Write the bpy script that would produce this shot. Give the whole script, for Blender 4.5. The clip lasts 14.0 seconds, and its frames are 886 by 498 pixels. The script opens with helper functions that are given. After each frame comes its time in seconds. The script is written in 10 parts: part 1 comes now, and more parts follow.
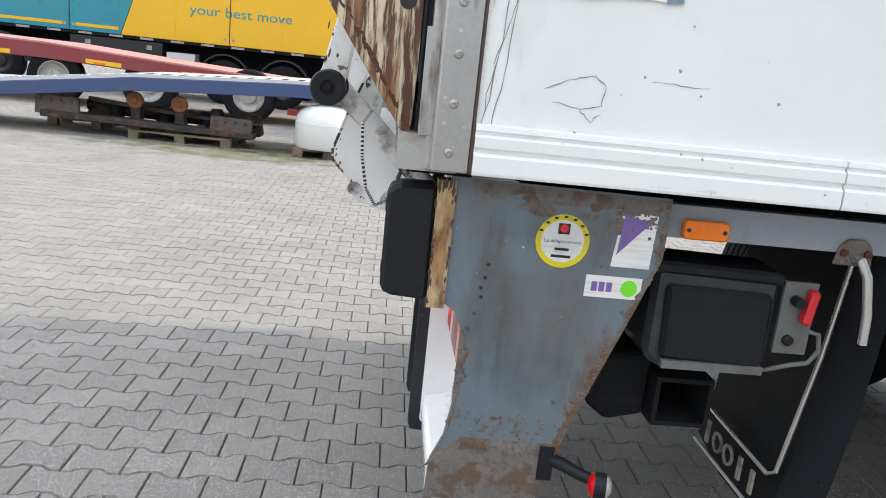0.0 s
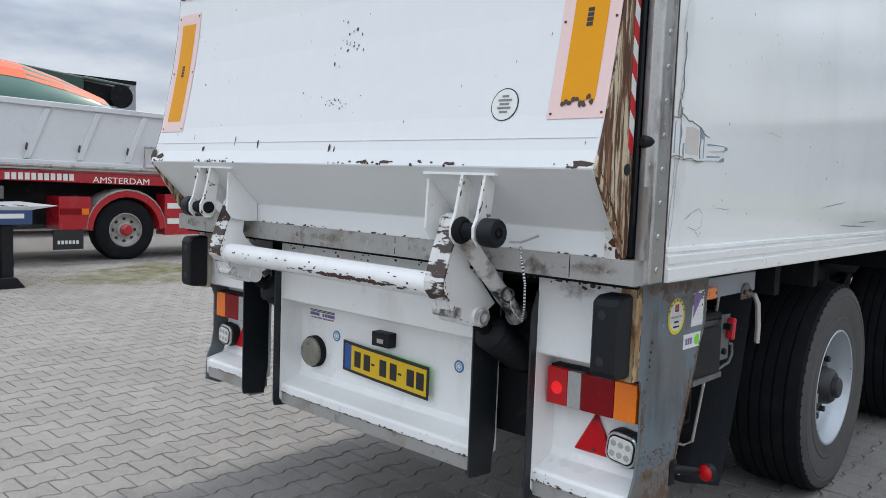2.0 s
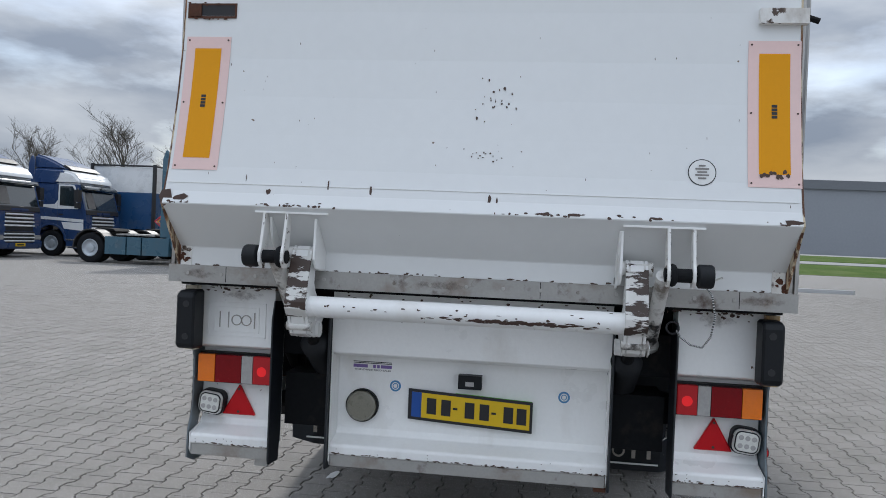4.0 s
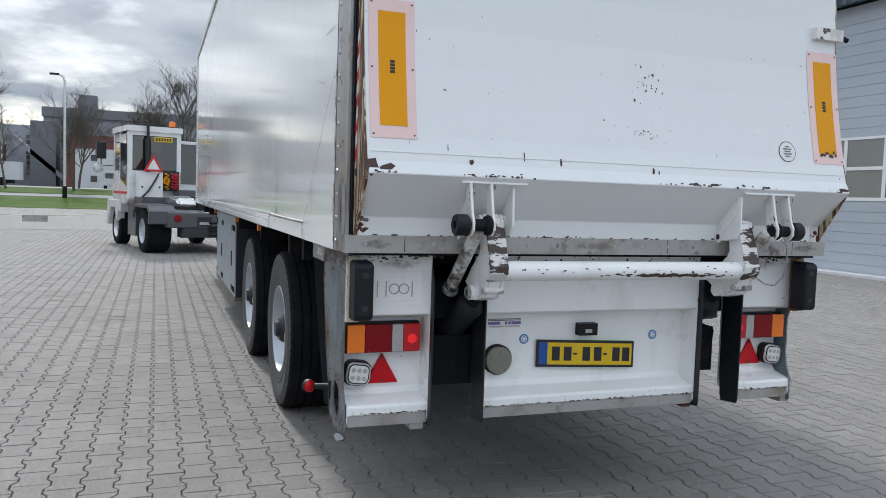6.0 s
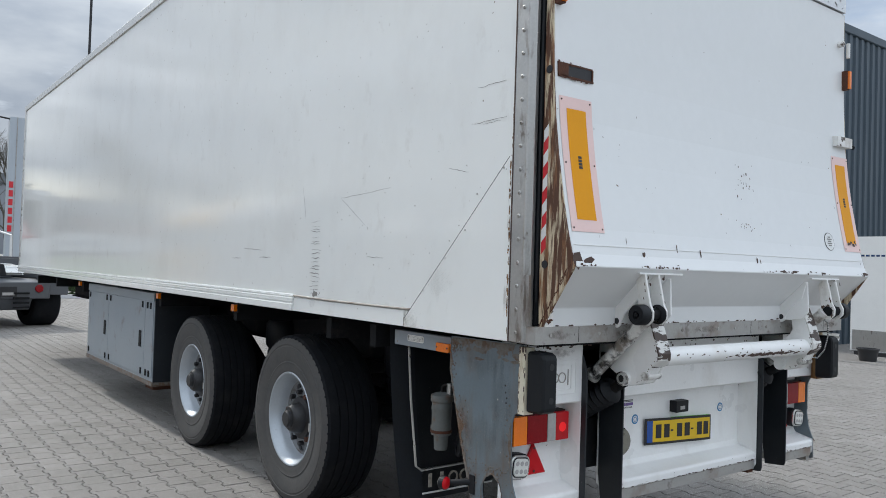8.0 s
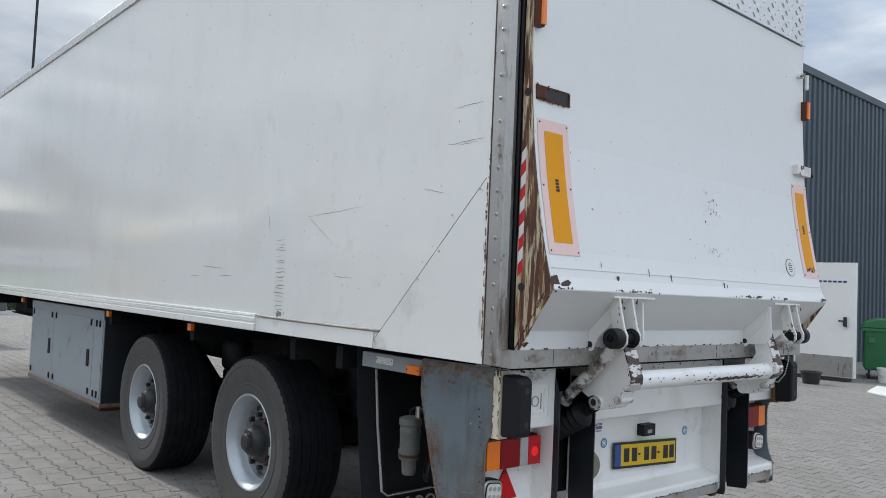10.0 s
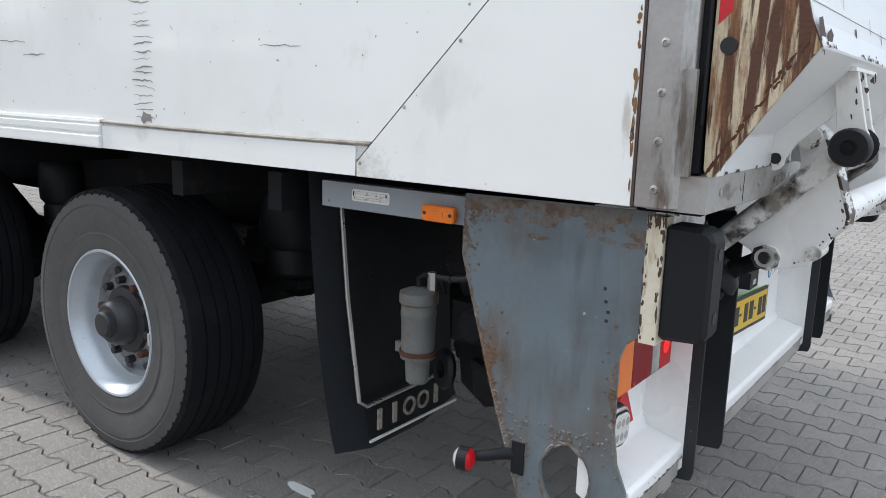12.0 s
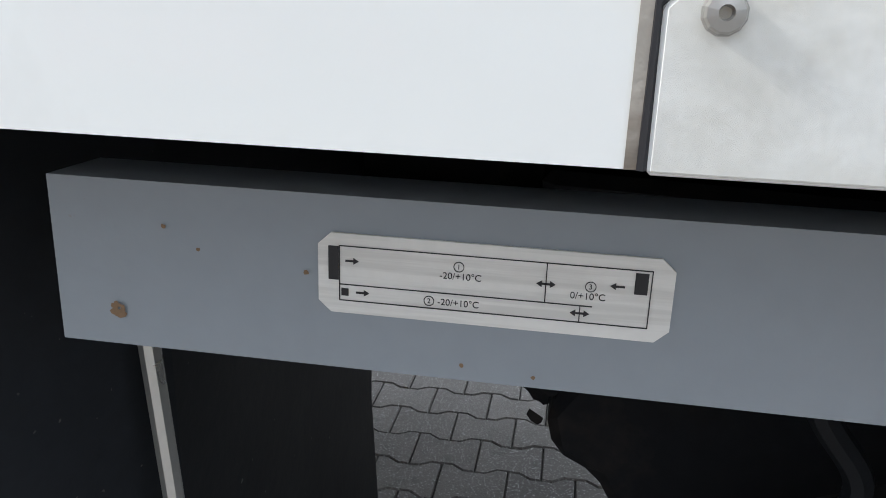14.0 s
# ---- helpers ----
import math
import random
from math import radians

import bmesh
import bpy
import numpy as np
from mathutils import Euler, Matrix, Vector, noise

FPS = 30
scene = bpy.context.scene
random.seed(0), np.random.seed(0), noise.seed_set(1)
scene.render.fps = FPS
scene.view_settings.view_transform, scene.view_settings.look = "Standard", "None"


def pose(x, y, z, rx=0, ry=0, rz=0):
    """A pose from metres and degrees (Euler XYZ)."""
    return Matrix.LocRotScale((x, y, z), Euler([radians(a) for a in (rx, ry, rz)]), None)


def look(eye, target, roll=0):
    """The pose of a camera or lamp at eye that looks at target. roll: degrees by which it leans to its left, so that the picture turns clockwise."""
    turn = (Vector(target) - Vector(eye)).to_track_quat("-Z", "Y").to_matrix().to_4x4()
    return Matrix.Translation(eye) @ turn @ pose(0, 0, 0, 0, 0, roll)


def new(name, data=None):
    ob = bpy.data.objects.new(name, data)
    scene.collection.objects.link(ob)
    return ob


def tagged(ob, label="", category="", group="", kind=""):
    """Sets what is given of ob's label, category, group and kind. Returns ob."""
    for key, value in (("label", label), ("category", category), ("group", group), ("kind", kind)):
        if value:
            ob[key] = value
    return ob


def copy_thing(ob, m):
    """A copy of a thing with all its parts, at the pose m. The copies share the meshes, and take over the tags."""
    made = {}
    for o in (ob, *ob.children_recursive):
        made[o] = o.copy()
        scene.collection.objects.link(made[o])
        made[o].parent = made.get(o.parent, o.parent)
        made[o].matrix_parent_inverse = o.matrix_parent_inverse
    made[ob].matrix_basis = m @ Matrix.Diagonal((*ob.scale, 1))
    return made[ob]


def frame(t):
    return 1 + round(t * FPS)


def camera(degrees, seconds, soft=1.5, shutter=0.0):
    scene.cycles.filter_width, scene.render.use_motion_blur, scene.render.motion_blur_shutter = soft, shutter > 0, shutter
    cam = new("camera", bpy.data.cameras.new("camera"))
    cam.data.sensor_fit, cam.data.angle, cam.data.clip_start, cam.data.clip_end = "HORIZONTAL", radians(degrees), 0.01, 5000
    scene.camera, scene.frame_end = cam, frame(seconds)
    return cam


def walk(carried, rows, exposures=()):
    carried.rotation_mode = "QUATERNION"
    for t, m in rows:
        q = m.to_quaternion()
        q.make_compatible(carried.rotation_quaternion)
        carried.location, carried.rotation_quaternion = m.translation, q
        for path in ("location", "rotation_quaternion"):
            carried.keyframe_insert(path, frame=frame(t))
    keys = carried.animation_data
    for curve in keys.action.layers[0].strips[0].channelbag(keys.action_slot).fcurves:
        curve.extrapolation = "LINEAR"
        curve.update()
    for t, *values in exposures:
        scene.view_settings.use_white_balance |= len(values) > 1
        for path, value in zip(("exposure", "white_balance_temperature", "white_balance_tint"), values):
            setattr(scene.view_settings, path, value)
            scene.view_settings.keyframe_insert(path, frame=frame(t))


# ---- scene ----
cam = camera(59.4, 14.0, 0.9)
PATH = [
    (0, (-0.023, -2.882, 1.492), (0.14, -0.943, 1.029), 6.1),
    (0.5, (-0.52, -2.901, 1.558), (0.12, -1.036, 1.223), 4.7),
    (1, (-1.006, -2.783, 1.567), (0.003, -1.077, 1.295), 2.5),
    (1.5, (-1.549, -2.672, 1.558), (-0.296, -1.132, 1.313), 1.9),
    (2, (-2.006, -2.379, 1.551), (-0.537, -1.032, 1.381), 2.1),
    (2.2, (-2.168, -2.218, 1.601), (-0.62, -0.958, 1.474), 2.0),
    (4.3, (-3.219, 0.058, 1.502), (-1.223, 0.167, 1.453), 2.4),
    (4.5, (-3.251, 0.319, 1.523), (-1.252, 0.328, 1.456), 2.3),
    (5, (-3.353, 0.918, 1.535), (-1.37, 0.679, 1.421), 2.2),
    (5.5, (-3.26, 1.46, 1.505), (-1.323, 0.981, 1.377), 2.0),
    (6, (-3.141, 2.02, 1.511), (-1.27, 1.326, 1.381), 1.9),
    (6.5, (-2.948, 2.48, 1.538), (-1.155, 1.602, 1.428), 1.8),
    (7, (-2.692, 2.881, 1.575), (-0.974, 1.859, 1.495), 1.7),
    (7.5, (-2.484, 3.274, 1.59), (-0.835, 2.143, 1.563), 1.7),
    (8, (-2.315, 3.527, 1.585), (-0.721, 2.32, 1.63), 1.8),
    (8.2, (-2.321, 3.632, 1.598), (-0.745, 2.403, 1.68), 2.0),
    (10.3, (-2.15, 3.559, 1.581), (-0.655, 2.233, 1.666), 3.1),
    (10.5, (-2.006, 3.506, 1.558), (-0.527, 2.16, 1.528), 2.8),
    (11, (-1.543, 3.353, 1.545), (-0.155, 1.931, 1.317), 2.5),
    (11.5, (-1.05, 3.087, 1.522), (0.233, 1.588, 1.196), 1.9),
    (12, (-0.494, 2.852, 1.489), (0.663, 1.265, 1.108), 1.7),
    (12.5, (-0.019, 2.518, 1.452), (0.972, 0.829, 1.048), 2.1),
    (13, (0.446, 2.156, 1.43), (1.197, 0.359, 0.975), 3.0),
    (13.1, (0.537, 2.104, 1.416), (1.208, 0.279, 0.947), 2.7),
    (13.3, (0.685, 1.968, 1.394), (1.269, 0.118, 0.904), 2.5),
    (13.5, (0.797, 1.812, 1.384), (1.292, -0.054, 0.859), 2.9),
    (13.6, (0.839, 1.738, 1.361), (1.292, -0.146, 0.868), 2.9),
    (13.8, (0.908, 1.594, 1.328), (1.28, -0.302, 0.811), 2.6),
    (14, (0.948, 1.49, 1.311), (1.247, -0.399, 0.728), 2.1),
]
EXPOSURES = [(0.0, 0.88, 6520, 10), (0.5, 0.70, 6560, 10), (1.0, 0.46, 6450, 10), (2.0, 0.32, 6300, 10), (4.3, -0.10, 6100, 10), (5.0, 0.0, 6100, 10), (6.5, 0.10, 6150, 9), (8.2, 0.12, 6210, 8.5), (10.3, 0.05, 6250, 9), (10.6, 0.12, 6270, 9), (11.0, 0.34, 6310, 9.5), (12.0, 0.55, 6300, 10), (13.0, 0.65, 6280, 10), (14.0, 0.66, 6320, 10)]
walk(cam, [(t, look(eye, target, roll)) for t, eye, target, roll in PATH], EXPOSURES)

# ---- light ----
SUN_EL, SUN_AZ = radians(35), math.atan2(0.12, 1.0)
world = bpy.data.worlds.new("sky")
scene.world = world
world.use_nodes = True
wn, wl = world.node_tree.nodes, world.node_tree.links
wn.clear()
w_out = wn.new("ShaderNodeOutputWorld")
w_bg = wn.new("ShaderNodeBackground")
w_sky = wn.new("ShaderNodeTexSky")
w_sky.sky_type = "NISHITA"
w_sky.sun_disc = False
w_sky.sun_elevation = SUN_EL
w_sky.sun_rotation = math.pi / 2 - SUN_AZ
w_sky.dust_density = 1.2
w_tc = wn.new("ShaderNodeTexCoord")
w_map = wn.new("ShaderNodeMapping")
w_map.inputs["Scale"].default_value = (1.6, 1.6, 5.0)
w_map.inputs["Location"].default_value = (0.35, 0.9, 0.2)
w_noise = wn.new("ShaderNodeTexNoise")
w_noise.inputs["Scale"].default_value = 1.5
w_noise.inputs["Detail"].default_value = 9.0
w_noise.inputs["Roughness"].default_value = 0.55
w_ramp = wn.new("ShaderNodeValToRGB")
w_ramp.color_ramp.elements[0].position = 0.26
w_ramp.color_ramp.elements[0].color = (0, 0, 0, 1)
w_ramp.color_ramp.elements[1].position = 0.44
w_ramp.color_ramp.elements[1].color = (1, 1, 1, 1)
w_n2 = wn.new("ShaderNodeTexNoise")
w_n2.inputs["Scale"].default_value = 2.6
w_n2.inputs["Detail"].default_value = 8.0
w_cl = wn.new("ShaderNodeValToRGB")
w_cl.color_ramp.elements[0].position = 0.36
w_cl.color_ramp.elements[0].color = (3.6, 4.1, 4.9, 1)
w_cl.color_ramp.elements[1].position = 0.66
w_cl.color_ramp.elements[1].color = (7.6, 7.9, 8.2, 1)
w_mix = wn.new("ShaderNodeMixRGB")
wl.new(w_tc.outputs["Generated"], w_map.inputs["Vector"])
wl.new(w_map.outputs["Vector"], w_noise.inputs["Vector"])
wl.new(w_map.outputs["Vector"], w_n2.inputs["Vector"])
wl.new(w_noise.outputs["Fac"], w_ramp.inputs["Fac"])
wl.new(w_n2.outputs["Fac"], w_cl.inputs["Fac"])
wl.new(w_ramp.outputs["Color"], w_mix.inputs["Fac"])
wl.new(w_sky.outputs["Color"], w_mix.inputs["Color1"])
# an overcast sky is about three times brighter overhead than at the horizon
w_sep = wn.new("ShaderNodeSeparateXYZ")
w_el = wn.new("ShaderNodeMapRange")
w_el.inputs["To Min"].default_value = 0.60
w_el.inputs["To Max"].default_value = 1.62
w_sc = wn.new("ShaderNodeVectorMath")
w_sc.operation = "SCALE"
wl.new(w_tc.outputs["Generated"], w_sep.inputs["Vector"])
wl.new(w_sep.outputs["Z"], w_el.inputs["Value"])
wl.new(w_cl.outputs["Color"], w_sc.inputs[0])
# clouds facing the sun are brighter than those seen against it
w_az = wn.new("ShaderNodeMapRange")
w_az.inputs["From Min"].default_value = -1.0
w_az.inputs["To Min"].default_value = 1.25
w_az.inputs["To Max"].default_value = 0.80
w_mul = wn.new("ShaderNodeMath")
w_mul.operation = "MULTIPLY"
wl.new(w_sep.outputs["X"], w_az.inputs["Value"])
wl.new(w_el.outputs["Result"], w_mul.inputs[0])
wl.new(w_az.outputs["Result"], w_mul.inputs[1])
wl.new(w_mul.outputs["Value"], w_sc.inputs["Scale"])
wl.new(w_sc.outputs["Vector"], w_mix.inputs["Color2"])
wl.new(w_mix.outputs["Color"], w_bg.inputs["Color"])
w_bg.inputs["Strength"].default_value = 0.135
wl.new(w_bg.outputs["Background"], w_out.inputs["Surface"])

sun = new("sun", bpy.data.lights.new("sun", "SUN"))
sun.data.energy = 2.4
sun.data.angle = radians(5.0)
sun.data.color = (1.0, 0.95, 0.87)
sun.matrix_basis = look((0, 0, 30), (-math.cos(SUN_AZ) * math.cos(SUN_EL), -math.sin(SUN_AZ) * math.cos(SUN_EL), 30 - math.sin(SUN_EL)))


# ---- materials ----
def mat(name, base, rough=0.5, metal=0.0, vary=0.12, scale=6.0, fine=60.0, bump=0.02, dirt=None, dirt_lo=0.52, dirt_hi=0.7,
        dirt_scale=3.0, dirt_stretch=(1, 1, 1), random="", coat=0.0, spec=0.5, rough_vary=0.15, speck=None, stain=None):
    """A surface with a tone that varies at two scales, fine relief, and patches of dirt, rust or wear."""
    m = bpy.data.materials.new(name)
    m.use_nodes = True
    n, l = m.node_tree.nodes, m.node_tree.links
    b = n["Principled BSDF"]
    b.inputs["Metallic"].default_value = metal
    b.inputs["Coat Weight"].default_value = coat
    b.inputs["Coat Roughness"].default_value = 0.08
    b.inputs["Specular IOR Level"].default_value = spec
    geo = n.new("ShaderNodeNewGeometry")
    big = n.new("ShaderNodeTexNoise")
    big.inputs["Scale"].default_value = scale
    big.inputs["Detail"].default_value = 5
    small = n.new("ShaderNodeTexNoise")
    small.inputs["Scale"].default_value = fine
    small.inputs["Detail"].default_value = 4
    for t in (big, small):
        l.new(geo.outputs["Position"], t.inputs["Vector"])
    add = n.new("ShaderNodeMath")
    add.operation = "ADD"
    l.new(big.outputs["Fac"], add.inputs[0])
    l.new(small.outputs["Fac"], add.inputs[1])
    value = add
    if random:
        if random == "object":
            src = n.new("ShaderNodeObjectInfo").outputs["Random"]
        else:
            src = geo.outputs["Random Per Island"]
        mul = n.new("ShaderNodeMath")
        mul.operation = "MULTIPLY_ADD"
        mul.inputs[1].default_value = 0.7
        mul.inputs[2].default_value = -0.35
        l.new(src, mul.inputs[0])
        add2 = n.new("ShaderNodeMath")
        add2.operation = "ADD"
        l.new(add.outputs[0], add2.inputs[0])
        l.new(mul.outputs[0], add2.inputs[1])
        value = add2
    rng = n.new("ShaderNodeMapRange")
    rng.inputs["From Min"].default_value = 0.4
    rng.inputs["From Max"].default_value = 1.6
    rng.inputs["To Min"].default_value = 1 - vary
    rng.inputs["To Max"].default_value = 1 + vary
    l.new(value.outputs[0], rng.inputs["Value"])
    tone = n.new("ShaderNodeVectorMath")
    tone.operation = "SCALE"
    tone.inputs[0].default_value = base
    l.new(rng.outputs["Result"], tone.inputs["Scale"])
    colour = tone.outputs["Vector"]
    rgh = n.new("ShaderNodeMapRange")
    rgh.inputs["To Min"].default_value = max(rough - rough_vary, 0.02)
    rgh.inputs["To Max"].default_value = min(rough + rough_vary, 1.0)
    l.new(big.outputs["Fac"], rgh.inputs["Value"])
    if dirt:
        mp = n.new("ShaderNodeMapping")
        mp.inputs["Scale"].default_value = dirt_stretch
        l.new(geo.outputs["Position"], mp.inputs["Vector"])
        d = n.new("ShaderNodeTexNoise")
        d.inputs["Scale"].default_value = dirt_scale
        d.inputs["Detail"].default_value = 8
        d.inputs["Roughness"].default_value = 0.62
        l.new(mp.outputs["Vector"], d.inputs["Vector"])
        dr = n.new("ShaderNodeMapRange")
        dr.inputs["From Min"].default_value = dirt_lo
        dr.inputs["From Max"].default_value = dirt_hi
        l.new(d.outputs["Fac"], dr.inputs["Value"])
        mx = n.new("ShaderNodeMixRGB")
        l.new(dr.outputs["Result"], mx.inputs["Fac"])
        l.new(colour, mx.inputs["Color1"])
        mx.inputs["Color2"].default_value = (*dirt, 1)
        colour = mx.outputs["Color"]
    if stain:
        sc, slo, shi, sscale, sstretch = stain
        mp2 = n.new("ShaderNodeMapping")
        mp2.inputs["Scale"].default_value = sstretch
        mp2.inputs["Location"].default_value = (3.7, 1.3, 5.1)
        l.new(geo.outputs["Position"], mp2.inputs["Vector"])
        d2 = n.new("ShaderNodeTexNoise")
        d2.inputs["Scale"].default_value = sscale
        d2.inputs["Detail"].default_value = 6
        d2.inputs["Roughness"].default_value = 0.6
        l.new(mp2.outputs["Vector"], d2.inputs["Vector"])
        dr2 = n.new("ShaderNodeMapRange")
        dr2.inputs["From Min"].default_value = slo
        dr2.inputs["From Max"].default_value = shi
        l.new(d2.outputs["Fac"], dr2.inputs["Value"])
        mx2 = n.new("ShaderNodeMixRGB")
        l.new(dr2.outputs["Result"], mx2.inputs["Fac"])
        l.new(colour, mx2.inputs["Color1"])
        mx2.inputs["Color2"].default_value = (*sc, 1)
        colour = mx2.outputs["Color"]
    if speck:
        sp = n.new("ShaderNodeTexNoise")
        sp.inputs["Scale"].default_value = speck[1]
        sp.inputs["Detail"].default_value = 1
        l.new(geo.outputs["Position"], sp.inputs["Vector"])
        sr = n.new("ShaderNodeMapRange")
        sr.inputs["From Min"].default_value = speck[2]
        sr.inputs["From Max"].default_value = speck[2] + 0.04
        l.new(sp.outputs["Fac"], sr.inputs["Value"])
        sm = n.new("ShaderNodeMixRGB")
        l.new(sr.outputs["Result"], sm.inputs["Fac"])
        l.new(colour, sm.inputs["Color1"])
        sm.inputs["Color2"].default_value = (*speck[0], 1)
        colour = sm.outputs["Color"]
    l.new(colour, b.inputs["Base Color"])
    l.new(rgh.outputs["Result"], b.inputs["Roughness"])
    if bump:
        bp = n.new("ShaderNodeBump")
        bp.inputs["Strength"].default_value = 0.5
        bp.inputs["Distance"].default_value = bump
        l.new(small.outputs["Fac"], bp.inputs["Height"])
        l.new(bp.outputs["Normal"], b.inputs["Normal"])
    return m


def glass(name, tint=(0.02, 0.03, 0.035), rough=0.05):
    """Dark vehicle glazing, seen as a gloss over a dark inside."""
    m = mat(name, tint, rough, 0, 0.1, 2, 20, 0, rough_vary=0.02, spec=0.8, coat=1.0)
    return m


def glow(name, colour, strength):
    m = bpy.data.materials.new(name)
    m.use_nodes = True
    b = m.node_tree.nodes["Principled BSDF"]
    b.inputs["Base Color"].default_value = (*colour, 1)
    b.inputs["Emission Color"].default_value = (*colour, 1)
    b.inputs["Emission Strength"].default_value = strength
    return m


RUST = (0.09, 0.035, 0.015)
M = {}
M["body"] = mat("white_body_panel", (0.84, 0.85, 0.83), 0.10, 0, 0.02, 0.7, 9, 0.0005, spec=0.4, dirt=(0.77, 0.77, 0.745), dirt_lo=0.50, dirt_hi=0.85, dirt_scale=2.2, dirt_stretch=(1, 1, 0.6), rough_vary=0.05, coat=0.25, stain=((0.70, 0.69, 0.66), 0.62, 0.86, 7, (1, 1, 0.7)), speck=((0.33, 0.30, 0.26), 46.0, 0.775))
M["lift"] = mat("white_lift_paint", (0.79, 0.80, 0.795), 0.26, 0, 0.03, 1.5, 20, 0.0008, dirt=(0.774, 0.784, 0.776), dirt_lo=0.40, dirt_hi=0.90, dirt_scale=1.6, dirt_stretch=(1, 1, 0.5), rough_vary=0.03, speck=((0.20, 0.15, 0.11), 38.0, 0.80))
M["white"] = mat("chipped_white_paint", (0.88, 0.88, 0.865), 0.30, 0, 0.04, 4, 60, 0.001, dirt=(0.13, 0.08, 0.055), dirt_lo=0.705, dirt_hi=0.72, dirt_scale=16, rough_vary=0.1, stain=((0.72, 0.70, 0.66), 0.55, 0.85, 5, (1, 1, 0.4)))
M["worn"] = mat("worn_white_paint", (0.80, 0.79, 0.76), 0.4, 0, 0.06, 4, 60, 0.001, dirt=(0.075, 0.045, 0.03), dirt_lo=0.585, dirt_hi=0.61, dirt_scale=13, rough_vary=0.1, stain=((0.42, 0.37, 0.31), 0.5, 0.8, 9, (1, 1, 0.6)))
M["flake"] = mat("flaked_old_paint", (0.62, 0.52, 0.36), 0.6, 0, 0.22, 10, 120, 0.003, dirt=(0.095, 0.038, 0.018), dirt_lo=0.44, dirt_hi=0.51, dirt_scale=13, dirt_stretch=(3.2, 3.2, 0.30), stain=((0.26, 0.12, 0.05), 0.52, 0.66, 16, (2.4, 2.4, 0.35)))
M["bare"] = mat("scraped_edge_paint", (0.72, 0.71, 0.68), 0.45, 0, 0.1, 6, 70, 0.001, dirt=(0.055, 0.035, 0.027), dirt_lo=0.47, dirt_hi=0.50, dirt_scale=12, dirt_stretch=(1, 0.6, 2.2), rough_vary=0.1)
M["rust"] = mat("rusted_steel", (0.085, 0.032, 0.017), 0.85, 0, 0.5, 25, 120, 0.004)
M["steel"] = mat("brushed_stainless", (0.46, 0.45, 0.43), 0.36, 0.8, 0.14, 8, 90, 0.0006, dirt=(0.20, 0.17, 0.145), dirt_lo=0.56, dirt_hi=0.68, dirt_scale=10, dirt_stretch=(1.5, 1.5, 0.35), stain=((0.13, 0.10, 0.08), 0.66, 0.74, 12, (1, 1, 0.6)), speck=((0.62, 0.60, 0.56), 60.0, 0.74))
M["sill"] = mat("dirty_steel_sill", (0.40, 0.39, 0.37), 0.45, 0.3, 0.12, 10, 90, 0.001, dirt=(0.13, 0.10, 0.085), dirt_lo=0.57, dirt_hi=0.70, dirt_scale=9, stain=((0.26, 0.21, 0.17), 0.5, 0.7, 5, (1, 1, 1)))
M["alu"] = mat("aluminium_profile", (0.62, 0.62, 0.60), 0.3, 0.8, 0.1, 12, 90, 0.0006)
M["grey"] = mat("grey_chassis_paint", (0.135, 0.170, 0.192), 0.42, 0, 0.12, 5, 70, 0.001, dirt=(0.15, 0.12, 0.095), dirt_lo=0.58, dirt_hi=0.80, dirt_scale=9, dirt_stretch=(3.6, 3.6, 0.25), stain=((0.115, 0.095, 0.08), 0.50, 0.72, 3.5, (1, 1, 0.7)), speck=((0.55, 0.54, 0.50), 70.0, 0.765))
M["railgrey"] = mat("grey_side_rail_paint", (0.27, 0.30, 0.33), 0.38, 0, 0.06, 4, 80, 0.0005, dirt=(0.26, 0.17, 0.09), dirt_lo=0.70, dirt_hi=0.76, dirt_scale=22, stain=((0.20, 0.215, 0.225), 0.56, 0.8, 9, (1, 1, 0.5)))
M["toolgrey"] = mat("grey_locker_paint", (0.25, 0.285, 0.315), 0.4, 0, 0.07, 2, 50, 0.0006, dirt=(0.16, 0.13, 0.11), dirt_lo=0.6, dirt_hi=0.75, dirt_scale=5)
M["strap"] = mat("buffer_edge_paint", (0.60, 0.47, 0.27), 0.6, 0, 0.2, 8, 90, 0.002, dirt=(0.17, 0.08, 0.03), dirt_lo=0.44, dirt_hi=0.58, dirt_scale=7, dirt_stretch=(2, 2, 0.6), stain=((0.38, 0.22, 0.08), 0.45, 0.6, 10, (2, 2, 0.5)))
M["strapcream"] = mat("cream_edge_paint", (0.70, 0.64, 0.50), 0.55, 0, 0.12, 8, 90, 0.001, dirt=(0.20, 0.10, 0.04), dirt_lo=0.60, dirt_hi=0.68, dirt_scale=9, dirt_stretch=(2, 2, 0.6), stain=((0.52, 0.42, 0.24), 0.52, 0.68, 10, (2, 2, 0.5)))
M["scab"] = mat("blistered_rusty_paint", (0.16, 0.145, 0.13), 0.8, 0, 0.4, 30, 110, 0.006, dirt=(0.125, 0.082, 0.055), dirt_lo=0.48, dirt_hi=0.58, dirt_scale=22)
M["black"] = mat("black_rubber", (0.008, 0.0095, 0.012), 0.55, 0, 0.25, 8, 90, 0.001, spec=0.3, dirt=(0.020, 0.021, 0.023), dirt_lo=0.58, dirt_hi=0.85, dirt_scale=5)
M["tyre"] = mat("tyre_rubber", (0.0085, 0.0095, 0.012), 0.82, 0, 0.25, 5, 80, 0.001, spec=0.18, dirt=(0.019, 0.019, 0.020), dirt_lo=0.5, dirt_hi=0.8, dirt_scale=6)
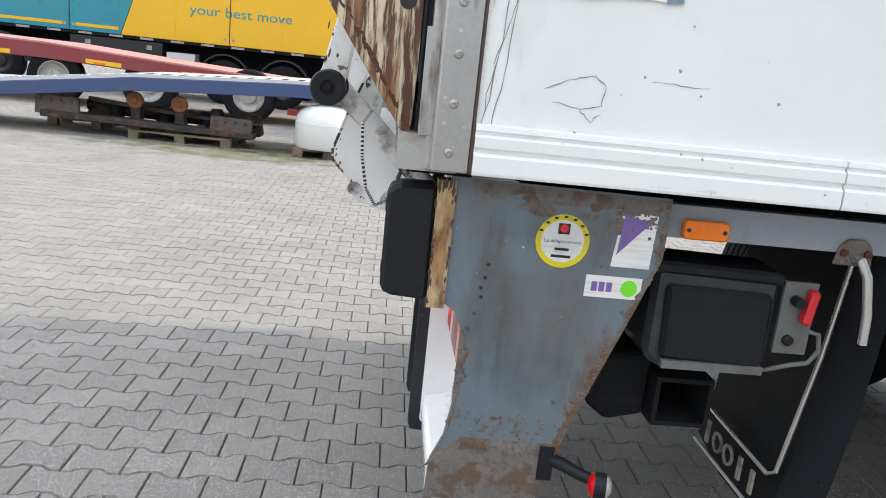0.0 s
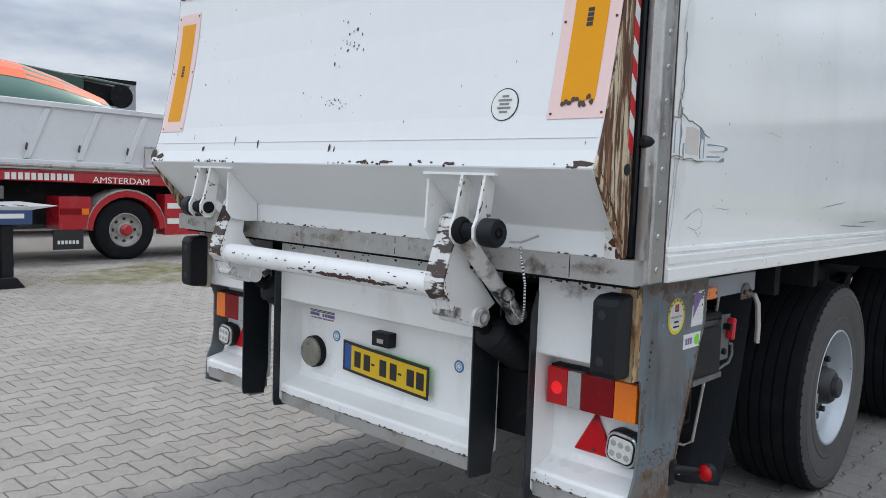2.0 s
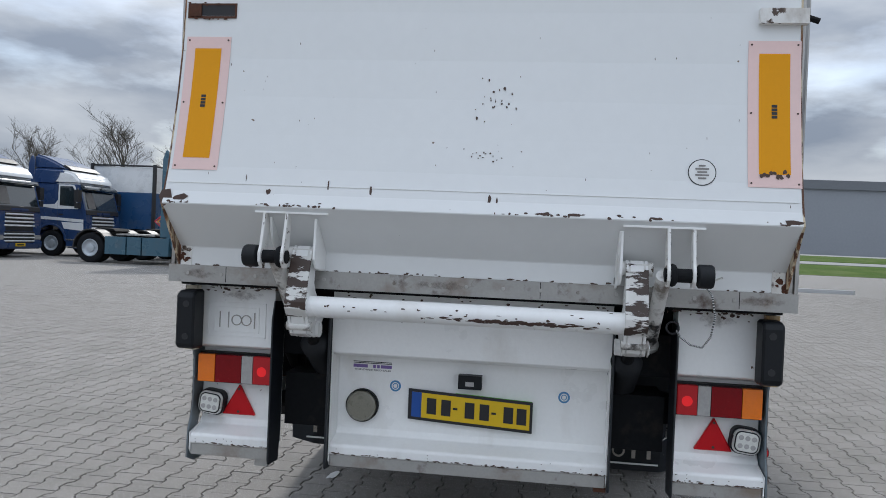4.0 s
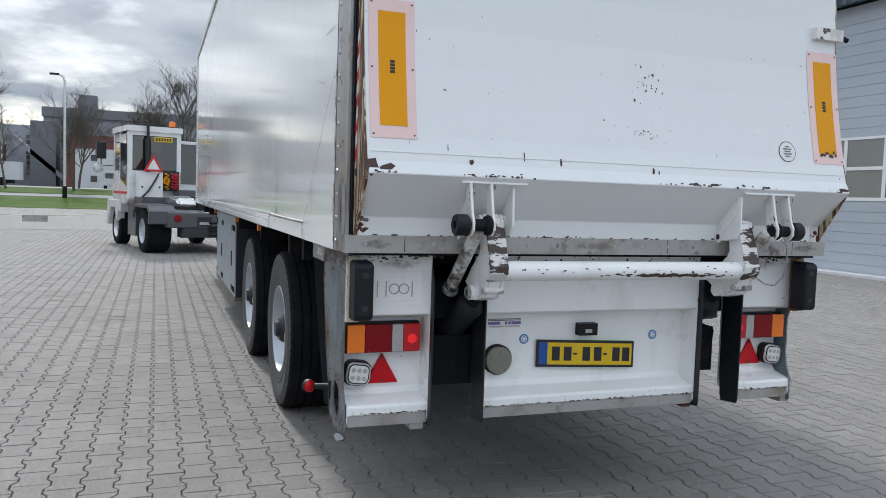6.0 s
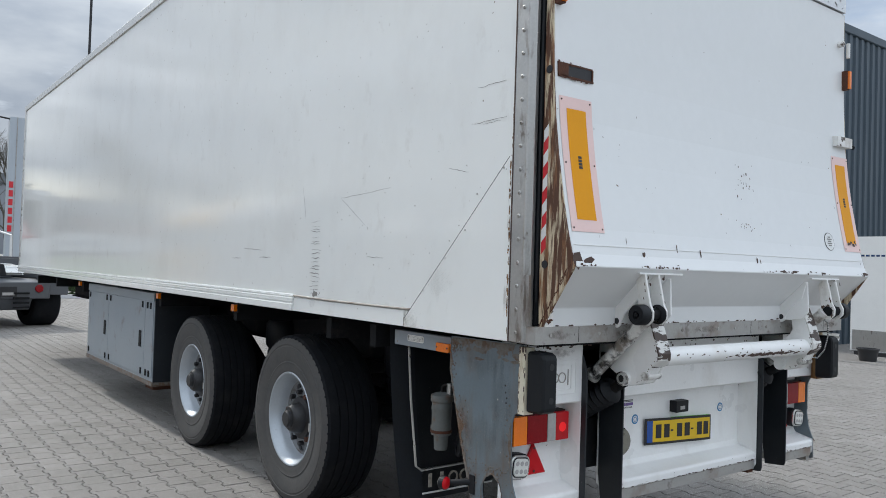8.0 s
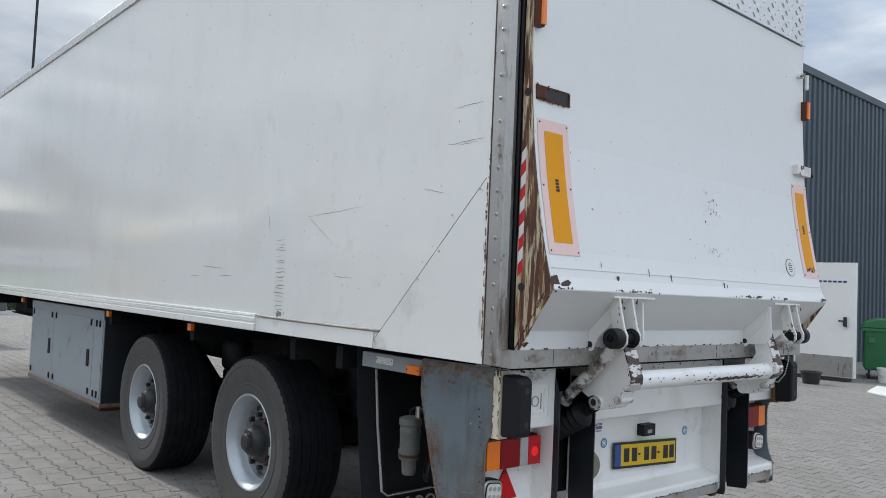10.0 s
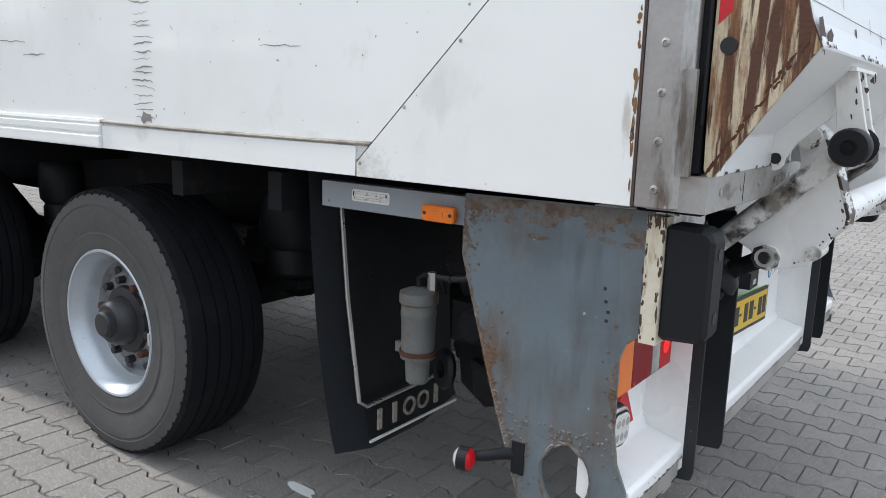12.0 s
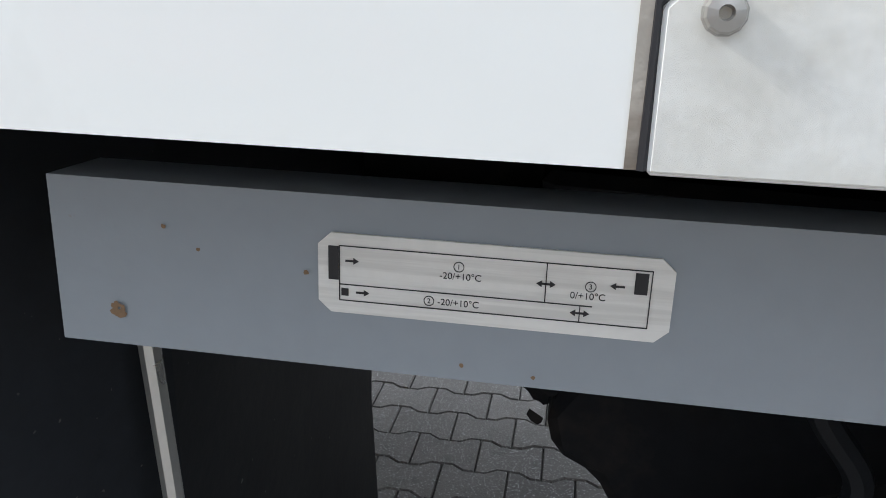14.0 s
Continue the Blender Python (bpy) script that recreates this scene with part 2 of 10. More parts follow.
M["wall"] = mat("dusty_tyre_sidewall", (0.076, 0.073, 0.070), 0.82, 0, 0.22, 7, 60, 0.001, dirt=(0.06, 0.06, 0.06), dirt_lo=0.5, dirt_hi=0.7, dirt_scale=9)
M["flapm"] = mat("mud_flap_rubber", (0.012, 0.0155, 0.020), 0.5, 0, 0.2, 4, 60, 0.001, dirt=(0.03, 0.033, 0.036), dirt_lo=0.5, dirt_hi=0.85, dirt_scale=3, speck=((0.20, 0.20, 0.20), 110.0, 0.775))
# near-black grime, also standing in for shade in gaps behind and below
M["under"] = mat("grimy_and_shaded_black", (0.009, 0.0098, 0.0115), 0.8, 0, 0.4, 6, 50, 0.002, spec=0.2, dirt=(0.03, 0.025, 0.022), dirt_lo=0.54, dirt_hi=0.74, dirt_scale=9)
M["rim"] = mat("silver_rim_paint", (0.46, 0.50, 0.54), 0.34, 0.35, 0.1, 9, 70, 0.0006, dirt=(0.17, 0.10, 0.06), dirt_lo=0.66, dirt_hi=0.74, dirt_scale=9)
M["hub"] = mat("greasy_hub", (0.03, 0.03, 0.032), 0.45, 0.3, 0.3, 15, 80, 0.001)
M["can"] = mat("weathered_grey_canister", (0.135, 0.145, 0.14), 0.5, 0, 0.15, 9, 70, 0.001, dirt=(0.15, 0.10, 0.07), dirt_lo=0.53, dirt_hi=0.66, dirt_scale=16, stain=((0.11, 0.105, 0.095), 0.5, 0.7, 12, (1, 1, 0.5)))
M["amber"] = mat("amber_lens", (0.90, 0.20, 0.002), 0.18, 0, 0.14, 160, 420, 0.0015, coat=0.4)
M["redlens"] = mat("red_lens", (0.22, 0.002, 0.006), 0.22, 0, 0.25, 60, 220, 0.001, spec=0.3)
M["redlit"] = glow("lit_red_lens", (0.40, 0.004, 0.008), 0.10)
M["redspot"] = glow("lamp_filament", (0.75, 0.012, 0.015), 0.42)
M["clear"] = mat("clear_lens", (0.42, 0.41, 0.40), 0.12, 0.1, 0.2, 40, 120, 0.002, coat=0.8)
M["tri"] = mat("red_reflector", (0.52, 0.004, 0.010), 0.35, 0, 0.06, 20, 160, 0.001, spec=0.3)
M["led"] = mat("led_lens", (0.66, 0.66, 0.62), 0.2, 0, 0.15, 70, 160, 0.0003, coat=0.3)
# lighter than the flap's inner rubber: the edge's better light is in the colour
M["flapside"] = mat("dusty_lit_flap_rubber", (0.034, 0.039, 0.047), 0.6, 0, 0.2, 5, 70, 0.001, dirt=(0.034, 0.035, 0.036), dirt_lo=0.5, dirt_hi=0.78, dirt_scale=5, spec=0.35, speck=((0.22, 0.21, 0.19), 120.0, 0.76))
M["pink"] = mat("faded_pink_border", (0.83, 0.60, 0.56), 0.4, 0, 0.04, 6, 60, 0.0004)
M["orange"] = mat("amber_warning_foil", (0.78, 0.33, 0.002), 0.45, 0, 0.04, 6, 80, 0.0004, spec=0.2)
M["ink"] = mat("dark_print", (0.016, 0.016, 0.019), 0.5, 0, 0.1, 10, 60, 0)
M["plateyellow"] = mat("yellow_plate", (0.72, 0.47, 0.008), 0.35, 0, 0.05, 6, 60, 0.0004)
M["plateblue"] = mat("blue_plate_band", (0.015, 0.08, 0.34), 0.35, 0, 0.05, 6, 60, 0)
M["plategreen"] = mat("green_plate_backing", (0.12, 0.45, 0.02), 0.4, 0, 0.05, 6, 60, 0)
M["sticker"] = mat("white_sticker", (0.78, 0.78, 0.76), 0.4, 0, 0.04, 8, 60, 0)
M["stickeryellow"] = mat("yellow_sticker", (0.75, 0.62, 0.02), 0.4, 0, 0.04, 8, 60, 0)
M["purple"] = mat("purple_print", (0.19, 0.12, 0.34), 0.4, 0, 0.08, 8, 60, 0)
M["lime"] = mat("lime_sticker", (0.18, 0.72, 0.03), 0.4, 0, 0.04, 8, 60, 0)
M["redpaint"] = mat("red_print", (0.60, 0.02, 0.03), 0.4, 0, 0.08, 8, 60, 0)
M["ringblue"] = mat("blue_print", (0.06, 0.22, 0.44), 0.4, 0, 0.05, 8, 60, 0)
M["silverfoil"] = mat("brushed_aluminium_foil", (0.78, 0.77, 0.74), 0.45, 0.0, 0.06, 20, 200, 0.0003, dirt=(0.66, 0.65, 0.62), dirt_lo=0.45, dirt_hi=0.6, dirt_scale=60, dirt_stretch=(0.12, 1, 3))
M["tread"] = mat("aluminium_tread", (0.66, 0.67, 0.68), 0.36, 0.7, 0.1, 12, 80, 0.001)
M["lamp"] = mat("yellowed_round_lens", (0.20, 0.19, 0.15), 0.3, 0, 0.2, 30, 140, 0.003, coat=0.4)
M["greasy"] = mat("grease_smeared_white_paint", (0.72, 0.71, 0.68), 0.4, 0, 0.1, 5, 60, 0.001, dirt=(0.012, 0.012, 0.013), dirt_lo=0.52, dirt_hi=0.62, dirt_scale=10, dirt_stretch=(1, 1, 1), rough_vary=0.1, stain=((0.22, 0.19, 0.16), 0.48, 0.66, 14, (1, 1, 1)))
M["scratch"] = mat("grey_scratch", (0.22, 0.21, 0.20), 0.6, 0, 0.3, 30, 140, 0)
M["chip"] = mat("rust_chip", (0.075, 0.045, 0.035), 0.7, 0, 0.4, 40, 140, 0.001)
M["sealant"] = mat("grey_sealant", (0.36, 0.33, 0.29), 0.5, 0, 0.2, 20, 80, 0.003, dirt=(0.17, 0.14, 0.11), dirt_lo=0.46, dirt_hi=0.66, dirt_scale=26, dirt_stretch=(0.3, 1, 1))
M["wheeldisc"] = mat("dirty_wheel_disc", (0.20, 0.21, 0.22), 0.5, 0.2, 0.2, 9, 70, 0.001, dirt=(0.09, 0.07, 0.055), dirt_lo=0.5, dirt_hi=0.68, dirt_scale=12)
M["edgerust"] = mat("orange_brown_rust", (0.20, 0.105, 0.045), 0.8, 0, 0.5, 40, 140, 0.001, dirt=(0.07, 0.04, 0.025), dirt_lo=0.5, dirt_hi=0.6, dirt_scale=30)
M["casing"] = mat("dark_grey_casing", (0.026, 0.030, 0.036), 0.33, 0, 0.2, 6, 60, 0.0006, dirt=(0.06, 0.06, 0.058), dirt_lo=0.5, dirt_hi=0.75, dirt_scale=6)
M["strapfaded"] = mat("bare_beige_board", (0.62, 0.58, 0.53), 0.7, 0, 0.08, 20, 90, 0.0006)
M["bluepatch"] = mat("torn_blue_film", (0.24, 0.34, 0.42), 0.4, 0, 0.5, 18, 90, 0.001)


def film(name, colour, lo, hi, scale, axes, strength=0.8, stretch=(1, 1, 1), rough=0.7, corner=False):
    """A thin patchy layer of grime or rust that fades out towards its own rim."""
    m = mat(name, colour, rough, 0, 0.3, 14, 90, 0)
    n, l = m.node_tree.nodes, m.node_tree.links
    tc = n.new("ShaderNodeTexCoord")
    sep = n.new("ShaderNodeSeparateXYZ")
    l.new(tc.outputs["Generated"], sep.inputs["Vector"])
    rim = None
    for a in axes:
        pp = n.new("ShaderNodeMath")
        pp.operation = "PINGPONG"
        pp.inputs[1].default_value = 0.5
        l.new(sep.outputs[a], pp.inputs[0])
        if corner:
            pp.operation = "MULTIPLY_ADD"
            pp.inputs[1].default_value = 0.5 if a == "X" else -0.5
            pp.inputs[2].default_value = 0.0 if a == "X" else 0.5
        if rim:
            mn = n.new("ShaderNodeMath")
            mn.operation = "MULTIPLY"
            l.new(rim, mn.inputs[0])
            l.new(pp.outputs[0], mn.inputs[1])
            rim = mn.outputs[0]
        else:
            rim = pp.outputs[0]
    mp = n.new("ShaderNodeMapping")
    mp.inputs["Scale"].default_value = stretch
    geo = n.new("ShaderNodeNewGeometry")
    l.new(geo.outputs["Position"], mp.inputs["Vector"])
    t = n.new("ShaderNodeTexNoise")
    t.inputs["Scale"].default_value = scale
    t.inputs["Detail"].default_value = 8
    t.inputs["Roughness"].default_value = 0.65
    l.new(mp.outputs["Vector"], t.inputs["Vector"])
    edge = n.new("ShaderNodeMapRange")
    edge.inputs["From Max"].default_value = 0.16
    edge.inputs["To Min"].default_value = -0.45
    edge.inputs["To Max"].default_value = 0.0
    l.new(rim, edge.inputs["Value"])
    add = n.new("ShaderNodeMath")
    add.operation = "ADD"
    l.new(t.outputs["Fac"], add.inputs[0])
    l.new(edge.outputs["Result"], add.inputs[1])
    al = n.new("ShaderNodeMapRange")
    al.inputs["From Min"].default_value = lo
    al.inputs["From Max"].default_value = hi
    al.inputs["To Max"].default_value = strength
    l.new(add.outputs[0], al.inputs["Value"])
    l.new(al.outputs["Result"], n["Principled BSDF"].inputs["Alpha"])
    return m


M["grime"] = film("grey_grime_film", (0.36, 0.34, 0.30), 0.34, 0.80, 9, "XZ", 0.17, (1.6, 1.6, 0.6))
M["tipgrime"] = film("beige_grime_film", (0.52, 0.49, 0.43), 0.22, 0.72, 34, "XZ", 0.42, (1, 1, 1), corner=True)
M["rustfilm"] = film("rust_stain_film", (0.22, 0.12, 0.06), 0.34, 0.70, 22, "XZ", 0.42, (1.5, 1.5, 0.5))
M["brownfilm"] = film("brown_rust_film", (0.105, 0.085, 0.068), 0.22, 0.84, 9, "XZ", 0.34, (2.6, 2.6, 0.35))
M["rustback"] = film("rear_rust_film", (0.12, 0.07, 0.045), 0.34, 0.70, 30, "YZ", 0.5, (1, 1, 1.2))
M["grimeback"] = film("rear_grime_film", (0.22, 0.19, 0.16), 0.36, 0.7, 8, "YZ", 0.6, (1, 1.4, 0.5))


# ---- building tools ----
def part(name, bm, material, parent=None, label="", smooth=False):
    """Links a bmesh as one mesh object under a thing or a part."""
    me = bpy.data.meshes.new(name)
    bmesh.ops.recalc_face_normals(bm, faces=bm.faces)
    if smooth:
        for f in bm.faces:
            f.smooth = True
        for e in bm.edges:
            if len(e.link_faces) == 2 and e.calc_face_angle(0) > radians(38):
                e.smooth = False
    bm.to_mesh(me)
    bm.free()
    me.materials.append(material)
    ob = new(name, me)
    if parent is not None:
        ob.parent = parent
    if label:
        ob["label"] = label
    return ob


def thing(name, label, category, m=None, group="", kind=""):
    ob = new(name)
    if m is not None:
        ob.matrix_basis = m
    return tagged(ob, label, category, group, kind)


def single(name, bm, material, label, category, group="", kind="", smooth=False):
    return tagged(part(name, bm, material, None, "", smooth), label, category, group, kind)


def bevel(bm, w, angle=30, seg=1):
    es = [e for e in bm.edges if len(e.link_faces) == 2 and e.calc_face_angle(0) > radians(angle)]
    if es:
        bmesh.ops.bevel(bm, geom=es, offset=w, segments=seg, affect="EDGES", clamp_overlap=True)
    return bm


def box(x0, x1, y0, y1, z0, z1, bev=0.0, bm=None, seg=1):
    b = bmesh.new()
    v = [b.verts.new((x, y, z)) for z in (z0, z1) for y in (y0, y1) for x in (x0, x1)]
    for f in ((0, 2, 3, 1), (4, 5, 7, 6), (0, 1, 5, 4), (2, 6, 7, 3), (0, 4, 6, 2), (1, 3, 7, 5)):
        b.faces.new([v[i] for i in f])
    if bev:
        bevel(b, bev, seg=seg)
    return join(bm, b)


def sheet(points):
    """One flat face."""
    b = bmesh.new()
    b.faces.new([b.verts.new(p) for p in points])
    return b


def join(bm, b):
    if bm is None:
        return b
    me = bpy.data.meshes.new("t")
    b.to_mesh(me)
    b.free()
    bm.from_mesh(me)
    bpy.data.meshes.remove(me)
    return bm


def prism(poly, axis, a, c, bev=0.0, bm=None):
    """A polygon drawn in the plane across an axis, drawn out along it from a to c. 'y': (x, z); 'x': (y, z); 'z': (x, y)."""
    b = bmesh.new()

    def at(p, d):
        return {"y": (p[0], d, p[1]), "x": (d, p[0], p[1]), "z": (p[0], p[1], d)}[axis]

    lo = [b.verts.new(at(p, a)) for p in poly]
    hi = [b.verts.new(at(p, c)) for p in poly]
    b.faces.new(lo)
    b.faces.new(hi)
    for i in range(len(poly)):
        j = (i + 1) % len(poly)
        b.faces.new((lo[i], lo[j], hi[j], hi[i]))
    bmesh.ops.recalc_face_normals(b, faces=b.faces)
    if bev:
        bevel(b, bev)
    return join(bm, b)


def tube(points, r, seg=10, bm=None, r1=None, cap=True):
    """A round bar swept along points; tapers to r1 where given."""
    b = bmesh.new()
    pts = [Vector(p) for p in points]
    rings = []
    up = None
    for i, p in enumerate(pts):
        d = (pts[min(i + 1, len(pts) - 1)] - pts[max(i - 1, 0)]).normalized()
        if up is None:
            up = d.orthogonal().normalized()
        else:
            up = (up - d * up.dot(d)).normalized()
        side = d.cross(up)
        rr = r if r1 is None else r + (r1 - r) * i / (len(pts) - 1)
        rings.append([b.verts.new(p + (up * math.cos(a) + side * math.sin(a)) * rr) for a in [2 * math.pi * k / seg for k in range(seg)]])
    for q, w in zip(rings, rings[1:]):
        for k in range(seg):
            b.faces.new((q[k], q[(k + 1) % seg], w[(k + 1) % seg], w[k]))
    if cap:
        b.faces.new(rings[0])
        b.faces.new(rings[-1])
    return join(bm, b)


def lathe(profile, centre, axis, seg=48, bm=None, closed=False):
    """Turns (radius, offset along axis) pairs round an axis through centre."""
    b = bmesh.new()
    c, ax = Vector(centre), Vector(axis).normalized()
    u = ax.orthogonal().normalized()
    w = ax.cross(u)
    rings = []
    for r, o in profile:
        if r < 1e-6:
            rings.append([b.verts.new(c + ax * o)])
        else:
            rings.append([b.verts.new(c + ax * o + (u * math.cos(a) + w * math.sin(a)) * r) for a in [2 * math.pi * k / seg for k in range(seg)]])
    pairs = list(zip(rings, rings[1:]))
    if closed:
        pairs.append((rings[-1], rings[0]))
    for q, t in pairs:
        for k in range(seg):
            k2 = (k + 1) % seg
            if len(q) == 1 and len(t) == 1:
                continue
            if len(q) == 1:
                b.faces.new((q[0], t[k], t[k2]))
            elif len(t) == 1:
                b.faces.new((q[k], q[k2], t[0]))
            else:
                b.faces.new((q[k], q[k2], t[k2], t[k]))
    return join(bm, b)


def disc(centre, axis, r, h, seg=16, bm=None, rim=0.0):
    rim = min(rim, h * 0.9, r * 0.5)
    return lathe([(0, 0), (r, 0), (r, h - rim), (r - rim, h), (0, h)], centre, axis, seg, bm)


def blob(rnd, c, u, v, ru, rv, bm, n=8, lift=0.0):
    """A flat uneven patch round c in the plane of u and v."""
    c, u, v = Vector(c), Vector(u), Vector(v)
    c = c + u.cross(v).normalized() * rnd.uniform(-0.0003, 0.0003)
    ring = []
    for k in range(n):
        a = 2 * math.pi * k / n
        q = 0.55 + 0.6 * rnd.random()
        ring.append(bm.verts.new(c + u * (math.cos(a) * ru * q) + v * (math.sin(a) * rv * q)))
    bm.faces.new(ring)
    return bm


def rounded(cx, cz, w, h, r, n=4):
    """The corners of a rectangle with round corners."""
    pts = []
    for sx, sz, a0 in ((1, 1, 0), (-1, 1, 90), (-1, -1, 180), (1, -1, 270)):
        for k in range(n + 1):
            a = radians(a0 + 90 * k / n)
            pts.append((cx + sx * (w / 2 - r) + r * math.cos(a), cz + sz * (h / 2 - r) + r * math.sin(a)))
    return pts


def words(text, size, depth=0.002):
    """The mesh of a line of text, flat in x and y, lower left at the origin."""
    cu = bpy.data.curves.new("text", "FONT")
    cu.body, cu.size, cu.extrude = text, size, depth
    ob = new("text", cu)
    bpy.context.view_layer.update()
    me = bpy.data.meshes.new_from_object(ob.evaluated_get(bpy.context.evaluated_depsgraph_get()))
    bpy.data.objects.remove(ob)
    return me


def lettering(name, text, size, m, material, parent, label="", depth=0.002, width=None):
    me = words(text, size, depth)
    if width:
        w = max(v.co.x for v in me.vertices) - min(v.co.x for v in me.vertices)
        me.transform(Matrix.Diagonal((width / w, 1, 1, 1)))
    me.transform(m)
    me.materials.clear()
    me.materials.append(material)
    ob = new(name, me)
    ob.parent = parent
    if label:
        ob["label"] = label
    return ob


def pieces(name, bm, material, parent, label=""):
    """Each separate island of a bmesh as a part of its own."""
    bm.verts.ensure_lookup_table()
    seen, groups = set(), []
    for v in bm.verts:
        if v in seen:
            continue
        todo, grp = [v], []
        seen.add(v)
        while todo:
            q = todo.pop()
            grp.append(q)
            for e in q.link_edges:
                o = e.other_vert(q)
                if o not in seen:
                    seen.add(o)
                    todo.append(o)
        groups.append(grp)
    for grp in groups:
        b = bmesh.new()
        idx = {v: b.verts.new(v.co) for v in grp}
        for f in {f for v in grp for f in v.link_faces}:
            b.faces.new([idx[v] for v in f.verts])
        part(name, b, material, parent, label)
    bm.free()


def smooth_prism(poly, y0, y1, w, seg=3):
    """A side profile drawn across the cab, its edges rounded off."""
    return bevel(prism(poly, "y", y0, y1), w, 20, seg)


def arch(x, z, r, n=10):
    """Points of a wheel arch from back to front."""
    return [(x - r * math.cos(math.pi * k / n), z + r * math.sin(math.pi * k / n)) for k in range(n + 1)]


# Frames for lettering: text runs along the first axis and stands on the second.
def face(origin, along, up):
    a, u = Vector(along).normalized(), Vector(up).normalized()
    m = Matrix.Identity(4)
    for i, c in enumerate((a, u, a.cross(u))):
        for k in range(3):
            m[k][i] = c[k]
    return Matrix.Translation(origin) @ m


# ---- ground ----
PL, PW, WAVE = 0.200, 0.1613, 0.0125
SAND = mat("joint_sand", (0.055, 0.052, 0.048), 0.95, 0, 0.35, 9, 90, 0.004)
def paver_material(name, random, tone=1.0):
    return mat(name, (0.212 * tone, 0.196 * tone, 0.181 * tone), 0.85, 0, 0.17, 0.55, 170, 0.0035, dirt=(0.165, 0.155, 0.14), dirt_lo=0.46, dirt_hi=0.72, dirt_scale=1.3, random=random, rough_vary=0.1, speck=((0.74, 0.73, 0.70), 190, 0.645), stain=((0.15, 0.145, 0.13), 0.56, 0.72, 24, (1, 1, 1)))
PAVE_PIECE, PAVE_STUFF = paver_material("paver_concrete", "object"), paver_material("paving_concrete", "island")
PAVE_FAR = paver_material("far_paving_concrete", "", 0.84)


def paver_outline(inset):
    h, w = PL / 2 - 0.0016 - inset, PW / 2 - 0.0020 - inset
    pts = [(-h, w + WAVE), (-0.068, w + WAVE), (-0.034, w - WAVE), (0.034, w - WAVE), (0.068, w + WAVE), (h, w + WAVE)]
    return pts + [(x, -y) for x, y in reversed(pts)]


TOP, EDGE = np.array(paver_outline(0.0035)), np.array(paver_outline(0.0))
PAVER_FACES = [list(range(12))] + [[i, 12 + i, 12 + (i + 1) % 12, (i + 1) % 12] for i in range(12)]


def paver_verts():
    return np.vstack([np.column_stack([TOP, np.zeros(12)]), np.column_stack([EDGE, np.full(12, -0.007)])])


def in_pieces(x, y):
    return -0.5 < x < 3.1 and 1.32 < y < 3.9


ground = box(-160, 420, -220, 260, -0.5, -0.0125)
ground = single("ground", ground, SAND, "sand-filled yard ground under the concrete paving", "ground", kind="structure")
pavement = thing("pavement", "grey interlocking concrete block paving with wavy joints", "pavement", kind="structure")
pv = paver_verts()
piece = bpy.data.meshes.new("paver")
piece.from_pydata(pv.tolist(), [], PAVER_FACES)
piece.materials.append(PAVE_PIECE)
rnd = random.Random(3)
rows_v, count = [], 0
spots = []
X0, X1, Y0, Y1 = -7.0, 27.0, -12.0, 12.0
for j in range(int(Y0 / PW), int(Y1 / PW)):
    for i in range(int(X0 / PL), int(X1 / PL)):
        x, y = (i + 0.5 * (j % 2)) * PL + 0.05, j * PW + 0.02
        spots.append((x, y))
loose = []
for x, y in spots:
    if in_pieces(x, y):
        ob = new("paver", piece)
        ob.parent = pavement
        ob.location = (x, y, rnd.uniform(-0.0016, 0.0016))
        ob.rotation_euler = (rnd.gauss(0, 0.004), rnd.gauss(0, 0.004), rnd.gauss(0, 0.004))
    else:
        loose.append((x, y))
n = len(loose)
centres = np.column_stack([np.array(loose), np.random.uniform(-0.0016, 0.0016, n)])
tilt = np.random.normal(0, 0.004, (n, 2))
allv = np.repeat(centres, 24, 0) + np.tile(pv, (n, 1))
allv[:, 2] += np.repeat(tilt[:, 0], 24) * np.tile(pv[:, 0], n) + np.repeat(tilt[:, 1], 24) * np.tile(pv[:, 1], n)
base = np.arange(n) * 24
me = bpy.data.meshes.new("paving_blocks")
sizes = np.array([len(f) for f in PAVER_FACES])
loop = np.concatenate([np.array(f) for f in PAVER_FACES])
me.vertices.add(24 * n)
me.vertices.foreach_set("co", allv.ravel())
me.loops.add(len(loop) * n)
me.loops.foreach_set("vertex_index", (base[:, None] + loop[None, :]).ravel())
me.polygons.add(len(PAVER_FACES) * n)
starts = np.concatenate([[0], np.cumsum(sizes)[:-1]])
me.polygons.foreach_set("loop_start", (np.arange(n)[:, None] * len(loop) + starts[None, :]).ravel())
me.update(calc_edges=True)
me.shade_flat()
me.materials.append(PAVE_STUFF)
ob = new("paving_blocks", me)
ob.parent = pavement
ob["kind"] = "stuff"
# the yard beyond the single blocks, in courses
far = bmesh.new()
for a, b, c, d in ((X1 - 0.08, 54, -60, 90), (-60, X1 - 0.08, Y1 - 0.12, 60), (-60, X1 - 0.08, -60, Y0 + 0.04), (-60, X0 + 0.08, Y0 + 0.04, Y1 - 0.12)):
    box(a, b, c, d, -0.06, -0.002, 0, far)
far = part("yard_paving", far, PAVE_FAR, pavement)
far["kind"] = "stuff"

# moss in the shade of the stored vehicles
MOSS = film("moss_film", (0.15, 0.155, 0.03), 0.34, 0.68, 2.6, "XY", 0.62, (1, 1, 1), 0.95)
